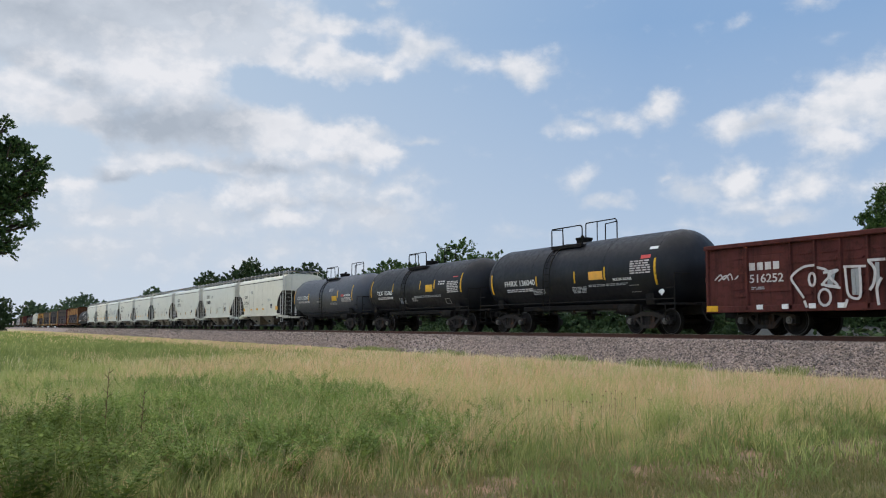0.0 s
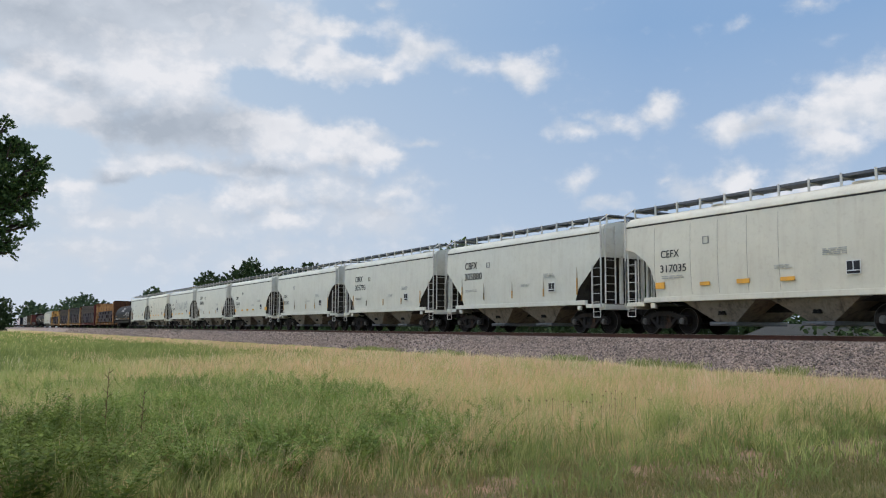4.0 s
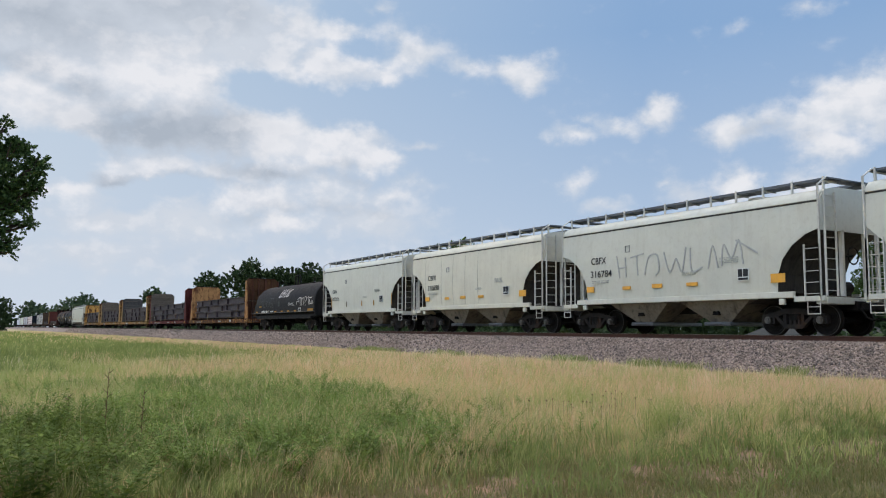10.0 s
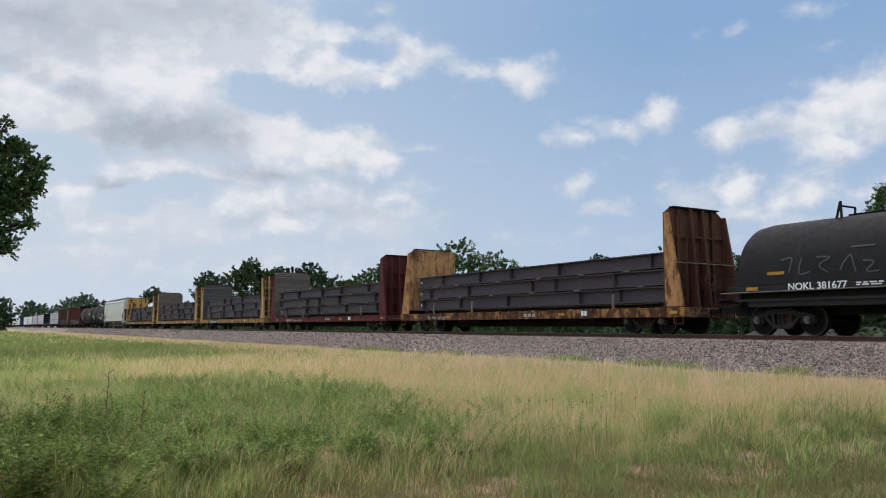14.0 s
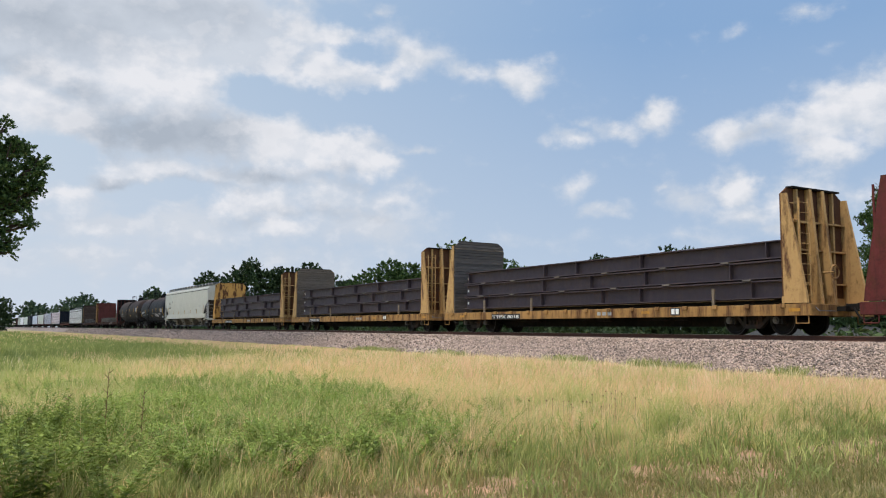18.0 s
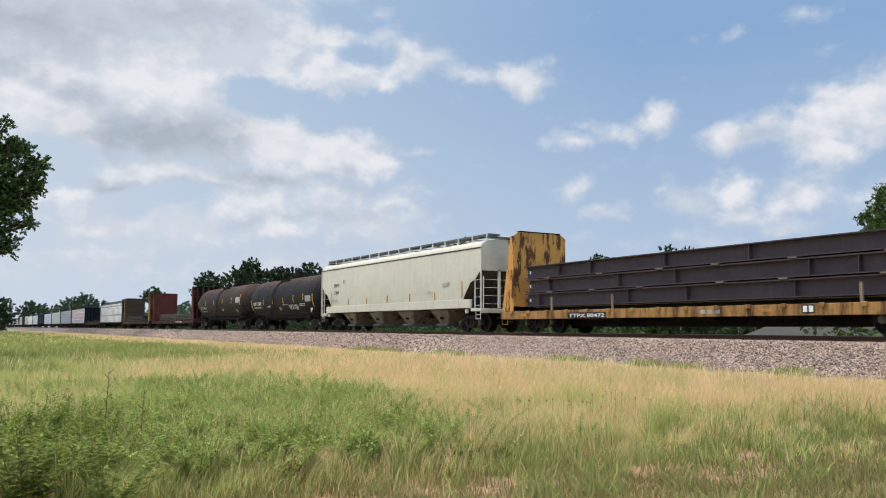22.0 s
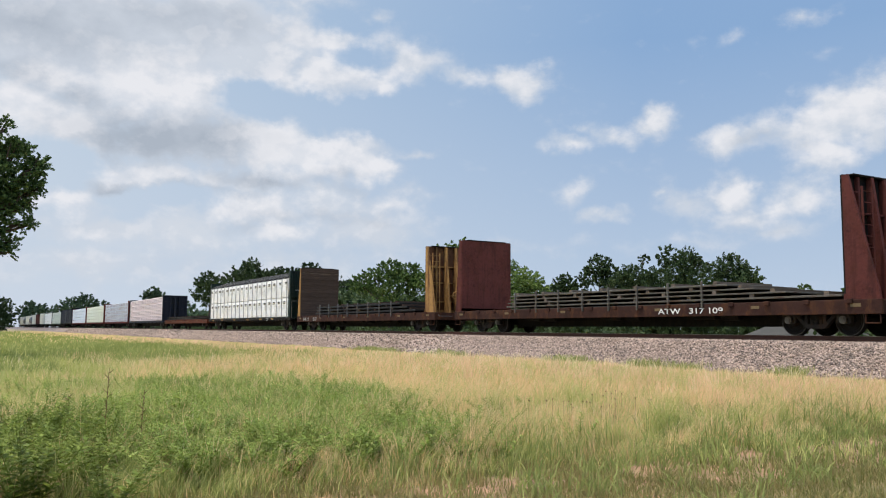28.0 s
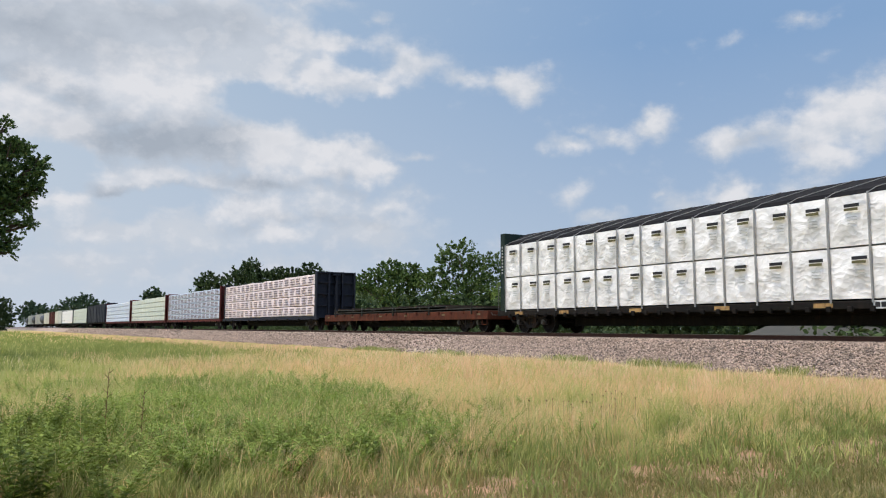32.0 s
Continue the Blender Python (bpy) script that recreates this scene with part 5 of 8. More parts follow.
def beam_flat(c, half, pitch, mat, label, left_face, right_face, left_mat, right_mat, seed, marks=None, top=4.45):
    car = thing("bulkhead_flat_car", label, "flat car", "bulkhead flat cars of the train")
    flat_deck(car, half, mat, 0.58, 0.92)
    bulkhead(car, -1, -half + 0.85, left_mat, left_face, top + 0.05, left_mat)
    bulkhead(car, 1, half - 0.85, right_mat, right_face, top, right_mat, plate=BACK_PLATE if right_mat is not FLAT_RED else None, edge=FLAT_OCHRE if right_mat is RUST_BROWN else None)
    beam_load(car, -half + 1.62, half - 1.05, 1.12, seed)
    y = -1.50
    if marks:
        marks(car, y, half)
    mark("inspection_panel", BLACK, car, half - 5.4, 0.64, 0.42, 0.26, y)
    for x in (half - 5.35, half - 5.16):
        mark("panel_rule", WHITE, car, x, 0.68, 0.14, 0.18, y - 0.004)
    for k in range(3):
        mark("worn_mark", DIMWHITE, car, half - 9.2 + k * 0.3, 0.68, 0.2, 0.13, y)
    for x in (-half + 1.6, -half + 5.0, half - 6.8, half - 0.7):
        mark("reflective_strip", AMBER, car, x, 0.70, 0.38, 0.10, y)
    trucks(car, half - 2.35)
    couplers(car, pitch / 2)
    place(car, c)
    return car


def low_flat(c, half, pitch, mat, label, left, right, seed, load, marks):
    car = thing("bulkhead_flat_car" if left else "flat_car", label, "flat car", "flat cars of the train")
    flat_deck(car, half, mat, 0.60, 1.0, 0.0)
    if left:
        bulkhead(car, -1, -half + (0.42 if left[1] else 0.5), left[0], left[1], 4.5, left[0], taper=0.45, clipped=False)
    if right:
        bulkhead(car, 1, half - 1.0, right[0], right[1], 4.5, right[0], plate=DARK_STEEL if right[0] is BOX_RED else BACK_PLATE, taper=0.95, clipped=False)
    load(car, half)
    y = -1.50
    for x in (-half + 0.5, -half + 4.4, -half + 8.4, half - 8.3, half - 4.2, half - 0.9):
        mark("reflective_strip", STRIP_DIM, car, x, 0.80, 0.30, 0.09, y)
    marks(car, y, half)
    trucks(car, half - 2.3)
    couplers(car, pitch / 2)
    place(car, c)
    return car


def plate_load(mat, tiers, xa_off, xb_off, wood=DUNNAGE, straps=8):
    def go(car, half):
        rng = random.Random(len(tiers) + int(half * 10))
        pack = part("plate_load", Mesh().box(-half + xa_off, half - xb_off, -1.3, 1.3, 1.0, 1.04), mat, car, "low stack of long steel plates with wood spacers")
        z = 1.10
        for i, (h, a, b) in enumerate(tiers):
            part("steel_plate", Mesh().box(-half + a, half - b, -1.42 + rng.uniform(0, 0.06), 1.38, z, z + h, 0.008), mat, pack)
            for x in np.linspace(-half + a + 0.5, half - b - 0.5, 7):
                part("spacer", Mesh().box(x - 0.08, x + 0.08, -1.38, 1.3, z + h, z + h + 0.10), wood, pack)
            z += h + 0.10
        for k in range(straps):
            x = -half + xa_off + 0.7 + (2 * half - xa_off - xb_off - 1.4) * k / (straps - 1)
            part("stake", Mesh().box(x - 0.03, x + 0.03, -1.59, -1.52, 0.85, z + 0.02, 0.008), STEEL_DULL if mat is SLAB else mat, pack)
    return go


# ---------------------------------------------------------------- coil car, gondola
def coil_car(c, half, pitch):
    car = thing("coil_car", "black covered coil car with a rounded hood and white graffiti", "coil car")
    R, zc, hh = 1.50, 2.0, half - 0.35
    arc = [(R * math.sin(a), zc + R * math.cos(a)) for a in np.linspace(-math.pi / 2, math.pi / 2, 25)]
    hood = Mesh()
    n = len(arc)
    xs = [-hh + 0.38, -hh + 0.42, -hh + 0.60, -hh + 1.05, 0, hh - 0.6, hh - 0.25, hh - 0.05, hh]
    sc = [0.80, 0.88, 0.96, 1.0, 1.0, 1.0, 1.0, 1.0, 0.985]
    v = [(x, y * s, zc + (z - zc) * s) for x, s in zip(xs, sc) for y, z in arc]
    f = [(i * n + j, i * n + j + 1, (i + 1) * n + j + 1, (i + 1) * n + j) for i in range(len(xs) - 1) for j in range(n - 1)]
    f += [list(range(n)), list(range((len(xs) - 1) * n, len(xs) * n))[::-1]]
    hood.add(v, f)
    hood.box(-hh + 0.4, hh - 0.1, -1.50, -1.46, 1.52, 2.0).box(-hh + 0.4, hh - 0.1, 1.46, 1.50, 1.52, 2.0)
    hd = part("hood", hood, COIL_BLACK, car, "black rounded hood", smooth=True)
    part("ridge_walk", Mesh().box(-hh + 3.4, hh - 2.4, -0.09, 0.09, zc + R, zc + R + 0.06), DARK_STEEL, hd)
    for x in (-hh + 3.2, hh - 3.0):
        m = Mesh().pipe([(x, -0.5, zc + R * 0.72), (x + 0.16, -0.40, zc + R + 0.42), (x + 0.34, -0.6, zc + R * 0.70)], 0.04)
        m.pipe([(x + 0.12, -0.36, zc + R + 0.30), (x + 0.12, 0.36, zc + R + 0.30)], 0.03).pipe([(x, 0.5, zc + R * 0.72), (x + 0.12, 0.36, zc + R + 0.30)], 0.035)
        part("stacking_bracket", m, DARK_STEEL, hd)
    m = Mesh()
    for k in (0.0, 0.55):
        pts = [(k - 0.5 + 0.30 * (1 - math.cos(a)) , -0.2, zc + R + 0.42 + 0.30 * math.sin(a)) for a in np.linspace(0, math.pi, 9)]
        m.pipe([(k - 0.5, -0.2, zc + R - 0.08)] + pts + [(k + 0.1, -0.2, zc + R - 0.08)], 0.06)
    part("lifting_bail", m, DARK_STEEL, hd, "looped steel lifting bail")
    part("deck_skirt", Mesh().box(-half + 0.5, half - 0.5, -1.52, 1.52, 1.30, 1.50, 0.02).box(-half + 0.1, half - 0.1, -1.50, 1.50, 1.02, 1.10).box(-half + 1.2, half - 1.2, -1.45, 1.45, 0.86, 1.02), COIL_BLACK, car)
    part("end_wall", Mesh().box(hh - 0.12, hh - 0.02, -1.46, 1.46, 0.95, 2.05), COIL_BLACK, car)
    part("end_wall", Mesh().box(-hh + 0.42, -hh + 0.52, -1.4, 1.4, 0.95, 2.05), COIL_BLACK, car)
    part("coil_trough", Mesh().box(-half + 0.7, half - 0.7, -1.25, 1.25, 0.95, 1.45), DARK_STEEL, car)
    part("walkway_rail", Mesh().pipe([(-half + 0.2, -1.56, 1.30), (half - 0.3, -1.56, 1.34)], 0.02).pipe([(-half + 0.2, 1.56, 1.30), (half - 0.3, 1.56, 1.34)], 0.02), STEEL_DULL, car)
    part("centre_sill", Mesh().box(-half - 0.2, half + 0.2, -0.4, 0.4, 0.62, 1.0, 0.02), DARK_STEEL, car)
    for x in (-2.2, 0.0, 2.4):
        part("cross_bearer", Mesh().prism([(-1.4, 1.0), (1.4, 1.0), (0.5, 0.5), (-0.5, 0.5)], "x", x - 0.06, x + 0.06), DARK_STEEL, car)
    for sx in (-1, 1):
        part("end_platform", Mesh().box(*sorted((sx * (half - 0.7), sx * (half + 0.05))), -1.5, 1.5, 1.0, 1.08).pipe([(sx * half, -1.45, 1.08), (sx * half, -1.45, 1.9), (sx * half, 1.45, 1.9), (sx * half, 1.45, 1.08)], 0.022), DARK_STEEL, car)
        for s in (-1, 1):
            part("stirrup_step", Mesh().pipe([(sx * (half - 0.7), s * 1.5, 1.05), (sx * (half - 0.7), s * 1.5, 0.45), (sx * (half - 0.25), s * 1.5, 0.45), (sx * (half - 0.25), s * 1.5, 1.05)], 0.02), DARK_STEEL, car)
    bow, y = (zc, R), -1.53
    lettering("NOKL 381677", 0.28, -half + 2.71, y, 1.33, WHITE, car, width=1.88, bold=0.015)
    text_bars(car, -half + 4.85, 1.44, 0.8, 0.035, 2, WHITE, y, seed=4)
    mark("reflective_strip", AMBER, car, -half + 2.0, 1.80, 0.58, 0.09, y)
    for x in (-half + 1.2, -half + 5.9, -half + 7.4, -half + 8.8, -half + 10.3):
        mark("reflective_strip", AMBER, car, x, 1.36, 0.42, 0.10, y)
    mark("reflective_strip", AMBER, car, half - 1.6, 1.36, 1.0, 0.16, y)
    mark("inspection_panel", WHITE, car, half - 3.5, 1.33, 0.5, 0.28, y)
    for k in range(3):
        mark("panel_square", BLACK, car, half - 3.46 + 0.155 * k, 1.37, 0.13, 0.2, y - 0.006)
    block = [[(-0.54, 3.04), (-0.73, 2.5), (-0.45, 2.53)], [(-0.12, 3.06), (-0.34, 2.52)], [(0.24, 3.05), (0.03, 2.51)], [(-0.27, 2.77), (0.17, 2.8)], [(0.61, 3.07), (0.4, 2.51), (0.64, 2.53)], [(1.03, 3.06), (0.85, 2.53)], [(1.47, 3.04), (1.15, 2.8), (1.31, 2.54), (0.89, 2.53)]]
    scrawl("graffiti", car, GREYWHITE, block, bow=bow, r=0.052)
    bubble = [[(3.38, 2.04), (3.34, 1.63)], [(3.32, 2.04), (3.82, 2.08)], [(3.49, 2.2), (3.82, 2.26), (3.76, 2.02)], [(3.82, 2.3), (4.07, 2.36), (4.15, 2.06), (4.23, 1.73), (4.42, 1.68), (4.48, 1.99), (4.39, 2.27), (4.2, 2.33)], [(4.49, 2.22), (4.72, 2.32), (4.94, 2.21), (4.86, 1.96), (4.7, 1.73), (4.92, 1.64), (5.2, 1.78)]]
    scrawl("graffiti", car, GREYWHITE, bent(bubble), bow=bow, r=0.024)
    bubble = [[(4.92, 2.35), (5.22, 2.37), (5.38, 2.16), (5.11, 1.98), (5.33, 1.7)], [(5.41, 2.24), (5.66, 2.36), (5.85, 2.2), (5.84, 1.89), (5.68, 1.61)], [(5.89, 2.28), (6.41, 2.31)], [(5.98, 2.16), (6.12, 1.93), (6.39, 1.87), (6.44, 2.1)], [(5.97, 1.86), (6.62, 1.88), (6.61, 2.05)]]
    scrawl("graffiti", car, GREYWHITE, bent(bubble), bow=bow, r=0.024)
    small = [[(1.69, 2.04), (1.56, 1.68)], [(1.9, 1.99), (1.78, 1.65)], [(1.59, 1.82), (1.93, 1.86)], [(2.29, 1.97), (2.08, 1.94), (2.23, 1.8), (2.04, 1.66)], [(2.55, 2.0), (2.36, 1.92), (2.5, 1.79), (2.31, 1.69)], [(2.63, 1.67), (2.55, 1.83), (2.66, 1.84), (2.81, 1.82), (2.63, 1.67)]]
    scrawl("graffiti", car, GREYWHITE, bent(small), bow=bow, r=0.022)
    faint = [[(-4.88, 2.23), (-4.53, 2.26), (-4.62, 1.85)], [(-4.19, 2.25), (-4.28, 1.79), (-3.95, 1.83)], [(-3.69, 2.24), (-3.29, 2.2), (-3.61, 2.0), (-3.37, 1.79)], [(-2.97, 1.84), (-2.66, 2.22), (-2.51, 1.77)], [(-2.65, 2.45), (-1.97, 2.45)], [(-2.27, 2.05), (-1.97, 1.99), (-2.2, 1.76), (-1.86, 1.75)], [(-0.66, 2.21), (-0.7, 1.81)], [(-0.52, 2.2), (-0.56, 1.81)], [(-0.28, 2.15), (-0.39, 1.8)]]
    scrawl("graffiti", car, FADED_TAG, bent(faint), bow=bow, r=0.022)
    for k, (w, z) in enumerate(((0.28, 2.98), (0.95, 2.78), (0.62, 1.66))):
        part("end_stencil", Mesh().box(hh, hh + 0.006, -0.5 - w / 2, -0.5 + w / 2, z, z + 0.08), DIMWHITE, car)
    trucks(car, half - 2.1)
    couplers(car, pitch / 2)
    place(car, c)


COIL_BLACK = paint("coil_car_black_paint", (0.018, 0.0165, 0.0160), 0.6, (0.034, 0.026, 0.022), 0.45, spec=0.10, rust=(0.045, 0.027, 0.02), rust_amt=0.1, rust_above=2.9)
FADED_TAG = plain("faded_dark_grey_spray", (0.085, 0.083, 0.082), 0.7)


def gondola(c, half, pitch):
    car = thing("gondola_car", "oxide red open gondola with pressed side panels and graffiti", "gondola car")
    z0, z1 = 0.76, 2.78
    for s in (-1, 1):
        sd = Mesh().box(-half, half, *sorted((s * 1.44, s * 1.48)), z0, z1)
        side = part("side_wall", sd, BOX_RED, car)
        part("top_chord", Mesh().box(-half - 0.02, half + 0.02, *sorted((s * 1.40, s * 1.60)), z1 - 0.06, z1 + 0.08, 0.02), BOX_RED, side)
        part("bottom_sill", Mesh().box(-half, half, *sorted((s * 1.44, s * 1.56)), z0 - 0.06, z0 + 0.14, 0.015), BOX_RED, side)
        posts = [-half + 0.08, -half + 1.62, -half + 3.20] + [-half + 3.20 + 0.80 * i for i in range(1, 14)]
        posts += [half - 1.62, half - 0.08]
        for x in posts:
            part("side_post", Mesh().prism([(x - 0.06, s * 1.475), (x - 0.035, s * 1.56), (x + 0.035, s * 1.56), (x + 0.06, s * 1.475)], "z", z0, z1), BOX_RED, side)
        for xa, xb in zip(posts, posts[1:]):
            if s < 0 and xa < -half + 2.0 and xa > -half + 1.0:
                continue
            xa, xb = (xb - 0.62, xb - 0.10) if xb - xa > 1.0 else (xa + 0.10, xb - 0.10)
            for k in range(6):
                z = 1.22 + k * 0.235
                part("pressed_rib", Mesh().prism([(xa, z), (xa + 0.08, z - 0.045), (xb - 0.08, z - 0.045), (xb, z), (xb - 0.08, z + 0.045), (xa + 0.08, z + 0.045)], "y", *sorted((s * 1.47, s * 1.505))), BOX_RED, side)
    part("name_panel", Mesh().box(-half + 1.68, -half + 3.14, -1.50, -1.47, 1.30, 2.45, 0.01), BOX_RED, car)
    for i in range(4):
        mark("company_block", GREYWHITE, car, -half + 1.72 + i * 0.29, 1.98, 0.21, 0.23, -1.502, label="plain white block in place of a company name")
    lettering("516252", 0.36, -half + 1.72, -1.505, 1.60, GREYWHITE, car, width=1.22, bold=0.012)
    text_bars(car, -half + 1.78, 1.44, 0.5, 0.03, 2, DIMWHITE, -1.503, seed=71)
    for sx in (-1, 1):
        part("end_wall", Mesh().box(*sorted((sx * (half - 0.06), sx * half)), -1.44, 1.44, z0, z1).box(*sorted((sx * (half), sx * (half + 0.10))), -1.44, 1.44, 1.7, 1.85).box(*sorted((sx * half, sx * (half + 0.10))), -1.44, 1.44, 2.4, 2.5), BOX_RED, car)
        ladder("ladder", BOX_RED, car, sx * (half + 0.06), -1.2, 0.9, z1, 0.42, 6, "y")
    part("floor", Mesh().box(-half + 0.05, half - 0.05, -1.44, 1.44, 0.95, 1.0), FLAT_BROWN, car)
    part("centre_sill", Mesh().box(-half - 0.3, half + 0.3, -0.32, 0.32, 0.55, 0.94, 0.02), DARK_STEEL, car)
    mark("reflective_strip", YELLOW, car, -half + 0.05, 0.74, 0.45, 0.18, -1.565)
    for i in range(4):
        mark("reflective_strip", WHITE, car, -half + 2.0 + i * 0.9, 0.78, 0.22, 0.14, -1.565)
    y = -1.565
    outline = [[(-4.3, 2.0), (-4.66, 1.96), (-5.04, 1.7), (-4.89, 1.41), (-4.66, 1.1)], [(-4.18, 1.93), (-3.91, 1.84), (-3.82, 1.67), (-4.0, 1.44), (-3.51, 1.33)], [(-3.98, 1.77), (-3.56, 1.82), (-3.82, 1.67), (-3.58, 1.39), (-4.06, 1.44)],
               [(-3.33, 1.88), (-3.31, 1.52), (-3.24, 1.11), (-2.92, 1.07), (-2.9, 1.85)], [(-3.36, 1.9), (-2.74, 1.88)]]
    scrawl("graffiti", car, GREYWHITE, bent(outline) + [ring(-4.36, 1.6, 0.10, 0.18), ring(-3.98, 1.08, 0.19, 0.23)], y=y, r=0.034)
    bars = [[(-2.65, 2.03), (-2.2, 2.03)], [(-2.63, 1.99), (-2.48, 1.77), (-2.52, 1.43), (-2.63, 1.25)], [(-2.31, 1.53), (-2.44, 1.28), (-2.41, 0.85)], [(-4.63, 0.98), (-4.57, 0.83)], [(-3.31, 0.98), (-3.38, 0.8)]]
    scrawl("graffiti", car, GREYWHITE, bent(bars), y=y, r=0.038)
    scrawl("graffiti", car, DIMWHITE, [[(x, 1.8), (x + 0.02, 1.15)] for x in (-3.11, -2.99)] + [[(-3.82, 1.76), (-3.83, 1.46)], [(-3.69, 1.77), (-3.77, 1.46)], [(-2.41, 1.93), (-2.41, 1.37)]], y=y + 0.004, r=0.055)
    scrawl("graffiti", car, GREYWHITE, bent([[(-7.95, 1.75), (-7.72, 1.91), (-7.6, 1.76), (-7.34, 1.92), (-7.22, 1.71), (-7.03, 1.84)], [(-7.8, 1.72), (-7.5, 1.88), (-7.4, 1.72)]]), y=-1.485, r=0.02)
    trucks(car, half - 1.9)
    couplers(car, pitch / 2)
    place(car, c)


# ---------------------------------------------------------------- lumber cars
def lumber_car(c, half, pitch, mat, wrap, label, tiers, pieces, seed, near=False, top=3.9):
    rng = random.Random(seed)
    car = thing("centerbeam_lumber_car", label, "lumber car", "lumber cars of the train")
    crest = top + (0.40 if near else 0.04)
    part("side_sill", Mesh().box(-half, half, -1.50, -1.30, 0.74, 0.96, 0.012).box(-half, half, 1.30, 1.50, 0.74, 0.96, 0.012), DARK_STEEL if near else mat, car)
    part("deck", Mesh().box(-half, half, -1.30, 1.30, 0.88, 0.96), mat, car)
    part("centre_sill", Mesh().box(-half - 0.3, half + 0.3, -0.3, 0.3, 0.62, 0.9, 0.02).box(-half + 4.0, half - 4.0, -0.3, 0.3, 0.30, 0.62, 0.02), DARK_STEEL, car)
    part("centre_beam", Mesh().box(-half, half, -0.05, 0.05, 0.96, crest - 0.1).box(-half, half, -0.25, 0.25, crest - 0.12, crest), mat, car)
    for sx in (-1, 1):
        b = part("end_bulkhead", Mesh().box(*sorted((sx * (half - 0.55), sx * (half - 0.47))), -1.46, 1.46, 0.96, crest + 0.15), mat, car)
        for yy in (-1.42, -0.5, 0.5, 1.42):
            part("rib", Mesh().box(*sorted((sx * (half - 0.47), sx * (half - 0.2))), yy - 0.05, yy + 0.05, 0.96, crest + 0.15), mat, b)
        for z in (1.7, 2.5, 3.3, crest + 0.05):
            part("cross_rib", Mesh().box(*sorted((sx * (half - 0.47), sx * (half - 0.28))), -1.42, 1.42, z, z + 0.08), mat, b)
        if near:
            ladder("ladder", mat, b, sx * (half - 0.18), -1.1, 1.0, top + 0.4, 0.42, 10, "y")
            part("end_railing", Mesh().pipe([(sx * (half + 0.05), -1.40, 0.9), (sx * (half + 0.05), -1.40, 2.15), (sx * (half + 0.05), 1.40, 2.15), (sx * (half + 0.05), 1.40, 0.9)], 0.016, 6), STEEL_DULL, b)
            for k in range(9):
                mark("stencil_bar", DIMWHITE, b, min(sx * (half - 0.46), sx * (half - 0.24)) + 0.06, 2.62 + 0.145 * k, 0.11, 0.085, -1.472)
            for k in range(3):
                part("stencil_bar", Mesh().box(*sorted((sx * (half - 0.468), sx * (half - 0.474))), -0.95 + 0.2 * k, -0.80 + 0.2 * k, 2.95, 3.03), DIMWHITE, b)
    xa, xb = -half + 0.60, half - 0.60
    h = (top - 1.0) / tiers
    for side in (-1, 1):
        for t in range(tiers):
            z = 1.0 + t * h
            x = xa
            w = (xb - xa) / pieces
            for k in range(pieces):
                lift = 0.0 if near else rng.uniform(-0.03, 0.05) if t == tiers - 1 else rng.uniform(-0.012, 0.012)
                m = wrapped_pack(x + 0.01, x + w - 0.01, side, z + 0.015, z + h - 0.035 + lift, rng, near)
                part("wrapped_pack", m, wrap, car, smooth=near)
                if side < 0:
                    cx = x + w * 0.72
                    if near:
                        cx += rng.uniform(-0.2, 0.12)
                        mark("wrap_print", BLACK, car, cx - 0.22, z + h - 0.38, 0.44, 0.09, -1.585)
                        mark("wrap_print", OLIVE, car, cx - 0.22, z + h - 0.48, 0.40, 0.075, -1.585)
                        for j in range(3):
                            mark("wrap_small_print", GREYBAR, car, cx - 0.14, z + h - 0.66 - j * 0.09, 0.28, 0.014, -1.575)
                    elif pieces > 12:
                        for j in range(3):
                            mark("wrap_print", WRAP_INK, car, x + w * rng.uniform(0.06, 0.2), z + h * (0.20 + 0.24 * j), w * rng.uniform(0.5, 0.75), 0.07, -1.50)
                x += w
    if near:
        part("wrap_cover", Mesh().prism([(-1.42, top - 0.02), (-1.30, top + 0.12), (-0.28, top + 0.58), (0.28, top + 0.58), (1.30, top + 0.12), (1.42, top - 0.02)], "x", xa, xb), WRAP_TOP, car, "black sheet over the load")
        for k in range(19):
            x = xa + (xb - xa) * min(max(k, 0.08), 17.92) / 18
            part("tie_down_cable", Mesh().pipe([(x + 0.01, -1.53, 0.9), (x, -1.55, 1.0 + h), (x - 0.012, -1.54, top)], 0.03, 6), CABLE, car)
            part("top_strap", Mesh().pipe([(x, -1.53, top - 0.02), (min(x + 0.12, xb), -1.34, top + 0.125), (min(x + 1.3, xb - 0.02), -0.30, top + 0.595)], 0.011, 5), CABLE, car, "pale strap over the black cover")
        for x in (-half + 1.4, -half + 4.5, -half + 8.6, 0.8, 4.4, half - 4.4):
            mark("reflective_strip", FLAT_YELLOW, car, x, 0.78, 0.60, 0.13, -1.505)
        mark("inspection_panel", WHITE, car, half - 5.55, 0.74, 0.42, 0.22, -1.505)
        for k in range(2):
            mark("panel_square", BLACK, car, half - 5.5 + 0.17 * k, 0.78, 0.14, 0.14, -1.512)
    for i in range(34 if near else 10):
        x = xa + 0.4 + (xb - xa - 0.8) * i / (33 if near else 9)
        part("winch", Mesh().box(x - 0.07, x + 0.07, -1.58, -1.48, 0.66, 0.82, 0.015), DARK_STEEL, car)
    trucks(car, half - 2.0)
    couplers(car, pitch / 2)
    place(car, c)
    return car


OLIVE = plain("olive_print", (0.13, 0.12, 0.06), 0.7)
CABLE = plain("weathered_grey_cable", (0.30, 0.30, 0.29), 0.7)


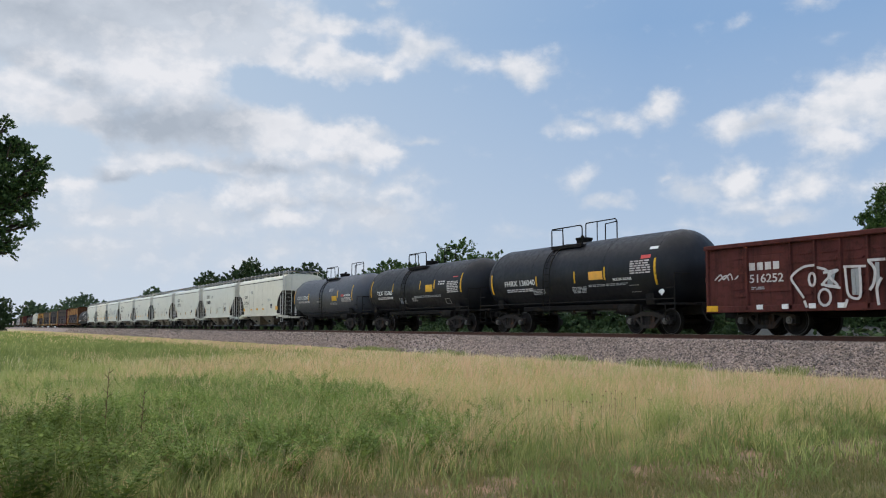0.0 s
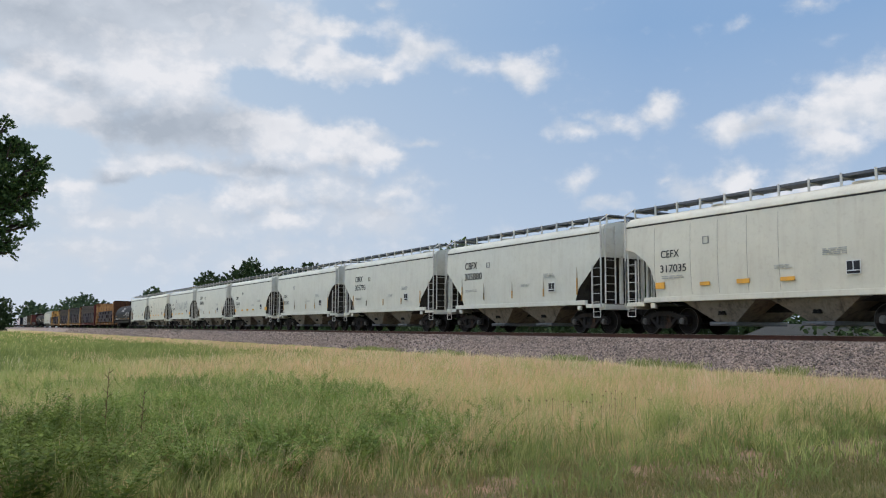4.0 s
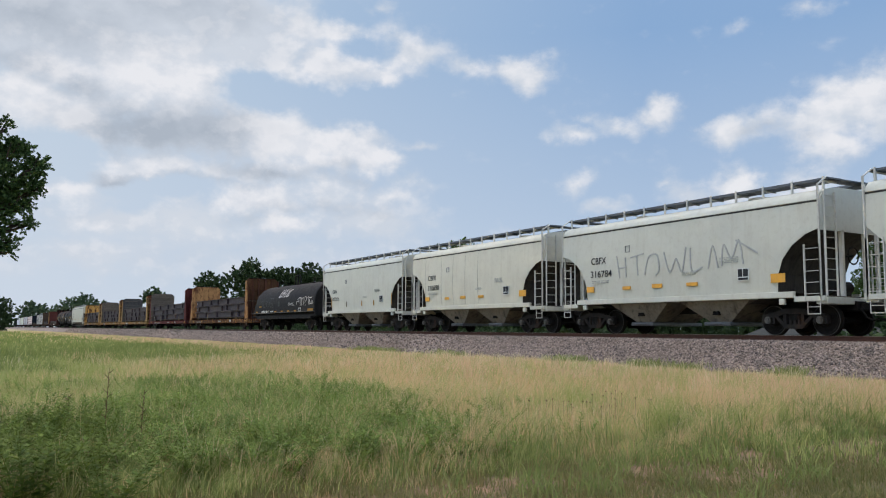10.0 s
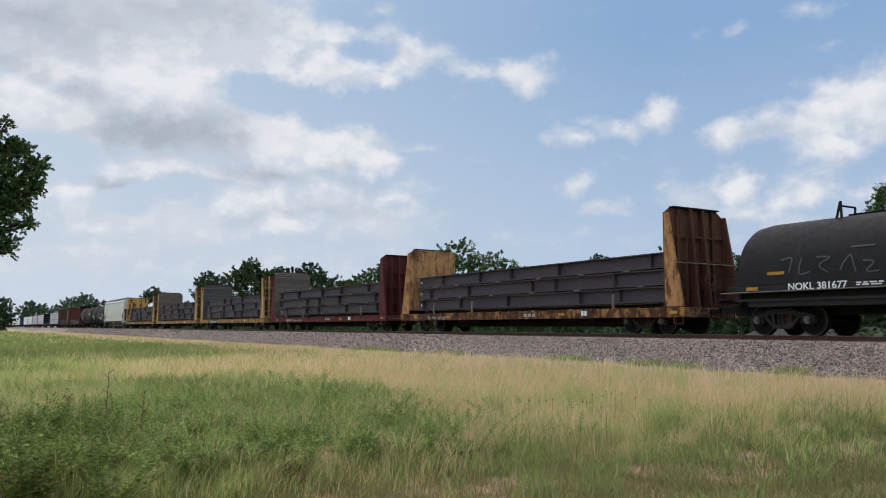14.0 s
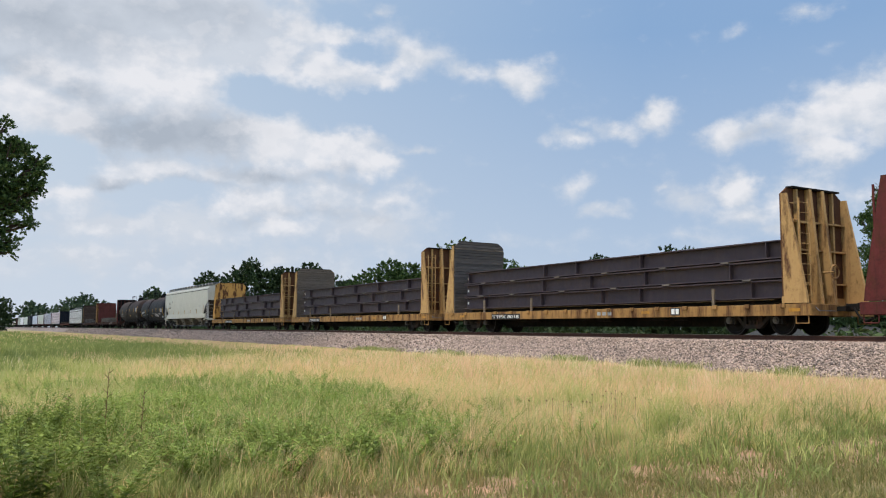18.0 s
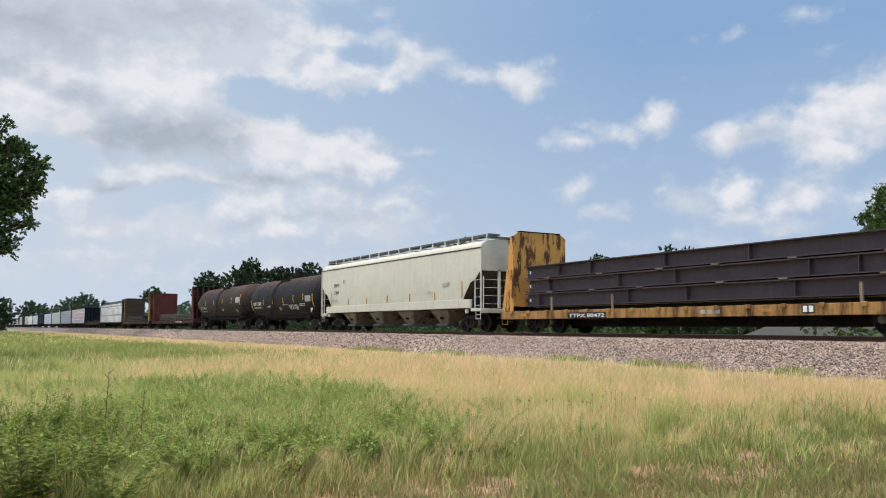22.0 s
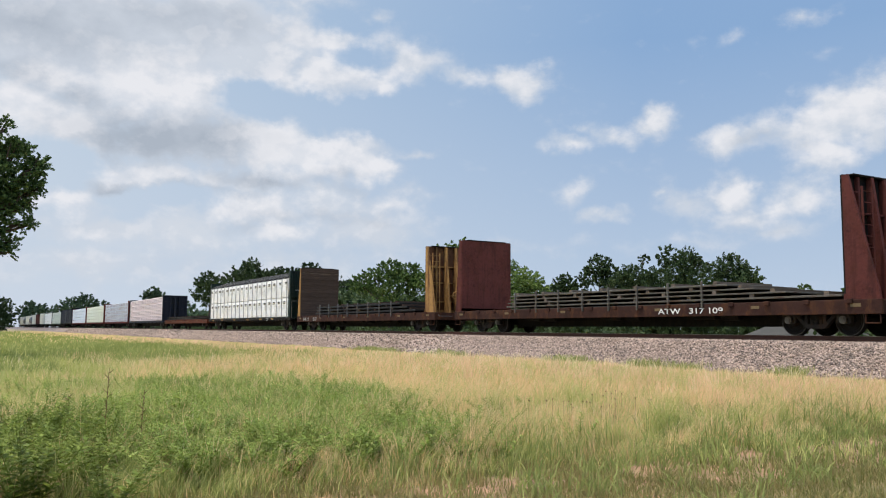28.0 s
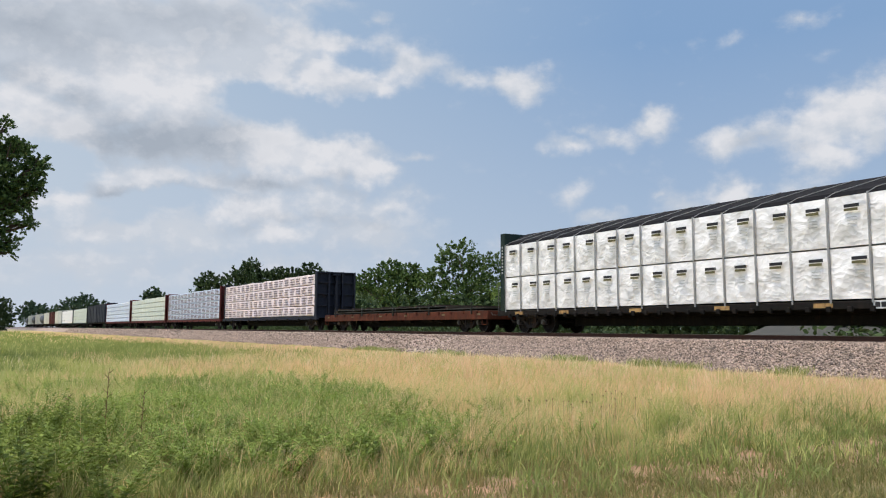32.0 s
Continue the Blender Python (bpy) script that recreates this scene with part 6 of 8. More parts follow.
def wrapped_pack(x0, x1, side, z0, z1, rng, crumple):
    """A bundle of lumber in plastic sheet; near ones are creased."""
    m = Mesh()
    ya, yb = side * 0.08, side * 1.47
    if not crumple:
        return m.box(x0, x1, *sorted((ya, yb)), z0, z1, 0.03)
    nx, nz = 10, 10
    ph = [rng.uniform(0, 6.28) for _ in range(6)]
    v = []
    for i in range(nx + 1):
        for j in range(nz + 1):
            u, w = i / nx, j / nz
            e = min(u, 1 - u, w, 1 - w) * 4
            d = 0.022 * min(1, e) * (math.sin(6 * u + 4 * w + ph[0]) + math.sin(8 * w - 6 * u + ph[1]) + 1.1 * abs(math.sin(7 * u + 8 * w + ph[2])) + 0.9 * abs(math.sin(9 * u - 7 * w + ph[3])))
            v.append((x0 + (x1 - x0) * u, yb + side * d, z0 + (z1 - z0) * w))
    f = [(i * (nz + 1) + j, (i + 1) * (nz + 1) + j, (i + 1) * (nz + 1) + j + 1, i * (nz + 1) + j + 1) for i in range(nx) for j in range(nz)]
    m.add(v, f)
    m.box(x0, x1, *sorted((ya, yb - side * 0.03)), z0, z1)
    return m


def simple_car(c, half, pitch, mat, label, kind):
    """A far car of which little shows: box car, hopper or tank in outline, with its main parts."""
    car = thing({"box": "box_car", "tank": "tank_car"}[kind], label, {"box": "box car", "tank": "tank car"}[kind])
    if kind == "box":
        part("body", Mesh().box(-half, half, -1.5, 1.5, 1.0, 4.2, 0.05), mat, car)
        part("roof", Mesh().prism([(-1.52, 4.2), (1.52, 4.2), (0, 4.4)], "x", -half, half), mat, car)
        for i in range(12):
            x = -half + 0.3 + (2 * half - 0.6) * i / 11
            part("side_post", Mesh().box(x - 0.05, x + 0.05, -1.55, -1.5, 1.0, 4.15), mat, car)
        part("door", Mesh().box(-1.4, 1.4, -1.58, -1.5, 1.05, 4.0, 0.02), mat, car)
    else:
        prof = [(-half, 0.0), (-half + 0.1, 0.9), (-half + 0.5, 1.4), (-half + 0.7, 1.48), (half - 0.7, 1.48), (half - 0.5, 1.4), (half - 0.1, 0.9), (half, 0.0)]
        part("tank_shell", Mesh().lathe(prof, 32, "x", (0, 0, 2.5)), mat, car, smooth=True)
        part("top_platform", Mesh().box(-1, 1, -0.9, 0.9, 3.95, 4.0).pipe([(-1, -0.9, 4.0), (-1, -0.9, 4.8), (1, -0.9, 4.8), (1, -0.9, 4.0)], 0.03), DARK_STEEL, car)
    part("underframe", Mesh().box(-half, half, -1.3, 1.3, 0.8, 1.0), DARK_STEEL, car)
    trucks(car, half - 1.9)
    couplers(car, pitch / 2)
    place(car, c)


# ---------------------------------------------------------------- the train, front to rear
gondola(-10.70, 8.30, 17.0)
tank(-26.54, 6.28, 13.25, 1.45, 2.33, TANK_BLACK, "black tank car with white stencils and yellow strips", [
    m_text("FHRX 136040", 0.33, -4.19, 2.03, width=2.24), m_rows(-4.1, 1.85, 2.0, 0.045, 2), m_bar(YELLOW, -5.30, 1.72, 0.10, 0.88), m_bar(YELLOW, -1.88, 1.98, 0.07, 0.40),
    m_bar(YELLOW, 0.66, 1.98, 0.07, 0.46), m_bar(ORANGE, 1.57, 2.06, 0.82, 0.32, "orange_placard"), m_bar(YELLOW, 2.45, 2.02, 0.08, 0.50), m_rows(3.88, 2.60, 1.05, 0.05, 6, seed=3), m_bar(REDBAR, 4.42, 2.70, 0.48, 0.13, "red_panel"),
    m_text("MOLTEN SULFUR", 0.14, 2.95, 1.97, width=1.0), m_bar(YELLOW, 5.10, 1.74, 0.10, 0.94), m_rows(-2.2, 1.80, 0.9, 0.035, 4, DIMWHITE, 5), m_rows(0.45, 1.80, 0.9, 0.03, 5, DIMWHITE, 6), m_rows(1.5, 1.85, 2.2, 0.03, 2, DIMWHITE, 16),
    m_diamond(5.25, 1.50, 0.15), m_bar(DIMWHITE, 3.75, 1.52, 0.48, 0.02, "plate_edge"), m_bar(DIMWHITE, 3.75, 1.76, 0.48, 0.02, "plate_edge"), m_bar(WHITE, 4.75, 3.02, 0.42, 0.10, "white_plate")], 1, walk_x=-0.40, dome=False)
tank(-39.87, 6.30, 13.2, 1.42, 2.28, TANK_BLACK, "black tank car with yellow strips and white stencils", [
    m_text("TILX 135765", 0.33, -4.22, 2.06, width=1.95), m_rows(-4.15, 1.90, 1.95, 0.045, 2), m_bar(YELLOW, -5.13, 1.98, 0.10, 0.95), m_bar(YELLOW, -2.22, 2.22, 0.07, 0.46), m_bar(WHITE, -1.17, 2.24, 0.07, 0.46), m_bar(YELLOW, 1.0, 2.24, 0.07, 0.44),
    m_bar(YELLOW, 1.68, 2.08, 0.72, 0.36, "yellow_placard"), m_bar(YELLOW, 2.55, 2.22, 0.08, 0.46), m_rows(3.9, 2.48, 1.08, 0.05, 7, seed=2), m_rows(3.0, 2.52, 0.75, 0.07, 2, seed=7), m_bar(YELLOW, 5.18, 1.95, 0.11, 0.95), m_bar(REDBAR, 4.4, 2.72, 0.45, 0.05, "red_panel"),
    m_diamond(4.55, 1.40, 0.17), m_bar(DIMWHITE, 3.5, 1.42, 0.48, 0.02, "plate_edge"), m_bar(DIMWHITE, 3.5, 1.66, 0.48, 0.02, "plate_edge"), m_bar(DIMWHITE, 3.5, 1.42, 0.02, 0.24, "plate_edge"), m_bar(DIMWHITE, 3.96, 1.42, 0.02, 0.24, "plate_edge"), m_rows(-1.5, 1.80, 0.75, 0.03, 6, DIMWHITE, 8), m_rows(0.3, 1.86, 2.9, 0.035, 2, DIMWHITE, 9), m_rows(0.0, 1.78, 0.6, 0.03, 4, DIMWHITE, 19)], 2, walk_x=-0.15, dome=False)
tank(-53.0, 6.28, 13.4, 1.42, 2.25, TANK_GREY, "dusty grey-black tank car with a broad ladder band", [
    m_text("CGTX 13813", 0.34, -4.54, 2.17, width=2.05), m_rows(-4.4, 2.0, 2.3, 0.04, 2), m_bar(YELLOW, -5.30, 1.90, 0.10, 0.95), m_bar(YELLOW, -2.38, 2.08, 0.10, 0.46), m_bar(YELLOW, -0.22, 2.12, 0.10, 0.46),
    m_bar(YELLOW, 1.90, 1.94, 0.80, 0.32, "yellow_placard"), m_bar(YELLOW, 2.82, 2.12, 0.09, 0.48), m_bar(REDBAR, 3.45, 2.18, 0.42, 0.14, "red_panel"), m_text("MOLTEN SULFUR", 0.15, 3.95, 2.20, width=1.0), m_bar(DIMWHITE, 3.5, 1.84, 0.42, 0.26, "worn_plate"), m_rows(4.0, 2.08, 1.0, 0.045, 4, seed=12), m_bar(YELLOW, 5.13, 1.92, 0.1, 0.95), m_rows(1.35, 2.72, 0.65, 0.04, 3, seed=13),
    m_rows(-0.8, 1.96, 0.9, 0.03, 2, DIMWHITE, 14), m_rows(1.5, 1.80, 1.1, 0.03, 3, DIMWHITE, 15)], 3, walk_x=0.78, dome=False)
HC = [-66.1 - 12.97 * i + (0.2 if i == 8 else 0.0) for i in range(9)]
HN = [("CEFX", "317035", 0, 1), ("CBFX", "305880", 1, 0), ("CBFX", "305793", 1, 0), ("CBFX", "307185", 0, 0), ("CBFX", "316778", 0, 1), ("CBFX", "306001", 1, 0), ("CBFX", "316784", 0, 1), ("CBFX", "316690", 0, 1), ("CBFX", "307219", 0, 0)]
TAG = [[(-2.6, 2.85), (-2.45, 2.05)], [(-2.15, 2.75), (-2.1, 2.05)], [(-2.5, 2.4), (-2.1, 2.42)], [(-1.85, 2.75), (-1.2, 2.85)], [(-1.55, 2.8), (-1.5, 2.1)], [(-1.15, 2.1), (-0.95, 2.7), (-0.55, 2.75), (-0.45, 2.25), (-0.6, 2.05)],
       [(-0.2, 2.8), (0.05, 2.1), (0.35, 2.55), (0.6, 2.1), (0.8, 2.9)], [(1.0, 2.85), (1.05, 2.1), (1.5, 2.2)], [(1.75, 2.15), (1.95, 2.85), (2.15, 2.15)], [(2.3, 2.2), (2.4, 2.85), (2.7, 2.4), (3.0, 2.95), (3.15, 2.2)], [(2.9, 2.95), (3.7, 2.5)]]
for i, (c, (a, b, ang, orange)) in enumerate(zip(HC, HN)):
    h = hopper(c, 5.80, 12.97, 2, HOPPER_B if i in (0, 7) else HOPPER, ("pale grey covered hopper with angular cut-away ends and yellow strips" if ang else "pale grey covered hopper with rounded cut-away ends and orange placards" if orange else "pale grey covered hopper with rounded cut-away ends"), a, b, bool(ang), bool(orange), True, 20 + i)
    if b == "316784":
        h["label"] = "pale grey covered hopper with faint grey graffiti on its side"
        scrawl("graffiti", h, FAINT, bent(TAG), y=-1.607, r=0.026)
coil_car(-184.3, 7.35, 14.9)


def flat_text(text, x, size=0.19, z=0.63, bg=False, wide=1.8, bars_at=None):
    def go(car, y, half):
        if bars_at is not None:
            for k in range(4):
                mark("worn_mark", DIMWHITE, car, bars_at + k * 0.25, z + 0.01, 0.17, 0.15, y)
        if bg:
            mark("name_panel", BLACK, car, x - 0.1, z - 0.045, wide + 0.2, 0.235, y)
        lettering(text, size, x, y - 0.012, z, WHITE if bg else DIMWHITE, car, width=wide, bold=0.008)
    return go


beam_flat(-203.5, 10.45, 22.9, FLAT_RUST, "flaking yellow and rust bulkhead flat car loaded with steel beams", None, None, FLAT_OCHRE, RUST_BROWN, 31, flat_text("1922", -7.2))
beam_flat(-226.25, 10.45, 22.75, FLAT_RED, "dark red bulkhead flat car loaded with steel beams", WOOD_GREY, None, FLAT_RED, FLAT_RED, 32, flat_text("546 021", -4.84, wide=1.6, bars_at=-6.45))
beam_flat(-248.67, 10.45, 22.75, FLAT_STAINED, "yellow bulkhead flat car with sooty plank end, loaded with steel beams", WOOD_SOOTY, None, FLAT_YELLOW, FLAT_YELLOW, 33, flat_text("TTPX 8018", -5.96, bg=True, wide=2.05))
beam_flat(-271.15, 10.45, 22.6, FLAT_STAINED, "yellow bulkhead flat car with grey plank end, loaded with steel beams", WOOD_GREY, None, FLAT_YELLOW, FLAT_YELLOW, 34, flat_text("TTPX 80 307", -6.64, bg=True, wide=1.75))
beam_flat(-293.8, 10.45, 22.6, FLAT_STAINED, "yellow bulkhead flat car with chipped steel end, loaded with steel beams", None, None, FLAT_FLAKE, FLAT_YELLOW, 35, flat_text("TTPX 80472", -5.56, bg=True, wide=2.1))
hopper(-315.7, 9.95, 21.2, 4, HOPPER_C, "long off-white covered hopper with four bays", "SNHX", "5104", False, False, True, 60)
tank(-334.45, 8.05, 16.1, 1.62, 2.40, TANK_RUST, "black tank car with rust along its top", [
    m_text("GATX 35877", 0.34, -6.40, 1.98, width=2.05), m_rows(-6.3, 1.8, 1.95, 0.04, 2, DIMWHITE), m_bar(YELLOW, -7.0, 1.62, 0.09, 0.80), m_bar(YELLOW, -3.88, 1.98, 0.08, 0.46), m_bar(YELLOW, -1.64, 1.98, 0.08, 0.46), m_bar(YELLOW, 0.90, 1.98, 0.08, 0.48), m_bar(YELLOW, 3.12, 2.06, 0.08, 0.48),
    m_bar(YELLOW, 5.15, 2.15, 0.08, 0.48), m_bar(DIMWHITE, 5.58, 2.02, 1.08, 0.42, "worn_panel"), m_bar(YELLOW, 6.98, 1.66, 0.09, 0.86), m_diamond(6.40, 1.50, 0.22), m_scrawl(2.0, 4.0, 1.5, 1.88, 9, 91, GREYWHITE, 0.012), m_rows(4.3, 1.85, 1.1, 0.06, 2), m_bar(FLAT_YELLOW, -0.25, 1.50, 0.42, 0.24, "worn_placard"), m_rows(-3.0, 1.86, 0.9, 0.03, 3, DIMWHITE, 17), m_rows(0.7, 1.92, 1.3, 0.03, 2, DIMWHITE, 18)], 4, walk_x=-0.55)
tank(-352.5, 8.35, 18.2, 1.55, 2.52, TANK_BROWN, "dusty brown-black tank car with small yellow strips", [
    m_text("CBTX 742510", 0.32, -6.56, 1.96, DIMWHITE, width=2.25), m_rows(-6.4, 1.78, 2.1, 0.04, 2, DIMWHITE), m_bar(YELLOW, -7.32, 2.02, 0.09, 0.88), m_bar(YELLOW, -4.65, 2.30, 0.08, 0.50), m_bar(YELLOW, -1.5, 2.32, 0.08, 0.45), m_bar(YELLOW, 1.58, 2.38, 0.08, 0.45), m_bar(YELLOW, 4.62, 2.38, 0.08, 0.45),
    m_bar(DIMWHITE, 6.0, 2.36, 1.06, 0.50, "worn_panel"), m_bar(YELLOW, 7.28, 2.15, 0.09, 0.95), m_bar(FLAT_YELLOW, 1.2, 1.72, 0.5, 0.20, "worn_placard"), m_rows(5.6, 1.75, 0.7, 0.04, 4, DIMWHITE, 20)], 5, walk_x=0.8)
low_flat(-373.35, 11.0, 23.6, FLAT_BROWN, "brown bulkhead flat car with a low load of grey steel plates", (BOX_RED, None), (BOX_RED, None), 36,
         plate_load(PLATE, [(0.06, 4.4, 1.2), (0.05, 4.5, 3.0), (0.05, 4.6, 4.2), (0.06, 4.7, 5.2)], 4.6, 5.4, wood=WOOD_GREY), lambda car, y, half: lettering("ATW   317 109", 0.26, 2.87, y - 0.01, 0.69, WHITE, car, width=2.85, bold=0.01))
low_flat(-396.5, 10.15, 22.1, FLAT_BROWN, "brown flat car with dark plank end and black steel slabs", (FLAT_STAINED, WOOD_DARK), (FLAT_STAINED, None), 37,
         plate_load(SLAB, [(0.10, 3.3, 2.4), (0.10, 3.5, 3.3), (0.10, 3.6, 4.2)], 3.9, 4.2, wood=WOOD_DARK), lambda car, y, half: [lettering(s, 0.33, x, y - 0.01, 0.66, DIMWHITE, car, width=w, bold=0.008) for s, x, w in (("IHB 17", -8.8, 1.02), ("017", -6.94, 0.66))])
lumber_car(-419.95, 11.75, 24.6, CAR_GREEN, WRAP_WHITE, "dark green lumber car loaded with white-wrapped bundles", 2, 18, 38, near=True)
low_flat(-442.5, 9.95, 20.9, FLAT_ORANGE, "rusty orange flat car with a low load of steel plates", None, None, 39,
         plate_load(PLATE_DARK, [(0.05, 1.2, 0.6), (0.04, 1.6, 4.6)], 1.2, 0.6, wood=WOOD_DARK, straps=5), lambda car, y, half: None)
lumber_car(-465.9, 11.9, 24.8, CAR_BLUE, WRAP_PINK, "lumber car with navy ends and pinkish printed wrap", 4, 18, 40)
lumber_car(-490.7, 11.9, 24.8, FLAT_RED, WRAP_BLUE, "lumber car with dark red ends and pale blue wrap", 5, 14, 41)
lumber_car(-515.5, 11.9, 24.8, FLAT_RED, WRAP_GREEN, "lumber car with dark red ends and pale green wrap", 5, 12, 42)
lumber_car(-540.3, 11.9, 24.8, FLAT_RED, WRAP_BLUE, "lumber car with dark red ends and pale blue wrap", 5, 12, 43)
simple_car(-565.0, 11.6, 24.4, CAR_BLUE, "black high-sided car, closed", "box")
lumber_car(-589.7, 11.9, 24.8, CAR_GREEN, WRAP_GREEN, "lumber car with white-green wrapped bundles", 4, 8, 44)
lumber_car(-614.5, 11.9, 24.8, CAR_GREEN, WRAP_WHITE, "lumber car with white wrapped bundles", 4, 8, 45)
c_far = -636.0
for mat, label, kind, ln in [(HOPPER, "pale grey box car far down the line", "box", 17.0), (BOX_RED, "red-brown box car far down the line", "box", 17.0), (HOPPER, "pale grey box car far down the line", "box", 17.5),
                             (TANK_GREY, "grey tank car far down the line", "tank", 17.0), (HOPPER_B, "cream box car far down the line", "box", 17.5), (TANK_BLACK, "black tank car far down the line", "tank", 17.0),
                             (HOPPER_C, "white box car far down the line", "box", 18.0), (TANK_BLACK, "black tank car far down the line", "tank", 17.0)]:
    simple_car(c_far, ln / 2 - 0.7, ln, mat, label, kind)
    c_far -= ln + 0.7


# ---------------------------------------------------------------- grass
DRY = foliage("dry_grass", (0.82, 0.615, 0.36), (0.61, 0.425, 0.215), 0.7, 0.50, 0.8)
DRY_PINK = foliage("dry_seed_heads", (0.80, 0.56, 0.38), (0.64, 0.445, 0.27), 0.7, 0.49, 0.7)
PALE = foliage("pale_straw", (0.82, 0.70, 0.46), (0.66, 0.52, 0.30), 0.6, 0.4, 0.8)
GREEN = foliage("green_grass", (0.28, 0.33, 0.09), (0.56, 0.53, 0.22), 0.55, 0.50, 0.75)
WEED = foliage("weed_leaves", (0.098, 0.150, 0.026), (0.235, 0.285, 0.060), 0.6, 0.4, 0.7)
WEED_LIGHT = foliage("light_weed_leaves", (0.150, 0.245, 0.042), (0.345, 0.41, 0.105), 0.5, 0.46, 0.7)
TUFT = foliage("coarse_green_blades", (0.145, 0.205, 0.05), (0.33, 0.35, 0.12), 0.5, 0.42, 0.7)
# Deeper green growth, with the shade of trees put into its colour.
SHADED_GREEN = foliage("deep_green_grass", (0.145, 0.20, 0.048), (0.315, 0.335, 0.11), 0.6, 0.4, 0.6)
BANK_WEED = foliage("dusty_green_weeds", (0.17, 0.225, 0.06), (0.36, 0.37, 0.14), 0.6, 0.4, 0.7)
LAWN = foliage("short_grass", (0.115, 0.16, 0.038), (0.34, 0.265, 0.12), 0.6, 0.3, 0.7)
STALK = foliage("dead_stalk", (0.10, 0.06, 0.035), (0.18, 0.11, 0.06), 0.8, 0.0)


def lumps(x, y, scale, seed):
    """Soft random patches over the field, 0 to 1."""
    rng = np.random.default_rng(seed)
    out = np.zeros_like(x)
    for _ in range(7):
        a, k, p = rng.uniform(0, 6.283), rng.uniform(0.5, 1.7) / scale, rng.uniform(0, 6.283)
        out += np.sin((x * math.cos(a) + y * math.sin(a)) * k * 6.283 + p)
    return np.clip(0.5 + out / 5.2, 0, 1)


def greenness(x, y):
    """Where the field is green: the weedy patch near by, the far meadow, and scattered tufts."""
    near = 1 / (1 + np.exp((y - 6.0 - 0.024 * (x + 12) ** 2) * 0.9)) / (1 + np.exp((-18.5 - x) * 0.9))
    lim = -33 + 12 * np.clip((4.5 - y) / 4.5, 0, 1) + 10 * (lumps(x, y, 9.0, 15) - 0.5)
    far = 1 / (1 + np.exp((x - lim) * 0.35)) / (1 + np.exp((y - 11.0 - 0.012 * (x + 60)) * 1.1))
    mid = (0.3 + 0.9 * lumps(x, y, 5.0, 6)) / (1 + np.exp((y - 8.0) * 0.8)) / (1 + np.exp((x + 18.0) * 0.8)) / (1 + np.exp((-36.0 - x) * 0.5))
    edge = np.exp(-((y - 17.9) / 0.7) ** 2) * (lumps(x, y, 7.0, 8) > 0.6)
    low = 1 / (1 + np.exp((-10.2 - x) * 1.4)) / (1 + np.exp((y - 5.6) * 1.0))
    left = 1 / (1 + np.exp((y / np.maximum(-x, 1.0) - 0.16) * 38)) / (1 + np.exp((x + 15.0) * 0.9)) / (1 + np.exp((-60.0 - x) * 0.3))
    near = near * (1 - 0.28 / (1 + np.exp((-9.4 - x) * 1.8)) / (1 + np.exp((1.5 - y) * 3.0)))
    spots = np.zeros_like(x)
    for sx, sy, wx, wy in ((-34.0, 13.0, 3.5, 1.0), (-35.0, 10.2, 4.0, 1.2), (-29.0, 15.2, 3.0, 0.6), (-14.0, 11.4, 2.4, 0.9), (-10.5, 8.4, 2.2, 1.2), (-7.3, 7.6, 0.7, 1.6), (-7.2, 10.0, 0.8, 1.6)):
        spots = np.maximum(spots, np.exp(-((x - sx) / wx) ** 2 - ((y - sy) / wy) ** 2))
    return np.clip(0.60 * near * (0.45 + 0.6 * lumps(x, y, 4.0, 3)) + 0.95 * far * (0.5 + 0.9 * lumps(x, y, 12.0, 5)) + 0.08 + 0.40 * (lumps(x, y, 3.0, 4) ** 3) + 0.45 * (lumps(x, y, 1.1, 44) ** 4) + 0.22 * mid + 0.42 * left * (0.35 + 0.9 * lumps(x, y, 4.5, 12)) + 0.06 * low + 0.15 * edge + 0.30 * spots * (0.4 + lumps(x, y, 1.2, 9)), 0, 1)


def blades(name, x, y, h, w, material, label, lean=0.35, seed=1, wind=(0.10, 0.05), z_off=0.0, comb=0.0):
    """Bent blades; with comb, neighbours lean the same way in swathes."""
    rng = np.random.default_rng(seed)
    n = len(x)
    z = ground_height(x, y) + z_off
    az = rng.random(n) * 6.283
    bend = rng.random(n) * lean
    sw = 6.283 * (lumps(x, y, 1.3, 71) * 1.4 + 0.35 * lumps(x, y, 0.4, 72))
    sl = comb * (0.3 + 1.0 * lumps(x, y, 0.9, 73))
    dx, dy = np.cos(az) * bend + wind[0] + sl * np.cos(sw), np.sin(az) * bend + wind[1] + sl * np.sin(sw)
    fa = rng.random(n) * 6.283
    px, py = np.cos(fa) * w / 2, np.sin(fa) * w / 2
    v = np.empty((n, 5, 3))
    tilt = np.sqrt(dx * dx + dy * dy)
    for i, (q, s, k) in enumerate(((0.0, 1, 1.0), (0.0, -1, 1.0), (0.55, -1, 0.75), (0.55, 1, 0.75), (1.0, 0, 0.0))):
        v[:, i, 0] = x + dx * h * q ** 1.8 + s * k * px
        v[:, i, 1] = y + dy * h * q ** 1.8 + s * k * py
        v[:, i, 2] = z + h * q * (1 - 0.32 * np.minimum(tilt, 1.2) * q)
    f = np.array([(0, 1, 2), (0, 2, 3), (3, 2, 4)])[None] + (np.arange(n) * 5)[:, None, None]
    return tagged(bulk(name, v.reshape(-1, 3), f.reshape(-1, 3), material), label, "grass", kind="stuff")


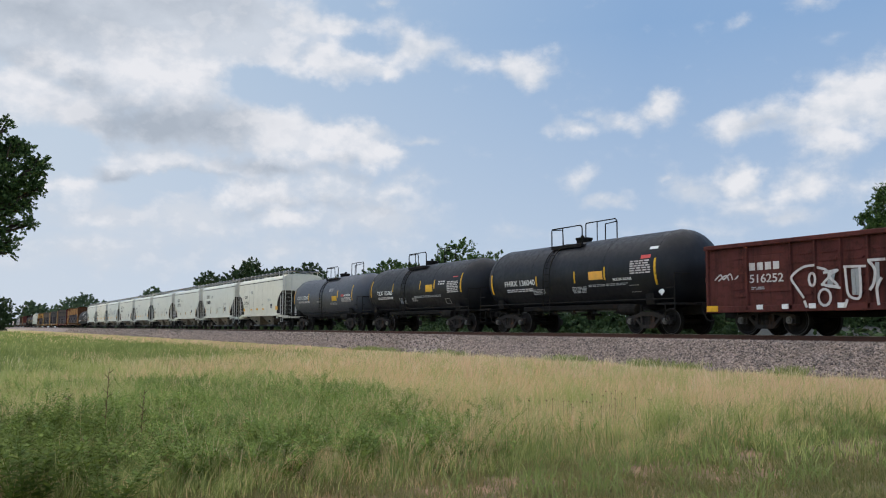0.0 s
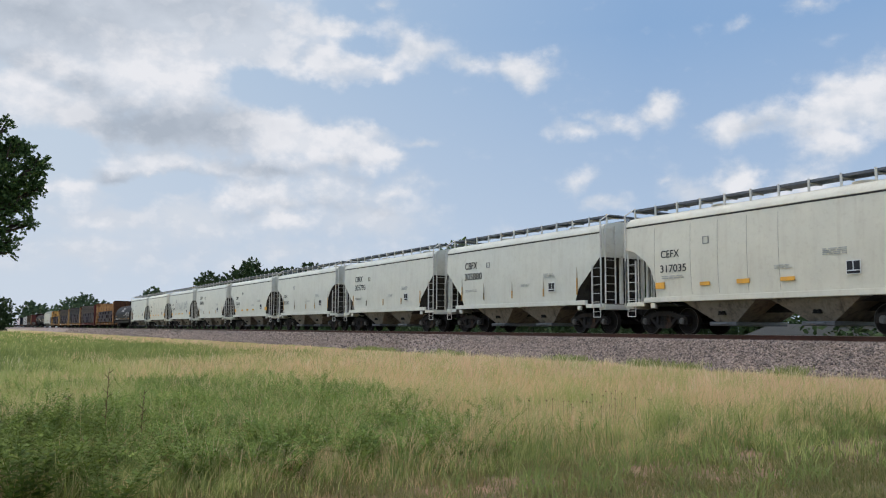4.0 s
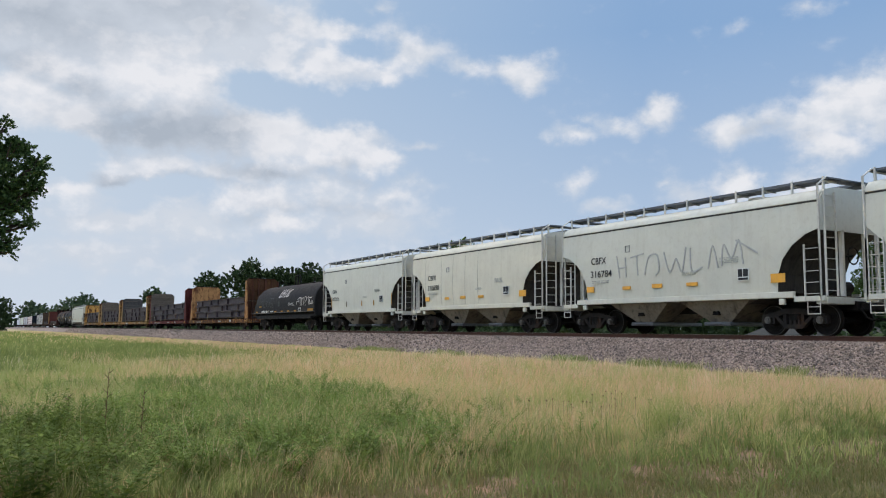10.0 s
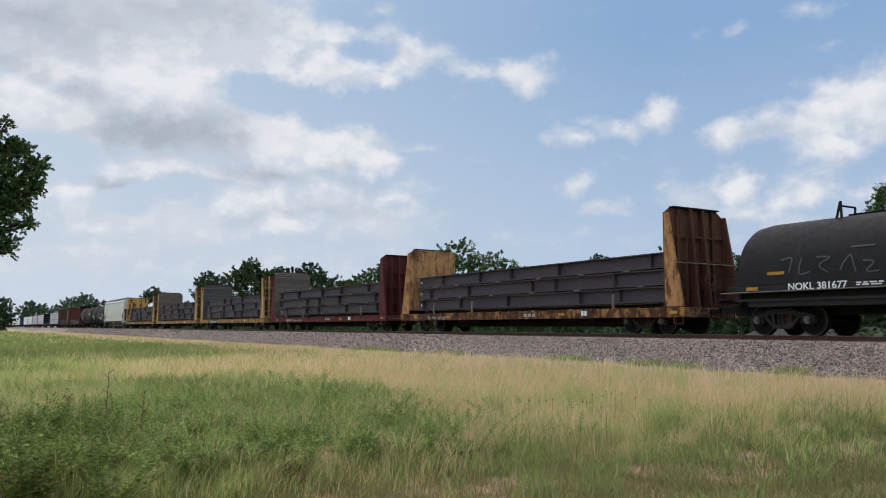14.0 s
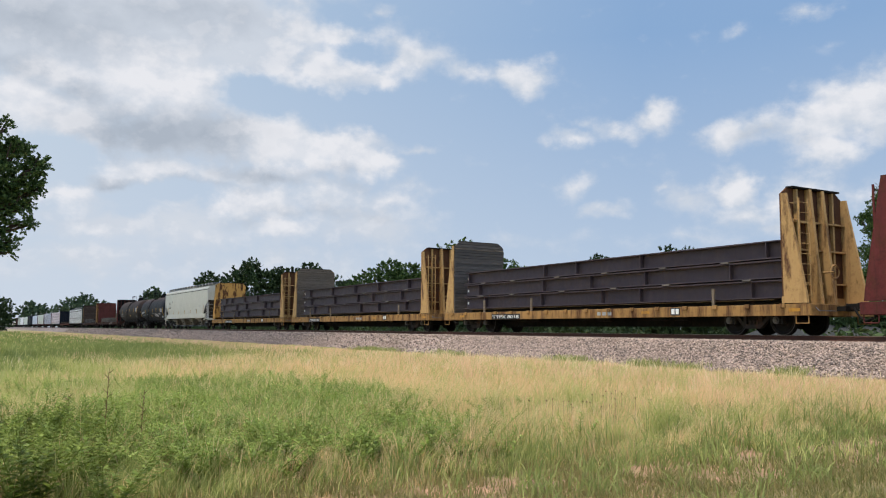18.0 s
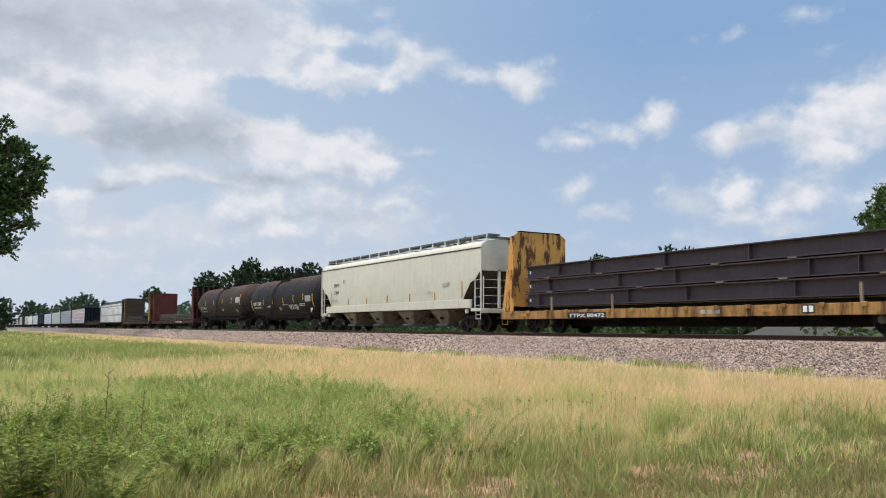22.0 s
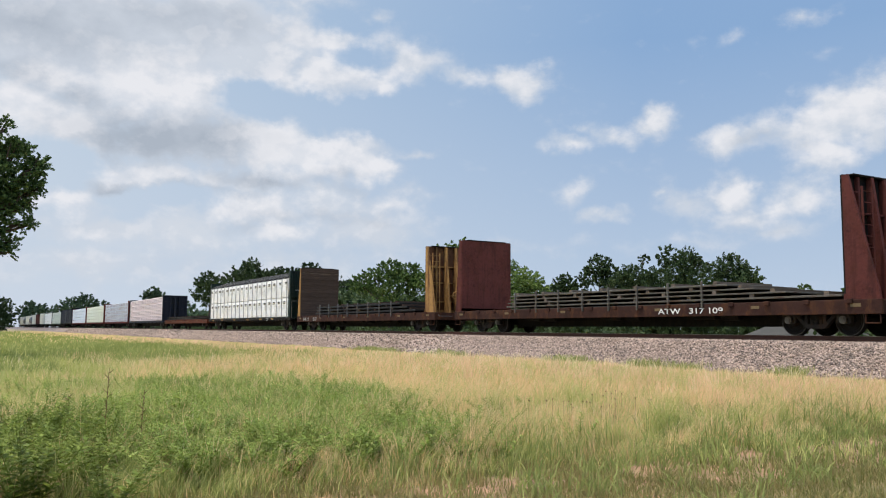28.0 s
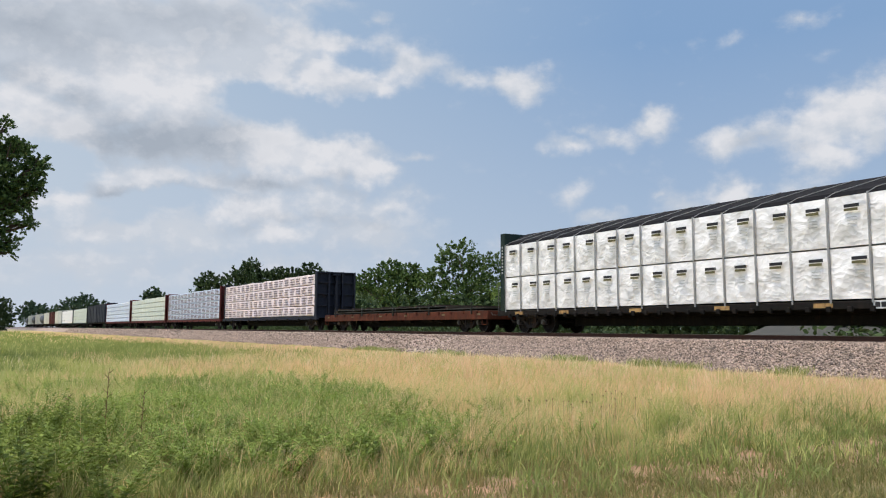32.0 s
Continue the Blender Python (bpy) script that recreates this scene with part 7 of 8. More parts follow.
def field():
    rng = np.random.default_rng(11)
    zones = [(-16.0, -6.2, -0.6, 18.6, 210000, 0.0082), (-32.0, -16.0, -0.8, 18.6, 125000, 0.0155), (-70.0, -32.0, -1.5, 18.6, 75000, 0.033), (-260.0, -70.0, -8.0, 18.8, 36000, 0.12)]
    sets = {"green": [], "dry": [], "pink": [], "deep": []}
    for x0, x1, y0, y1, n, w in zones:
        x = x0 + (x1 - x0) * rng.random(n) ** (0.75 if x0 > -100 else 0.5)
        y = y0 + (y1 - y0) * rng.random(n)
        if x0 > -40:
            # two thirds of the blades gather in tussocks
            k = rng.random(n) < 0.66
            t = rng.integers(0, n // 45, n)
            cx, cy = x[:n // 45][t], y[:n // 45][t]
            x = np.where(k, cx + rng.normal(0, 0.085, n), x)
            y = np.where(k, cy + rng.normal(0, 0.085, n), y)
            up = np.where(k, 0.75 + 0.6 * rng.random(n // 45)[t], 0.75)
        else:
            up = np.ones(n)
        see = (y < -1.62 * x + 1.5) & (y > -0.035 * (-x) - 0.8)
        edge = x < -6.35 - 0.55 * lumps(x * 0 + y * 1.0, y, 1.6, 21) + 0.15 * rng.normal(size=n)
        ok = see & edge
        x, y, up = x[ok], y[ok], up[ok]
        g = greenness(x, y)
        r = rng.random(len(x))
        tall = 0.17 + 0.17 * lumps(x, y, 2.2, 31) + 0.12 * lumps(x, y, 0.7, 32)
        tall = tall * up * np.clip((-6.0 - x) / 1.2, 0.35, 1) * np.interp(y, [12.0, 15.0, 17.0, 18.0], [1.0, 0.75, 0.5, 0.35])
        h = tall * (0.5 + 0.75 * rng.random(len(x)))
        h = np.where(x < -70, h * 0.8, h)
        ww = w * (0.6 + 0.8 * rng.random(len(x)))
        isg = r < g
        # darker blades far off and close by, where tree shade is coloured in
        deep = isg & (((x < -22 - 8 * lumps(x, y, 6.0, 14)) & (y < 13.5) & (rng.random(len(x)) < 0.8)) | ((x > -10.5) & (y < 6.0) & (rng.random(len(x)) < 0.5)))
        sets["deep"].append((x[deep], y[deep], h[deep], ww[deep] * 1.3))
        lite = isg & ~deep
        sets["green"].append((x[lite], y[lite], h[lite] * 1.05, ww[lite] * 1.15))
        pk = (~isg) & (rng.random(len(x)) < np.clip((y - 8) / 7, 0.05, 0.85))
        dr = (~isg) & ~pk
        sets["dry"].append((x[dr], y[dr], h[dr] * 1.2, ww[dr] * 0.75))
        sets["pink"].append((x[pk], y[pk], h[pk], ww[pk] * 0.8))
    for key, mat, label, sd in (("green", GREEN, "tall green meadow grass", 1), ("deep", SHADED_GREEN, "deep green meadow grass with shade in its colour", 4), ("dry", DRY, "tall dry tan grass, waving", 2), ("pink", DRY_PINK, "dry reddish tan grass with seed heads", 3)):
        x, y, h, w = (np.concatenate([s[i] for s in sets[key]]) for i in range(4))
        blades({"deep": "deep_meadow_grass", "green": "meadow_grass", "dry": "dry_grass", "pink": "seeding_grass"}[key], x, y, h, w, mat, label, 0.56 if key != "green" else 0.68, sd, comb=0.42)
    # pale stalks that stand over the dry grass
    n = 8000
    x, y = -7.2 - 26 * rng.random(n) ** 1.4, rng.uniform(1.0, 18.0, n)
    ok = (y < -1.62 * x + 1.5) & (rng.random(n) > greenness(x, y) * 0.8)
    x, y = x[ok], y[ok]
    blades("pale_stalks", x, y, 0.30 + 0.22 * rng.random(len(x)), 0.0025 + 0.0006 * -x, PALE, "pale dry stalks standing over the grass", 0.5, 9, comb=0.4)
    # the mown strip
    n = 110000
    x, y = rng.uniform(-7.4, -3.2, n), rng.uniform(-0.5, 12.5, n)
    bare = np.clip(lumps(x, y, 1.5, 41) * 0.6 + lumps(x, y, 0.35, 43) * 0.4 + 0.9 * np.exp(-((x + 6.0) / 0.5) ** 2 - ((y - 8.4) / 1.6) ** 2) + 0.30 * np.exp(-((x + 6.1) / 0.4) ** 2), 0, 1)
    ok = (rng.random(n) > bare ** 2 * 0.85) & (y < -1.62 * x + 1.5)
    x, y = x[ok], y[ok]
    blades("mown_grass", x, y, 0.04 + 0.085 * rng.random(len(x)) * (0.5 + lumps(x, y, 0.6, 42)), 0.009 * (0.6 + rng.random(len(x))), LAWN, "short mown grass with bare patches", 0.9, 6, (0, 0))
    # taller green clumps where the mower turns
    cx, cy = rng.uniform(-6.6, -5.3, 20), rng.uniform(6.6, 10.5, 20)
    k = np.repeat(np.arange(20), 16)
    x, y = cx[k] + rng.normal(0, 0.09, len(k)), cy[k] + rng.normal(0, 0.09, len(k))
    blades("tall_tufts", x, y, 0.16 + 0.20 * rng.random(len(k)), 0.011 * (0.6 + rng.random(len(k))), GREEN, "tall green grass clumps by the mown strip", 1.0, 17, (0, 0))
    # green clumps at the foot of the ballast
    spots = [(-23.2, 18.5, 0.5, 60), (-19.4, 18.5, 0.35, 50), (-17.7, 18.4, 0.25, 24), (-14.3, 18.7, 0.28, 44), (-31.5, 18.4, 0.8, 40), (-39.0, 18.4, 1.2, 90)]
    for j, (sx, sy, spread, cnt) in enumerate(spots):
        k = np.repeat(np.arange(cnt), 9)
        ox, oy = rng.normal(0, spread, cnt), rng.normal(0, 0.3, cnt)
        x, y = sx + ox[k] + rng.normal(0, 0.06, len(k)), sy + oy[k] + rng.normal(0, 0.06, len(k))
        blades("green_clumps", x, y, 0.14 + 0.22 * rng.random(len(k)), 0.022 * (0.6 + rng.random(len(k))), BANK_WEED, "green weeds growing at the foot of the ballast", 0.9, 30 + j, (0, 0), z_off=0.03)
    # the same strip goes on round the place where one stands
    n = 22000
    x, y = rng.uniform(-7.4, 14.0, n), rng.uniform(-14.0, 16.0, n)
    ok = (x > -3.2) | (y < -0.5) | (y > 12.5)
    x, y = x[ok], y[ok]
    blades("lawn_grass", x, y, 0.04 + 0.08 * rng.random(len(x)), 0.016 * (0.6 + rng.random(len(x))), LAWN, "short mown grass of the verge", 0.9, 16, (0, 0))
    # coarse tufts along the mowing edge
    cx, cy = np.minimum(rng.uniform(-6.9, -4.2, 110), -4.4 - 0.1 * rng.random(110)), rng.uniform(3.0, 12.5, 110)
    cx, cy = np.concatenate([cx, rng.uniform(-8.6, -6.2, 130)]), np.concatenate([cy, rng.uniform(4.0, 12.0, 130)])
    k = np.repeat(np.arange(240), 18)
    x, y = cx[k] + rng.normal(0, 0.08, len(k)), cy[k] + rng.normal(0, 0.08, len(k))
    blades("coarse_tufts", x, y, (0.10 + 0.17 * rng.random(len(k))) * np.interp(x, [-7.2, -6.4], [1.8, 1.0]), 0.013 * (0.6 + rng.random(len(k))), TUFT, "coarse green grass tufts", 1.1, 7, (0, 0))


def weed_mesh(x, y, z, height, spread, rng, leaf, stems):
    """Leafy stems: narrow leaves in rising spirals."""
    v, f, sv, sf = [], [], [], []
    for s in range(stems):
        a0, le = rng.uniform(0, 6.28), rng.uniform(0.05, 0.45) * spread
        hh = height * rng.uniform(0.7, 1.0)
        tip = Vector((math.cos(a0) * le, math.sin(a0) * le, hh))
        n = int(12 + 10 * hh)
        m = Mesh().cyl((x, y, z - 0.02), (x + tip.x, y + tip.y, z + tip.z), 0.0045, 4, 0.002)
        o = len(sv)
        sv += m.v
        sf += [[i + o for i in q] for q in m.f]
        for i in range(n * 3):
            q = 0.12 + 0.88 * i / (n * 3)
            p = Vector((x, y, z)) + Vector((tip.x * q, tip.y * q, tip.z * q))
            a = i * 2.4 + a0
            L = leaf * rng.uniform(0.6, 1.1) * (1.15 - 0.55 * q)
            d = Vector((math.cos(a), math.sin(a), rng.uniform(0.05, 0.6))).normalized()
            side = d.cross(Vector((0, 0, 1))).normalized() * L * 0.21
            o = len(v)
            v += [tuple(p), tuple(p + d * L * 0.5 + side), tuple(p + d * L + Vector((0, 0, -0.1 * L))), tuple(p + d * L * 0.5 - side)]
            f.append((o, o + 1, o + 2, o + 3))
    return v, f, sv, sf


def weeds():
    rng = random.Random(8)
    sets = {"weed_patch": [[], []], "dark_weed_patch": [[], []]}
    stv, stf = [], []
    for i in range(4200):
        x = rng.uniform(-18.5, -7.2)
        y = rng.uniform(-0.3, 7.4)
        mid = 0.16 * -x + 1.6
        k = math.exp(-((y - mid) / (0.11 * -x + 0.9)) ** 2) * (1.0 if x > -12.5 else 0.55 if x > -14.5 else 0.3)
        if x > -9.4:
            k *= 0.62
        near = x > -10.5 and y < 1.3 * (-x / 8.6)
        if near:
            k = 0.8
        if rng.random() > k or rng.random() > 0.35 + 0.9 * float(lumps(np.array([x]), np.array([y]), 2.5, 61)[0]):
            continue
        z = float(ground_height(np.array(x), np.array(y)))
        v, f, sv, sf = weed_mesh(x, y, z, rng.uniform(0.28, 0.50) + (0.10 if near else 0.0), 1.1, rng, rng.uniform(0.07, 0.12), rng.randint(3, 5))
        dst = sets["dark_weed_patch" if near or rng.random() < 0.34 else "weed_patch"]
        o = len(dst[0])
        dst[0] += v
        dst[1] += [[q + o for q in face] for face in f]
        o = len(stv)
        stv += sv
        stf += [[q + o for q in face] for face in sf]
    tagged(bulk("weed_patch", *sets["weed_patch"], WEED_LIGHT), "bushy light green weeds among the grass", "weeds", kind="stuff")
    tagged(bulk("dark_weed_patch", *sets["dark_weed_patch"], WEED), "bushy dark green weeds among the grass", "weeds", kind="stuff")
    m = Mesh()
    m.v, m.f = stv, stf
    tagged(part("weed_stems", m, WEED, None), "thin green weed stems", "weeds", kind="stuff")
    # single tall plants that stand out
    for x, y, h, st, leaf in [(-6.75, 0.45, 0.80, 9, 0.13), (-7.1, 0.05, 0.62, 9, 0.13), (-6.55, 0.95, 0.55, 8, 0.12), (-9.8, 0.75, 0.86, 4, 0.12), (-9.4, 1.05, 0.66, 4, 0.11), (-7.3, 4.5, 0.50, 3, 0.10), (-9.3, 4.6, 0.58, 3, 0.11), (-9.0, 2.2, 0.5, 4, 0.10), (-11.4, 2.6, 0.5, 4, 0.11)]:
        z = float(ground_height(np.array(x), np.array(y)))
        t = thing("tall_weed", "tall leafy green weed standing over the grass", "weed", "tall weeds in the field")
        for _ in range(st):
            v, f, sv, sf = weed_mesh(0, 0, 0, h, 1.35, rng, leaf, 1)
            me = Mesh()
            me.v, me.f = sv, sf
            stem = part("stem", me, WEED, t)
            me = Mesh()
            me.v, me.f = v, f
            part("leaves", me, WEED, stem)
        t.location = (x, y, z - 0.01)
    for x, y, h in [(-9.2, 1.3, 0.93), (-9.0, 1.62, 0.72), (-9.9, 1.0, 0.62)]:
        z = float(ground_height(np.array(x), np.array(y)))
        t = thing("dead_stalk", "thin dry brown stalk with side twigs", "plant", "dry stalks in the field")
        m = Mesh().cyl((0, 0, -0.02), (0.04, 0.02, h), 0.005, 5, 0.003)
        for i in range(12):
            q = 0.35 + 0.65 * i / 12
            a = i * 2.4
            m.cyl((0.04 * q, 0.02 * q, h * q), (0.04 * q + 0.05 * math.cos(a), 0.02 * q + 0.05 * math.sin(a), h * q + 0.045), 0.005, 4, 0.002)
        part("stem", m, STALK, t)
        t.location = (x, y, z)
    # a few dark seed heads over the tan grass
    m = Mesh()
    for _ in range(22):
        x, y = rng.uniform(-9.0, -8.0), rng.uniform(6.2, 8.0)
        z = float(ground_height(np.array(x), np.array(y)))
        h = rng.uniform(0.34, 0.50)
        m.cyl((x, y, z), (x, y, z + h), 0.002, 4)
        m.cyl((x, y, z + h), (x, y, z + h + 0.014), 0.009, 6)
    tagged(part("seed_stalks", m, STALK, None), "dark round seed heads on thin stalks", "plant", kind="stuff")


field()
weeds()

# ---------------------------------------------------------------- trees
BARK = wood_mat("tree_bark", (0.11, 0.085, 0.065))
LEAF_DARK = foliage("dark_oak_leaves", (0.023, 0.041, 0.017), (0.060, 0.090, 0.034), 0.6, 0.2, 0.8)
SCRUB = foliage("dark_scrub_leaves", (0.014, 0.028, 0.010), (0.042, 0.066, 0.022), 0.7, 0.1, 0.8)
LEAF_NEAR = foliage("oak_leaves", (0.034, 0.066, 0.022), (0.105, 0.155, 0.048), 0.5, 0.3, 0.8)
LEAF_MID = foliage("green_leaves", (0.038, 0.074, 0.020), (0.105, 0.155, 0.045), 0.5, 0.25, 0.8)
LEAF_LIGHT = foliage("light_green_leaves", (0.07, 0.12, 0.028), (0.18, 0.24, 0.06), 0.5, 0.3, 0.8)
# Distance haze is mixed into this leaf colour, paler and greyer.
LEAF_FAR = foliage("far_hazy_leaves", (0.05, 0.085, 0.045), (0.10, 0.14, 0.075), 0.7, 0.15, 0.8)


def bearing(x):
    """Unit vector over the ground towards a bearing given in view units."""
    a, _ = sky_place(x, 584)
    return Vector((-math.cos(YAW) * math.cos(a) + math.sin(YAW) * math.sin(a), math.sin(YAW) * math.cos(a) + math.cos(YAW) * math.sin(a), 0))


def tree(x, r, tops, leaf_mat, leaf, count, seed, label, name="tree", trunk=True, trunk_r=0.28, low=0.18, fine=1.0):
    """A tree at bearing x and distance r. tops: lobes of the crown as (bearing offset, height of centre, radius) in metres."""
    rng = random.Random(seed)
    nrng = np.random.default_rng(seed)
    t = thing(name, label, "tree" if name == "tree" else "bush")
    d = bearing(x)
    base = Vector((d.x * r, d.y * r, 0))
    base.z = float(ground_height(np.array(base.x), np.array(base.y)))
    side = Vector((-d.y, d.x, 0)) * -1.0
    height = max(z + q for _, z, q in tops)
    if trunk:
        m = Mesh()
        fork = height * (low + 0.22)
        lean = Vector((rng.uniform(-0.3, 0.3), rng.uniform(-0.3, 0.3), fork))
        m.cyl((0, 0, -0.1), tuple(lean * 0.5), trunk_r, 9, trunk_r * 0.78, False)
        m.cyl(tuple(lean * 0.5), tuple(lean), trunk_r * 0.78, 9, trunk_r * 0.6, False)
        part("trunk", m, BARK, t)
        l = Mesh()
        for o, z, q in tops:
            tip = side * o + Vector((0, 0, z)) + Vector((rng.uniform(-.2, .2) * q, rng.uniform(-.2, .2) * q, 0))
            mid = lean.lerp(tip, 0.5) + Vector((0, 0, -0.06 * z))
            l.cyl(tuple(lean), tuple(mid), trunk_r * 0.4, 6, trunk_r * 0.25, False).cyl(tuple(mid), tuple(tip), trunk_r * 0.25, 6, 0.03, False)
            for _ in range(4):
                e = tip + Vector((rng.gauss(0, .45) * q, rng.gauss(0, .45) * q, rng.gauss(0.1, .4) * q))
                l.cyl(tuple(mid.lerp(tip, rng.uniform(0.3, 0.9))), tuple(e), trunk_r * 0.12, 5, 0.015, False)
        part("limb", l, BARK, t)
    # leafy sprays that point outwards on each lobe
    total = sum(q * q for _, _, q in tops)
    P, D = [], []
    for o, z, q in tops:
        nl = int(count * q * q / total)
        per = 24
        ns = max(12, nl // per)
        org = nrng.normal(size=(ns, 3))
        org /= np.linalg.norm(org, axis=1)[:, None]
        out = org.copy()
        org *= (q * (0.15 + (0.62 if r < 100 else 0.74) * nrng.random(ns) ** 0.6))[:, None]
        org[:, 2] *= 0.8
        out += nrng.normal(0, 0.45, (ns, 3)) + np.array([0, 0, 0.30])
        out /= np.linalg.norm(out, axis=1)[:, None]
        long = np.clip(q * (0.42 if r < 100 else 0.24), 0.3, 0.8 if fine > 1 else 9.0) * (0.6 + 0.8 * nrng.random(ns))
        k = np.repeat(np.arange(ns), per)
        u = nrng.random(len(k)) ** 0.8
        p = org[k] + out[k] * (long[k] * u)[:, None]
        p += nrng.normal(size=(len(k), 3)) * (long[k] * (0.14 if fine > 1 else 0.24) * (1.1 - 0.75 * u))[:, None]
        p[:, 2] -= long[k] * 0.12 * u * u
        c = side * o + Vector((0, 0, z))
        P.append(p + np.array(c))
        D.append(out[k])
    P, D = np.concatenate(P), np.concatenate(D)
    n = len(P)
    a = nrng.normal(0, 0.6, size=(n, 3)) + 0.9 * D
    a /= np.linalg.norm(a, axis=1)[:, None]
    b = np.cross(a, nrng.normal(size=(n, 3)))
    b /= np.linalg.norm(b, axis=1)[:, None]
    s = leaf * (0.55 + 0.8 * nrng.random(n))[:, None]
    v = np.stack([P - a * s, P + b * s * 0.62, P + a * s, P - b * s * 0.62], 1).reshape(-1, 3)
    f = (np.arange(n) * 4)[:, None] + np.arange(4)[None]
    crown = bulk("crown", v, f, leaf_mat)
    crown.parent = t
    t.location = base
    return t


def far(x, r, lobes, mat, leaf, count, seed, label, **kw):
    """A tree whose lobes are given in view units: x, y, half width."""
    if kw.get("name") != "bush" and r > 50:
        leaf, count = leaf * 0.66, int(count * 1.7)
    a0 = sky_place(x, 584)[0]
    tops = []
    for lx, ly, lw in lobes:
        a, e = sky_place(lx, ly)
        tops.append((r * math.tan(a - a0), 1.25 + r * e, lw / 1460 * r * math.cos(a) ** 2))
    return tree(x, r, tops, mat, leaf, count, seed, label, **kw)


def trees():
    oak = "broad oak with dark green foliage beyond the track"
    # the near tree whose boughs hang into view
    r = 36.0
    far(-150, r, [(-190, 300, 130), (-95, 255, 80), (-30, 290, 56), (8, 262, 34), (36, 268, 30), (56, 300, 28), (70, 288, 17), (-4, 318, 46), (40, 335, 32), (62, 330, 20), (-10, 365, 46), (24, 362, 26), (48, 362, 15), (40, 396, 14), (60, 396, 8), (-6, 402, 32),
                   (4, 432, 20), (22, 430, 12), (14, 450, 10), (-30, 440, 40), (-150, 180, 100), (-30, 225, 34), (4, 222, 15), (-150, 420, 80)],
        LEAF_NEAR, 0.052, 110000, 51, "leafy oak with dark green boughs hanging over the field", trunk_r=0.4, fine=3.0)
    # woods behind the track, nearer the right
    far(830, 120, [(812, 452, 38), (790, 470, 30), (840, 480, 40), (878, 462, 26), (905, 490, 34), (770, 500, 34), (850, 520, 50), (800, 530, 50)], LEAF_MID, 0.25, 12480, 52, oak)
    far(690, 125, [(690, 480, 26), (660, 492, 24), (725, 488, 28), (745, 500, 26), (700, 515, 44), (640, 505, 24)], LEAF_MID, 0.25, 10080, 53, oak)
    far(940, 105, [(930, 500, 34), (948, 520, 30), (900, 530, 40), (960, 535, 24)], LEAF_LIGHT, 0.22, 7200, 54, "light green leafy tree beyond the track")
    far(1000, 130, [(1000, 505, 26), (1025, 512, 22), (985, 525, 30)], LEAF_DARK, 0.25, 5280, 55, oak)
    far(1060, 130, [(1060, 470, 26), (1045, 490, 24), (1080, 486, 24), (1090, 505, 34)], LEAF_DARK, 0.24, 6240, 56, "thin-crowned dark oak beyond the track", low=0.3)
    far(1130, 125, [(1140, 455, 12), (1125, 490, 34), (1160, 500, 36), (1110, 505, 36), (1150, 525, 44)], LEAF_DARK, 0.25, 8640, 57, oak)
    far(1200, 135, [(1180, 452, 24), (1215, 458, 30), (1240, 470, 22), (1200, 485, 42), (1225, 505, 40)], LEAF_DARK, 0.25, 8640, 58, "dark oak with gaps in its crown beyond the track", low=0.3)
    far(1300, 120, [(1295, 472, 34), (1270, 490, 34), (1325, 490, 30), (1300, 515, 50), (1345, 510, 22)], LEAF_DARK, 0.24, 9600, 59, oak)
    far(1425, 150, [(1425, 508, 13), (1410, 520, 16), (1445, 522, 16)], LEAF_MID, 0.24, 2160, 60, "small tree far beyond the track")
    far(1590, 62, [(1568, 350, 26), (1555, 385, 30), (1545, 400, 22), (1590, 400, 60), (1570, 440, 44), (1560, 470, 40), (1600, 340, 50), (1540, 478, 18), (1600, 490, 70), (1520, 488, 18), (1562, 338, 17), (1530, 386, 19), (1546, 362, 18), (1532, 442, 20)], LEAF_MID, 0.10, 24000, 61, "tall airy tree beyond the track", low=0.25)
    far(1530, 70, [(1530, 510, 30), (1505, 520, 22), (1560, 520, 30), (1480, 545, 20), (1540, 545, 40), (1510, 585, 36), (1550, 590, 36)], LEAF_MID, 0.16, 7200, 62, "round green bush beyond the track", name="bush", trunk=False)
    # the row of big dark crowns further left
    far(445, 210, [(445, 478, 24), (430, 490, 26), (470, 498, 24), (410, 500, 24), (450, 515, 44)], LEAF_DARK, 0.39, 8640, 63, "tall dark pine-topped tree far beyond the track")
    far(370, 215, [(370, 497, 18), (355, 503, 14), (388, 504, 18), (372, 520, 34)], LEAF_DARK, 0.39, 4800, 64, oak)
    far(495, 210, [(490, 488, 18), (515, 486, 14), (505, 505, 30), (530, 500, 20)], LEAF_DARK, 0.39, 5760, 65, oak)
    far(550, 205, [(548, 482, 22), (565, 492, 18), (535, 498, 22), (560, 515, 36)], LEAF_DARK, 0.39, 5760, 66, oak)
    far(610, 190, [(600, 510, 26), (630, 515, 26), (615, 530, 40)], LEAF_DARK, 0.36, 5280, 67, oak)
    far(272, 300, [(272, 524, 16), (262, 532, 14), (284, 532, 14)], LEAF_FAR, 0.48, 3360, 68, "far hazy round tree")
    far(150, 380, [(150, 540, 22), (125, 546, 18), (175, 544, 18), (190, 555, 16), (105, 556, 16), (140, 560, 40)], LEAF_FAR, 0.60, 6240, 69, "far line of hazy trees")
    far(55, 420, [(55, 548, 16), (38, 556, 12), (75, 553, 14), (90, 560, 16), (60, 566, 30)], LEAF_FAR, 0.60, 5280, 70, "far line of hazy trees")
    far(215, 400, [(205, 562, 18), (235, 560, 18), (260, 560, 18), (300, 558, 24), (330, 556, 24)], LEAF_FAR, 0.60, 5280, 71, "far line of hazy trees")
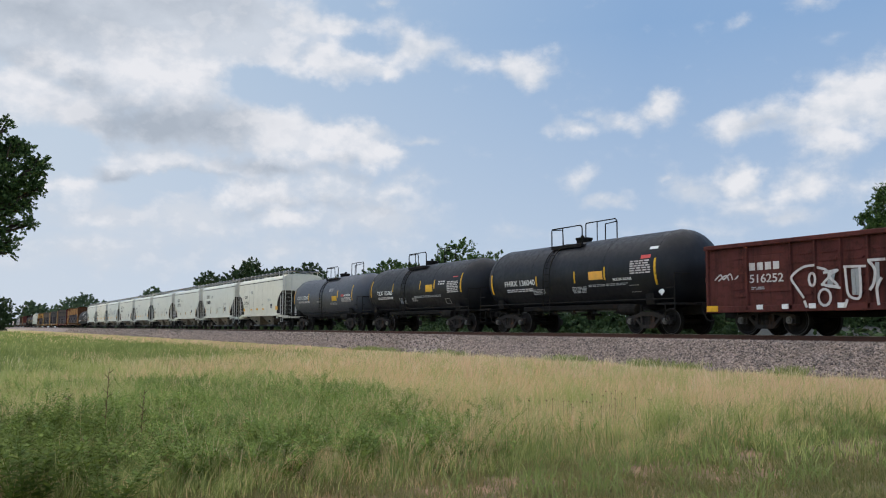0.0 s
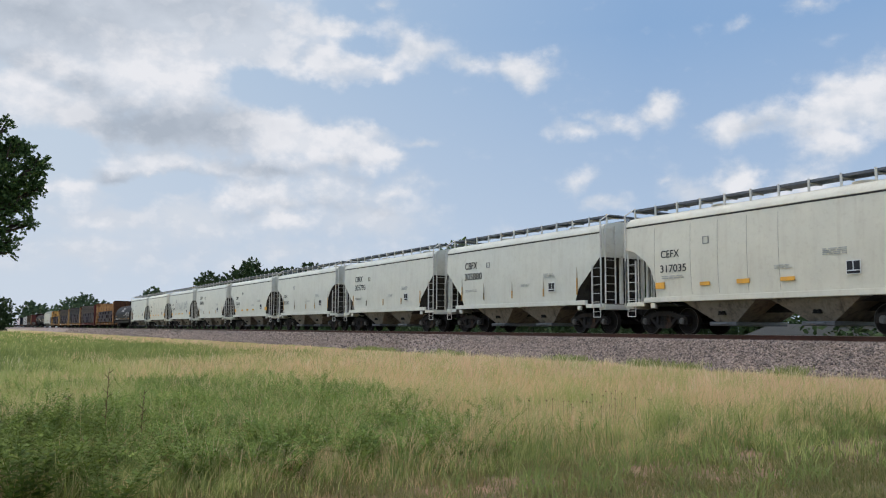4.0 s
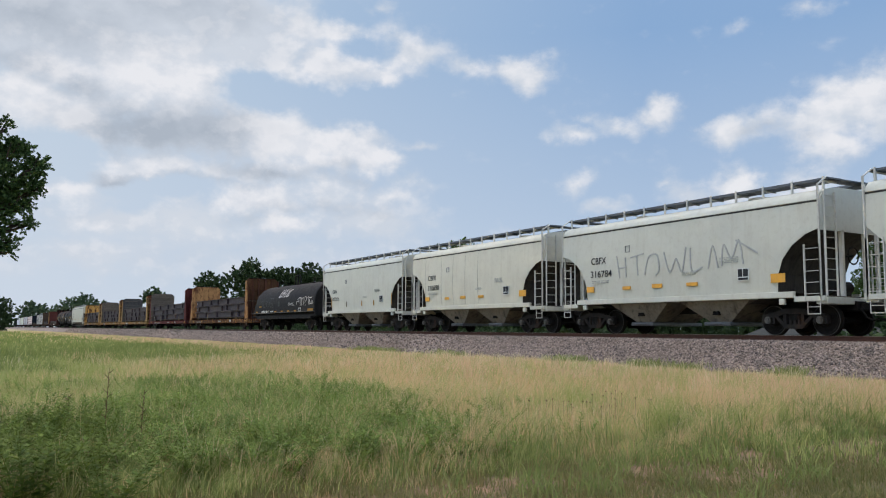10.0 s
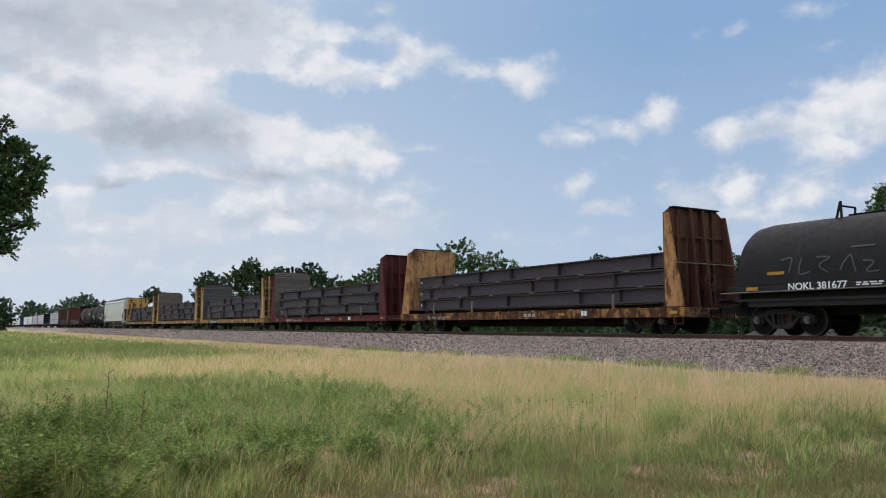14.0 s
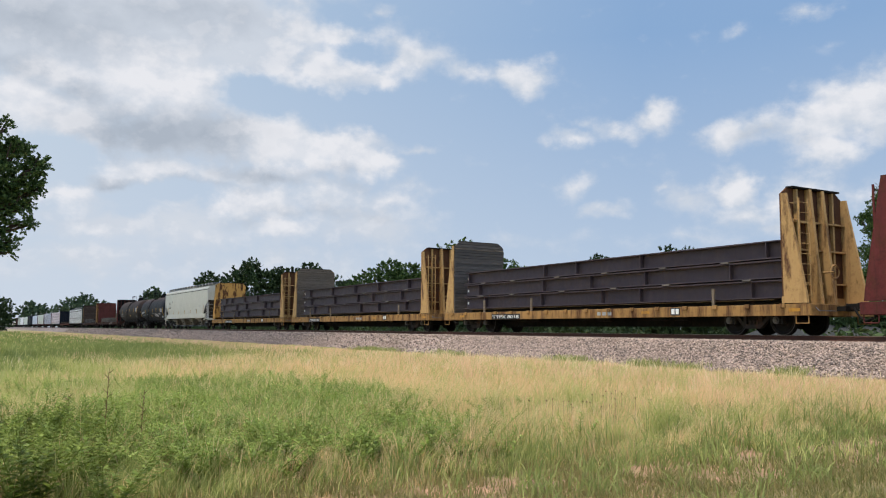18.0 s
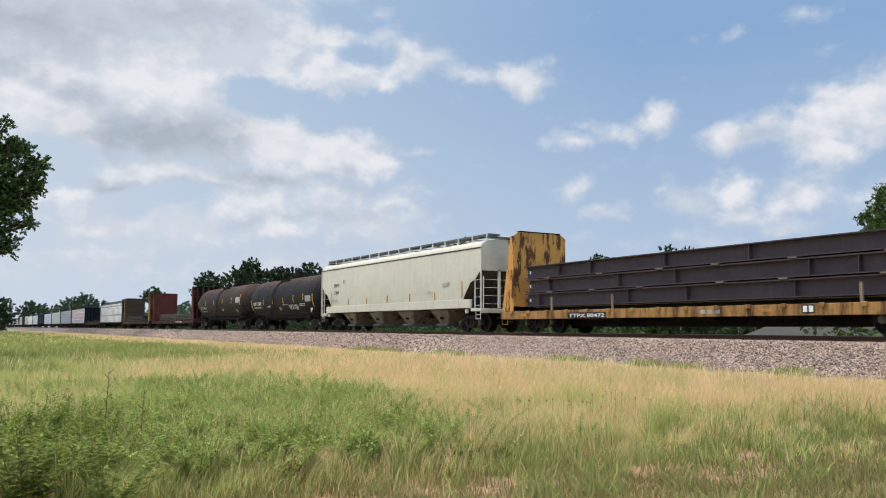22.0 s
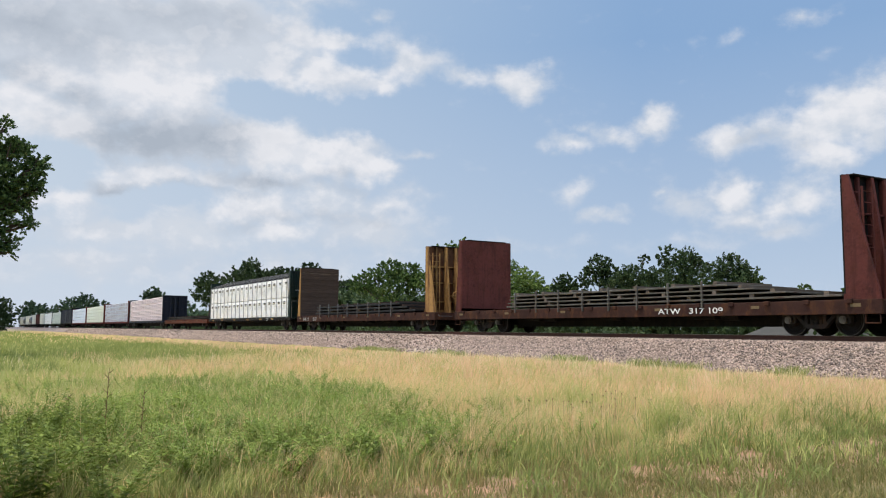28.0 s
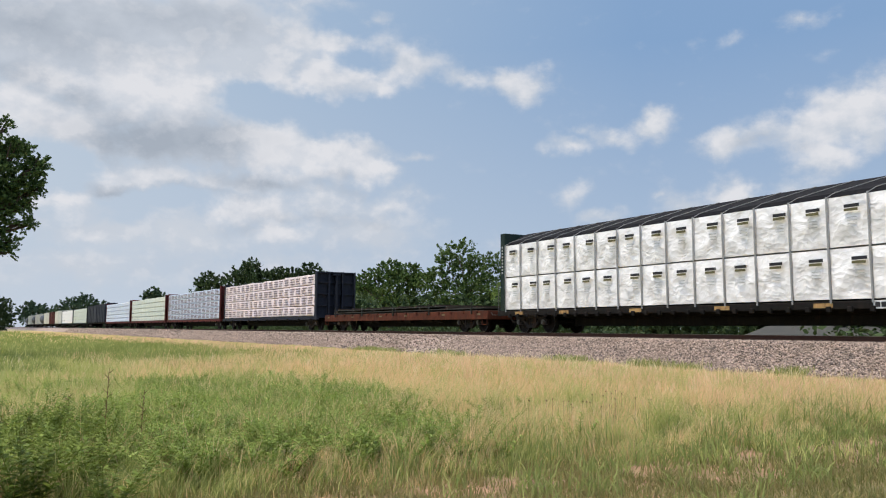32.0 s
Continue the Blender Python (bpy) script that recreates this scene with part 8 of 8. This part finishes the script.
    # the dark clump where the line passes out of sight
    far(-10, 300, [(5, 552, 24), (-15, 545, 30), (15, 566, 18), (-40, 550, 36), (-5, 572, 30), (12, 577, 14), (22, 580, 9), (0, 582, 16)], LEAF_DARK, 0.42, 9000, 72, "dark clump of trees beside the line", trunk=False)
    # undergrowth behind the track
    for i, (x, r, y, w) in enumerate([(650, 70, 575, 40), (720, 60, 572, 34), (800, 62, 570, 40), (880, 55, 572, 44), (940, 52, 574, 36), (1010, 60, 566, 60), (1090, 66, 562, 60), (1170, 62, 566, 54), (1250, 70, 560, 60), (1330, 75, 562, 50),
                                      (560, 80, 574, 50), (480, 90, 576, 44), (400, 100, 577, 40), (1440, 66, 572, 30), (1500, 60, 570, 34), (1560, 60, 560, 44), (1150, 95, 545, 90), (1000, 95, 548, 80), (1290, 95, 545, 80), (860, 95, 548, 90), (720, 100, 548, 90), (600, 110, 552, 80)]):
        if bearing(x).y * r < 32:
            continue
        low_y = 584 + 1460 * 1.15 / r - w * 0.36
        far(x, r, [(x, y, w * 0.6), (x - w * 0.6, y + 6, w * 0.5), (x + w * 0.6, y + 5, w * 0.5), (x - w * 0.3, low_y, w * 0.5), (x + w * 0.3, low_y, w * 0.5)], SCRUB, 0.22 if r < 90 else 0.34, 1500, 80 + i, "green undergrowth bush beyond the track", name="bush", trunk=False)
    # trees that stand beside and behind the camera and shade the near strip
    crown = [(0.0, 8.6, 2.2), (-2.2, 8.4, 1.9), (2.2, 8.6, 2.0), (0.4, 10.2, 2.2), (1.2, 9.0, 2.0)]
    wide = [(0.0, 9.0, 2.8), (-2.8, 8.6, 2.4), (2.6, 8.8, 2.4), (-1.0, 11.2, 2.8), (1.6, 10.8, 2.6), (0.0, 7.0, 2.0)]
    for k, (px, py, lobes) in enumerate(((1.5, 4.0, crown), (2.2, -3.2, wide), (5.4, 1.6, wide))):
        tree(1000, 0.01, lobes, LEAF_MID, 0.15, 9000, 99 + k, "leafy shade tree standing by the mown strip", trunk_r=0.3).location = (px, py, 0.0)


def undergrowth(name, x0, x1, y0, y1, low_top, high_top, n, leaf, mat, label, seed, gap=None):
    """A strip of scrub or woodland edge: leaves massed under an uneven top."""
    rng = np.random.default_rng(seed)
    px, py = x0 + (x1 - x0) * rng.random(n) ** 0.8, rng.uniform(y0, y1, n)
    if gap:
        keep = (px < gap[0]) | (px > gap[1])
        px, py = px[keep], py[keep]
        n = len(px)
    size = max(8.0, (y1 - y0) * 1.1)
    crest = low_top + (high_top - low_top) * (0.65 * lumps(px, py, size, seed) + 0.35 * lumps(px, py, size * 0.3, seed + 1))
    z = ground_height(px, py) + crest * rng.random(n) ** 0.7
    P = np.stack([px, py, z], -1)
    u = rng.normal(size=(n, 3))
    u /= np.linalg.norm(u, axis=1)[:, None]
    w = np.cross(u, rng.normal(size=(n, 3)))
    w /= np.linalg.norm(w, axis=1)[:, None]
    s = leaf * (0.5 + 0.9 * rng.random(n))[:, None]
    v = np.stack([P - u * s, P + w * s * 0.6, P + u * s, P - w * s * 0.6], 1).reshape(-1, 3)
    f = (np.arange(n) * 4)[:, None] + np.arange(4)[None]
    tagged(bulk(name, v, f, mat), label, "undergrowth", kind="stuff")


trees()
undergrowth("scrub", -170, -20, 33, 42, 0.6, 1.7, 16000, 0.17, SCRUB, "low dark green scrub along the far side of the track", 301, gap=(-40, -25))
undergrowth("scrub_edge", -220, -46, 60, 74, 1.6, 4.0, 18000, 0.30, SCRUB, "dark green edge of the woods beyond the track", 302)
undergrowth("far_woods", -260, -120, 60, 110, 5.0, 10.5, 34000, 0.42, LEAF_DARK, "dark mass of far woods", 303)
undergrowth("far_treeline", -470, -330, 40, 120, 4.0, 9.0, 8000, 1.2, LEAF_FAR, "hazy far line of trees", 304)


def house():
    d = bearing(1452)
    t = thing("house", "low house with a plain grey shingle roof beyond the track", "house")
    r = 60.0
    t.location = (d.x * r, d.y * r, 0.1)
    t.rotation_euler = (0, 0, math.atan2(-d.x, d.y))
    siding = plain("pale_siding", (0.30, 0.31, 0.30), 0.8)
    roofm = paint("grey_shingle_roof", (0.052, 0.052, 0.047), 0.95, (0.05, 0.05, 0.045), 0.3, bump=0.5)
    part("wall", Mesh().box(-5.4, 5.4, -3.4, 3.4, 0.0, 0.45), siding, t)
    part("roof", Mesh().add([(-6.1, -4, 0.35), (6.1, -4, 0.35), (6.1, 4, 0.35), (-6.1, 4, 0.35), (-2.9, 0, 1.85), (2.9, 0, 1.85)], [(0, 1, 5, 4), (1, 2, 5), (2, 3, 4, 5), (3, 0, 4), (0, 3, 2, 1)]), roofm, t)


house()


# ---------------------------------------------------------------- the cloud overhead
def cloud():
    """The lumpy base of a broad cumulus above the field, ragged along its trailing edge; it drifts off with the wind."""
    m = Nodes("cloud_vapour")
    tr = m.n("BsdfTranslucent", ins={0: (1.0, 0.98, 0.93, 1)})
    df = m.n("BsdfDiffuse", ins={0: (0.95, 0.95, 0.96, 1)})
    mx = m.n("MixShader", ins={0: 0.95, 1: df.outputs[0], 2: tr.outputs[0]})
    m.link(mx.outputs[0], m.out.inputs[0])
    nx, ny, step = 142, 150, 8.0
    verts, faces = [], []
    for i in range(nx + 1):
        for j in range(ny + 1):
            p = Vector((i * step, (j - ny / 2) * step, 0))
            p.z = 26 * noise.noise(p * 0.012) + 10 * noise.noise(p * 0.04)
            verts.append(tuple(p))
    for i in range(nx):
        for j in range(ny):
            d = i * step
            if 0.5 + 0.9 * noise.noise(Vector((i * 0.33, j * 0.33, 4.0))) < d / 75.0:
                faces.append((i * (ny + 1) + j, (i + 1) * (ny + 1) + j, (i + 1) * (ny + 1) + j + 1, i * (ny + 1) + j + 1))
    ob = bulk("cloud", verts, faces, m.mat, smooth=True)
    return tagged(ob, "broad white cumulus cloud drifting over the field", "cloud")


CLOUD = cloud()


# ---------------------------------------------------------------- motion
def run(t):
    """Metres that the train has gone after t seconds; it gathers speed slightly."""
    s = t / 10
    return 122.867 * s + 0.38835 * s * s + 0.1009 * s ** 3


def motions():
    """Everything that moves: the train along the track, its wheels, and the clouds."""
    times = [0, 4, 8, 12, 16, 20, 24, 28, 32]
    for car, c in TRAIN:
        walk(car, [(t, pose(c + run(t), TRACK_Y, RAIL_TOP)) for t in times])
    # all wheels on the same side of their trucks turn alike, so they share one set of keys
    for a, sets in WHEELSETS.items():
        first = sets[0]
        rows = []
        for k in range(32 * FPS + 1):
            t = k / FPS
            rows.append((t, pose(a * AXLE, 0, WHEEL_R, 0, math.degrees(run(t) / WHEEL_R) % 360.0, 0)))
        walk(first, rows)
        keys = first.animation_data
        for other in sets[1:]:
            other.rotation_mode = "QUATERNION"
            other.animation_data_create()
            other.animation_data.action = keys.action
            other.animation_data.action_slot = keys.action_slot
    # the sky drifts away and a little to the side
    side = Vector((math.sin(YAW), math.cos(YAW), 0))
    rows = []
    for t in (0, 16, 32):
        k = (t - 16) / 16
        m = Matrix.Rotation(-k * 0.0095, 4, side) @ Matrix.Rotation(k * 0.0035, 4, "Z")
        rows.append((t, Matrix.Translation(EYE) @ m))
    walk(SKY, rows)
    # the cloud overhead rides the same wind and leaves the sun clear half way through
    over = Vector((SUN_FROM.x, SUN_FROM.y, 0)) / SUN_FROM.z * 640
    wind = Vector((-math.cos(YAW), math.sin(YAW), 0))
    turn = Matrix.Rotation(math.atan2(wind.y, wind.x), 4, "Z")
    walk(CLOUD, [(t, Matrix.Translation(over + wind * ((t - 14.8) * 14.0 - 28.0) + Vector((0, 0, 640))) @ turn) for t in (0, 16, 32)])


motions()
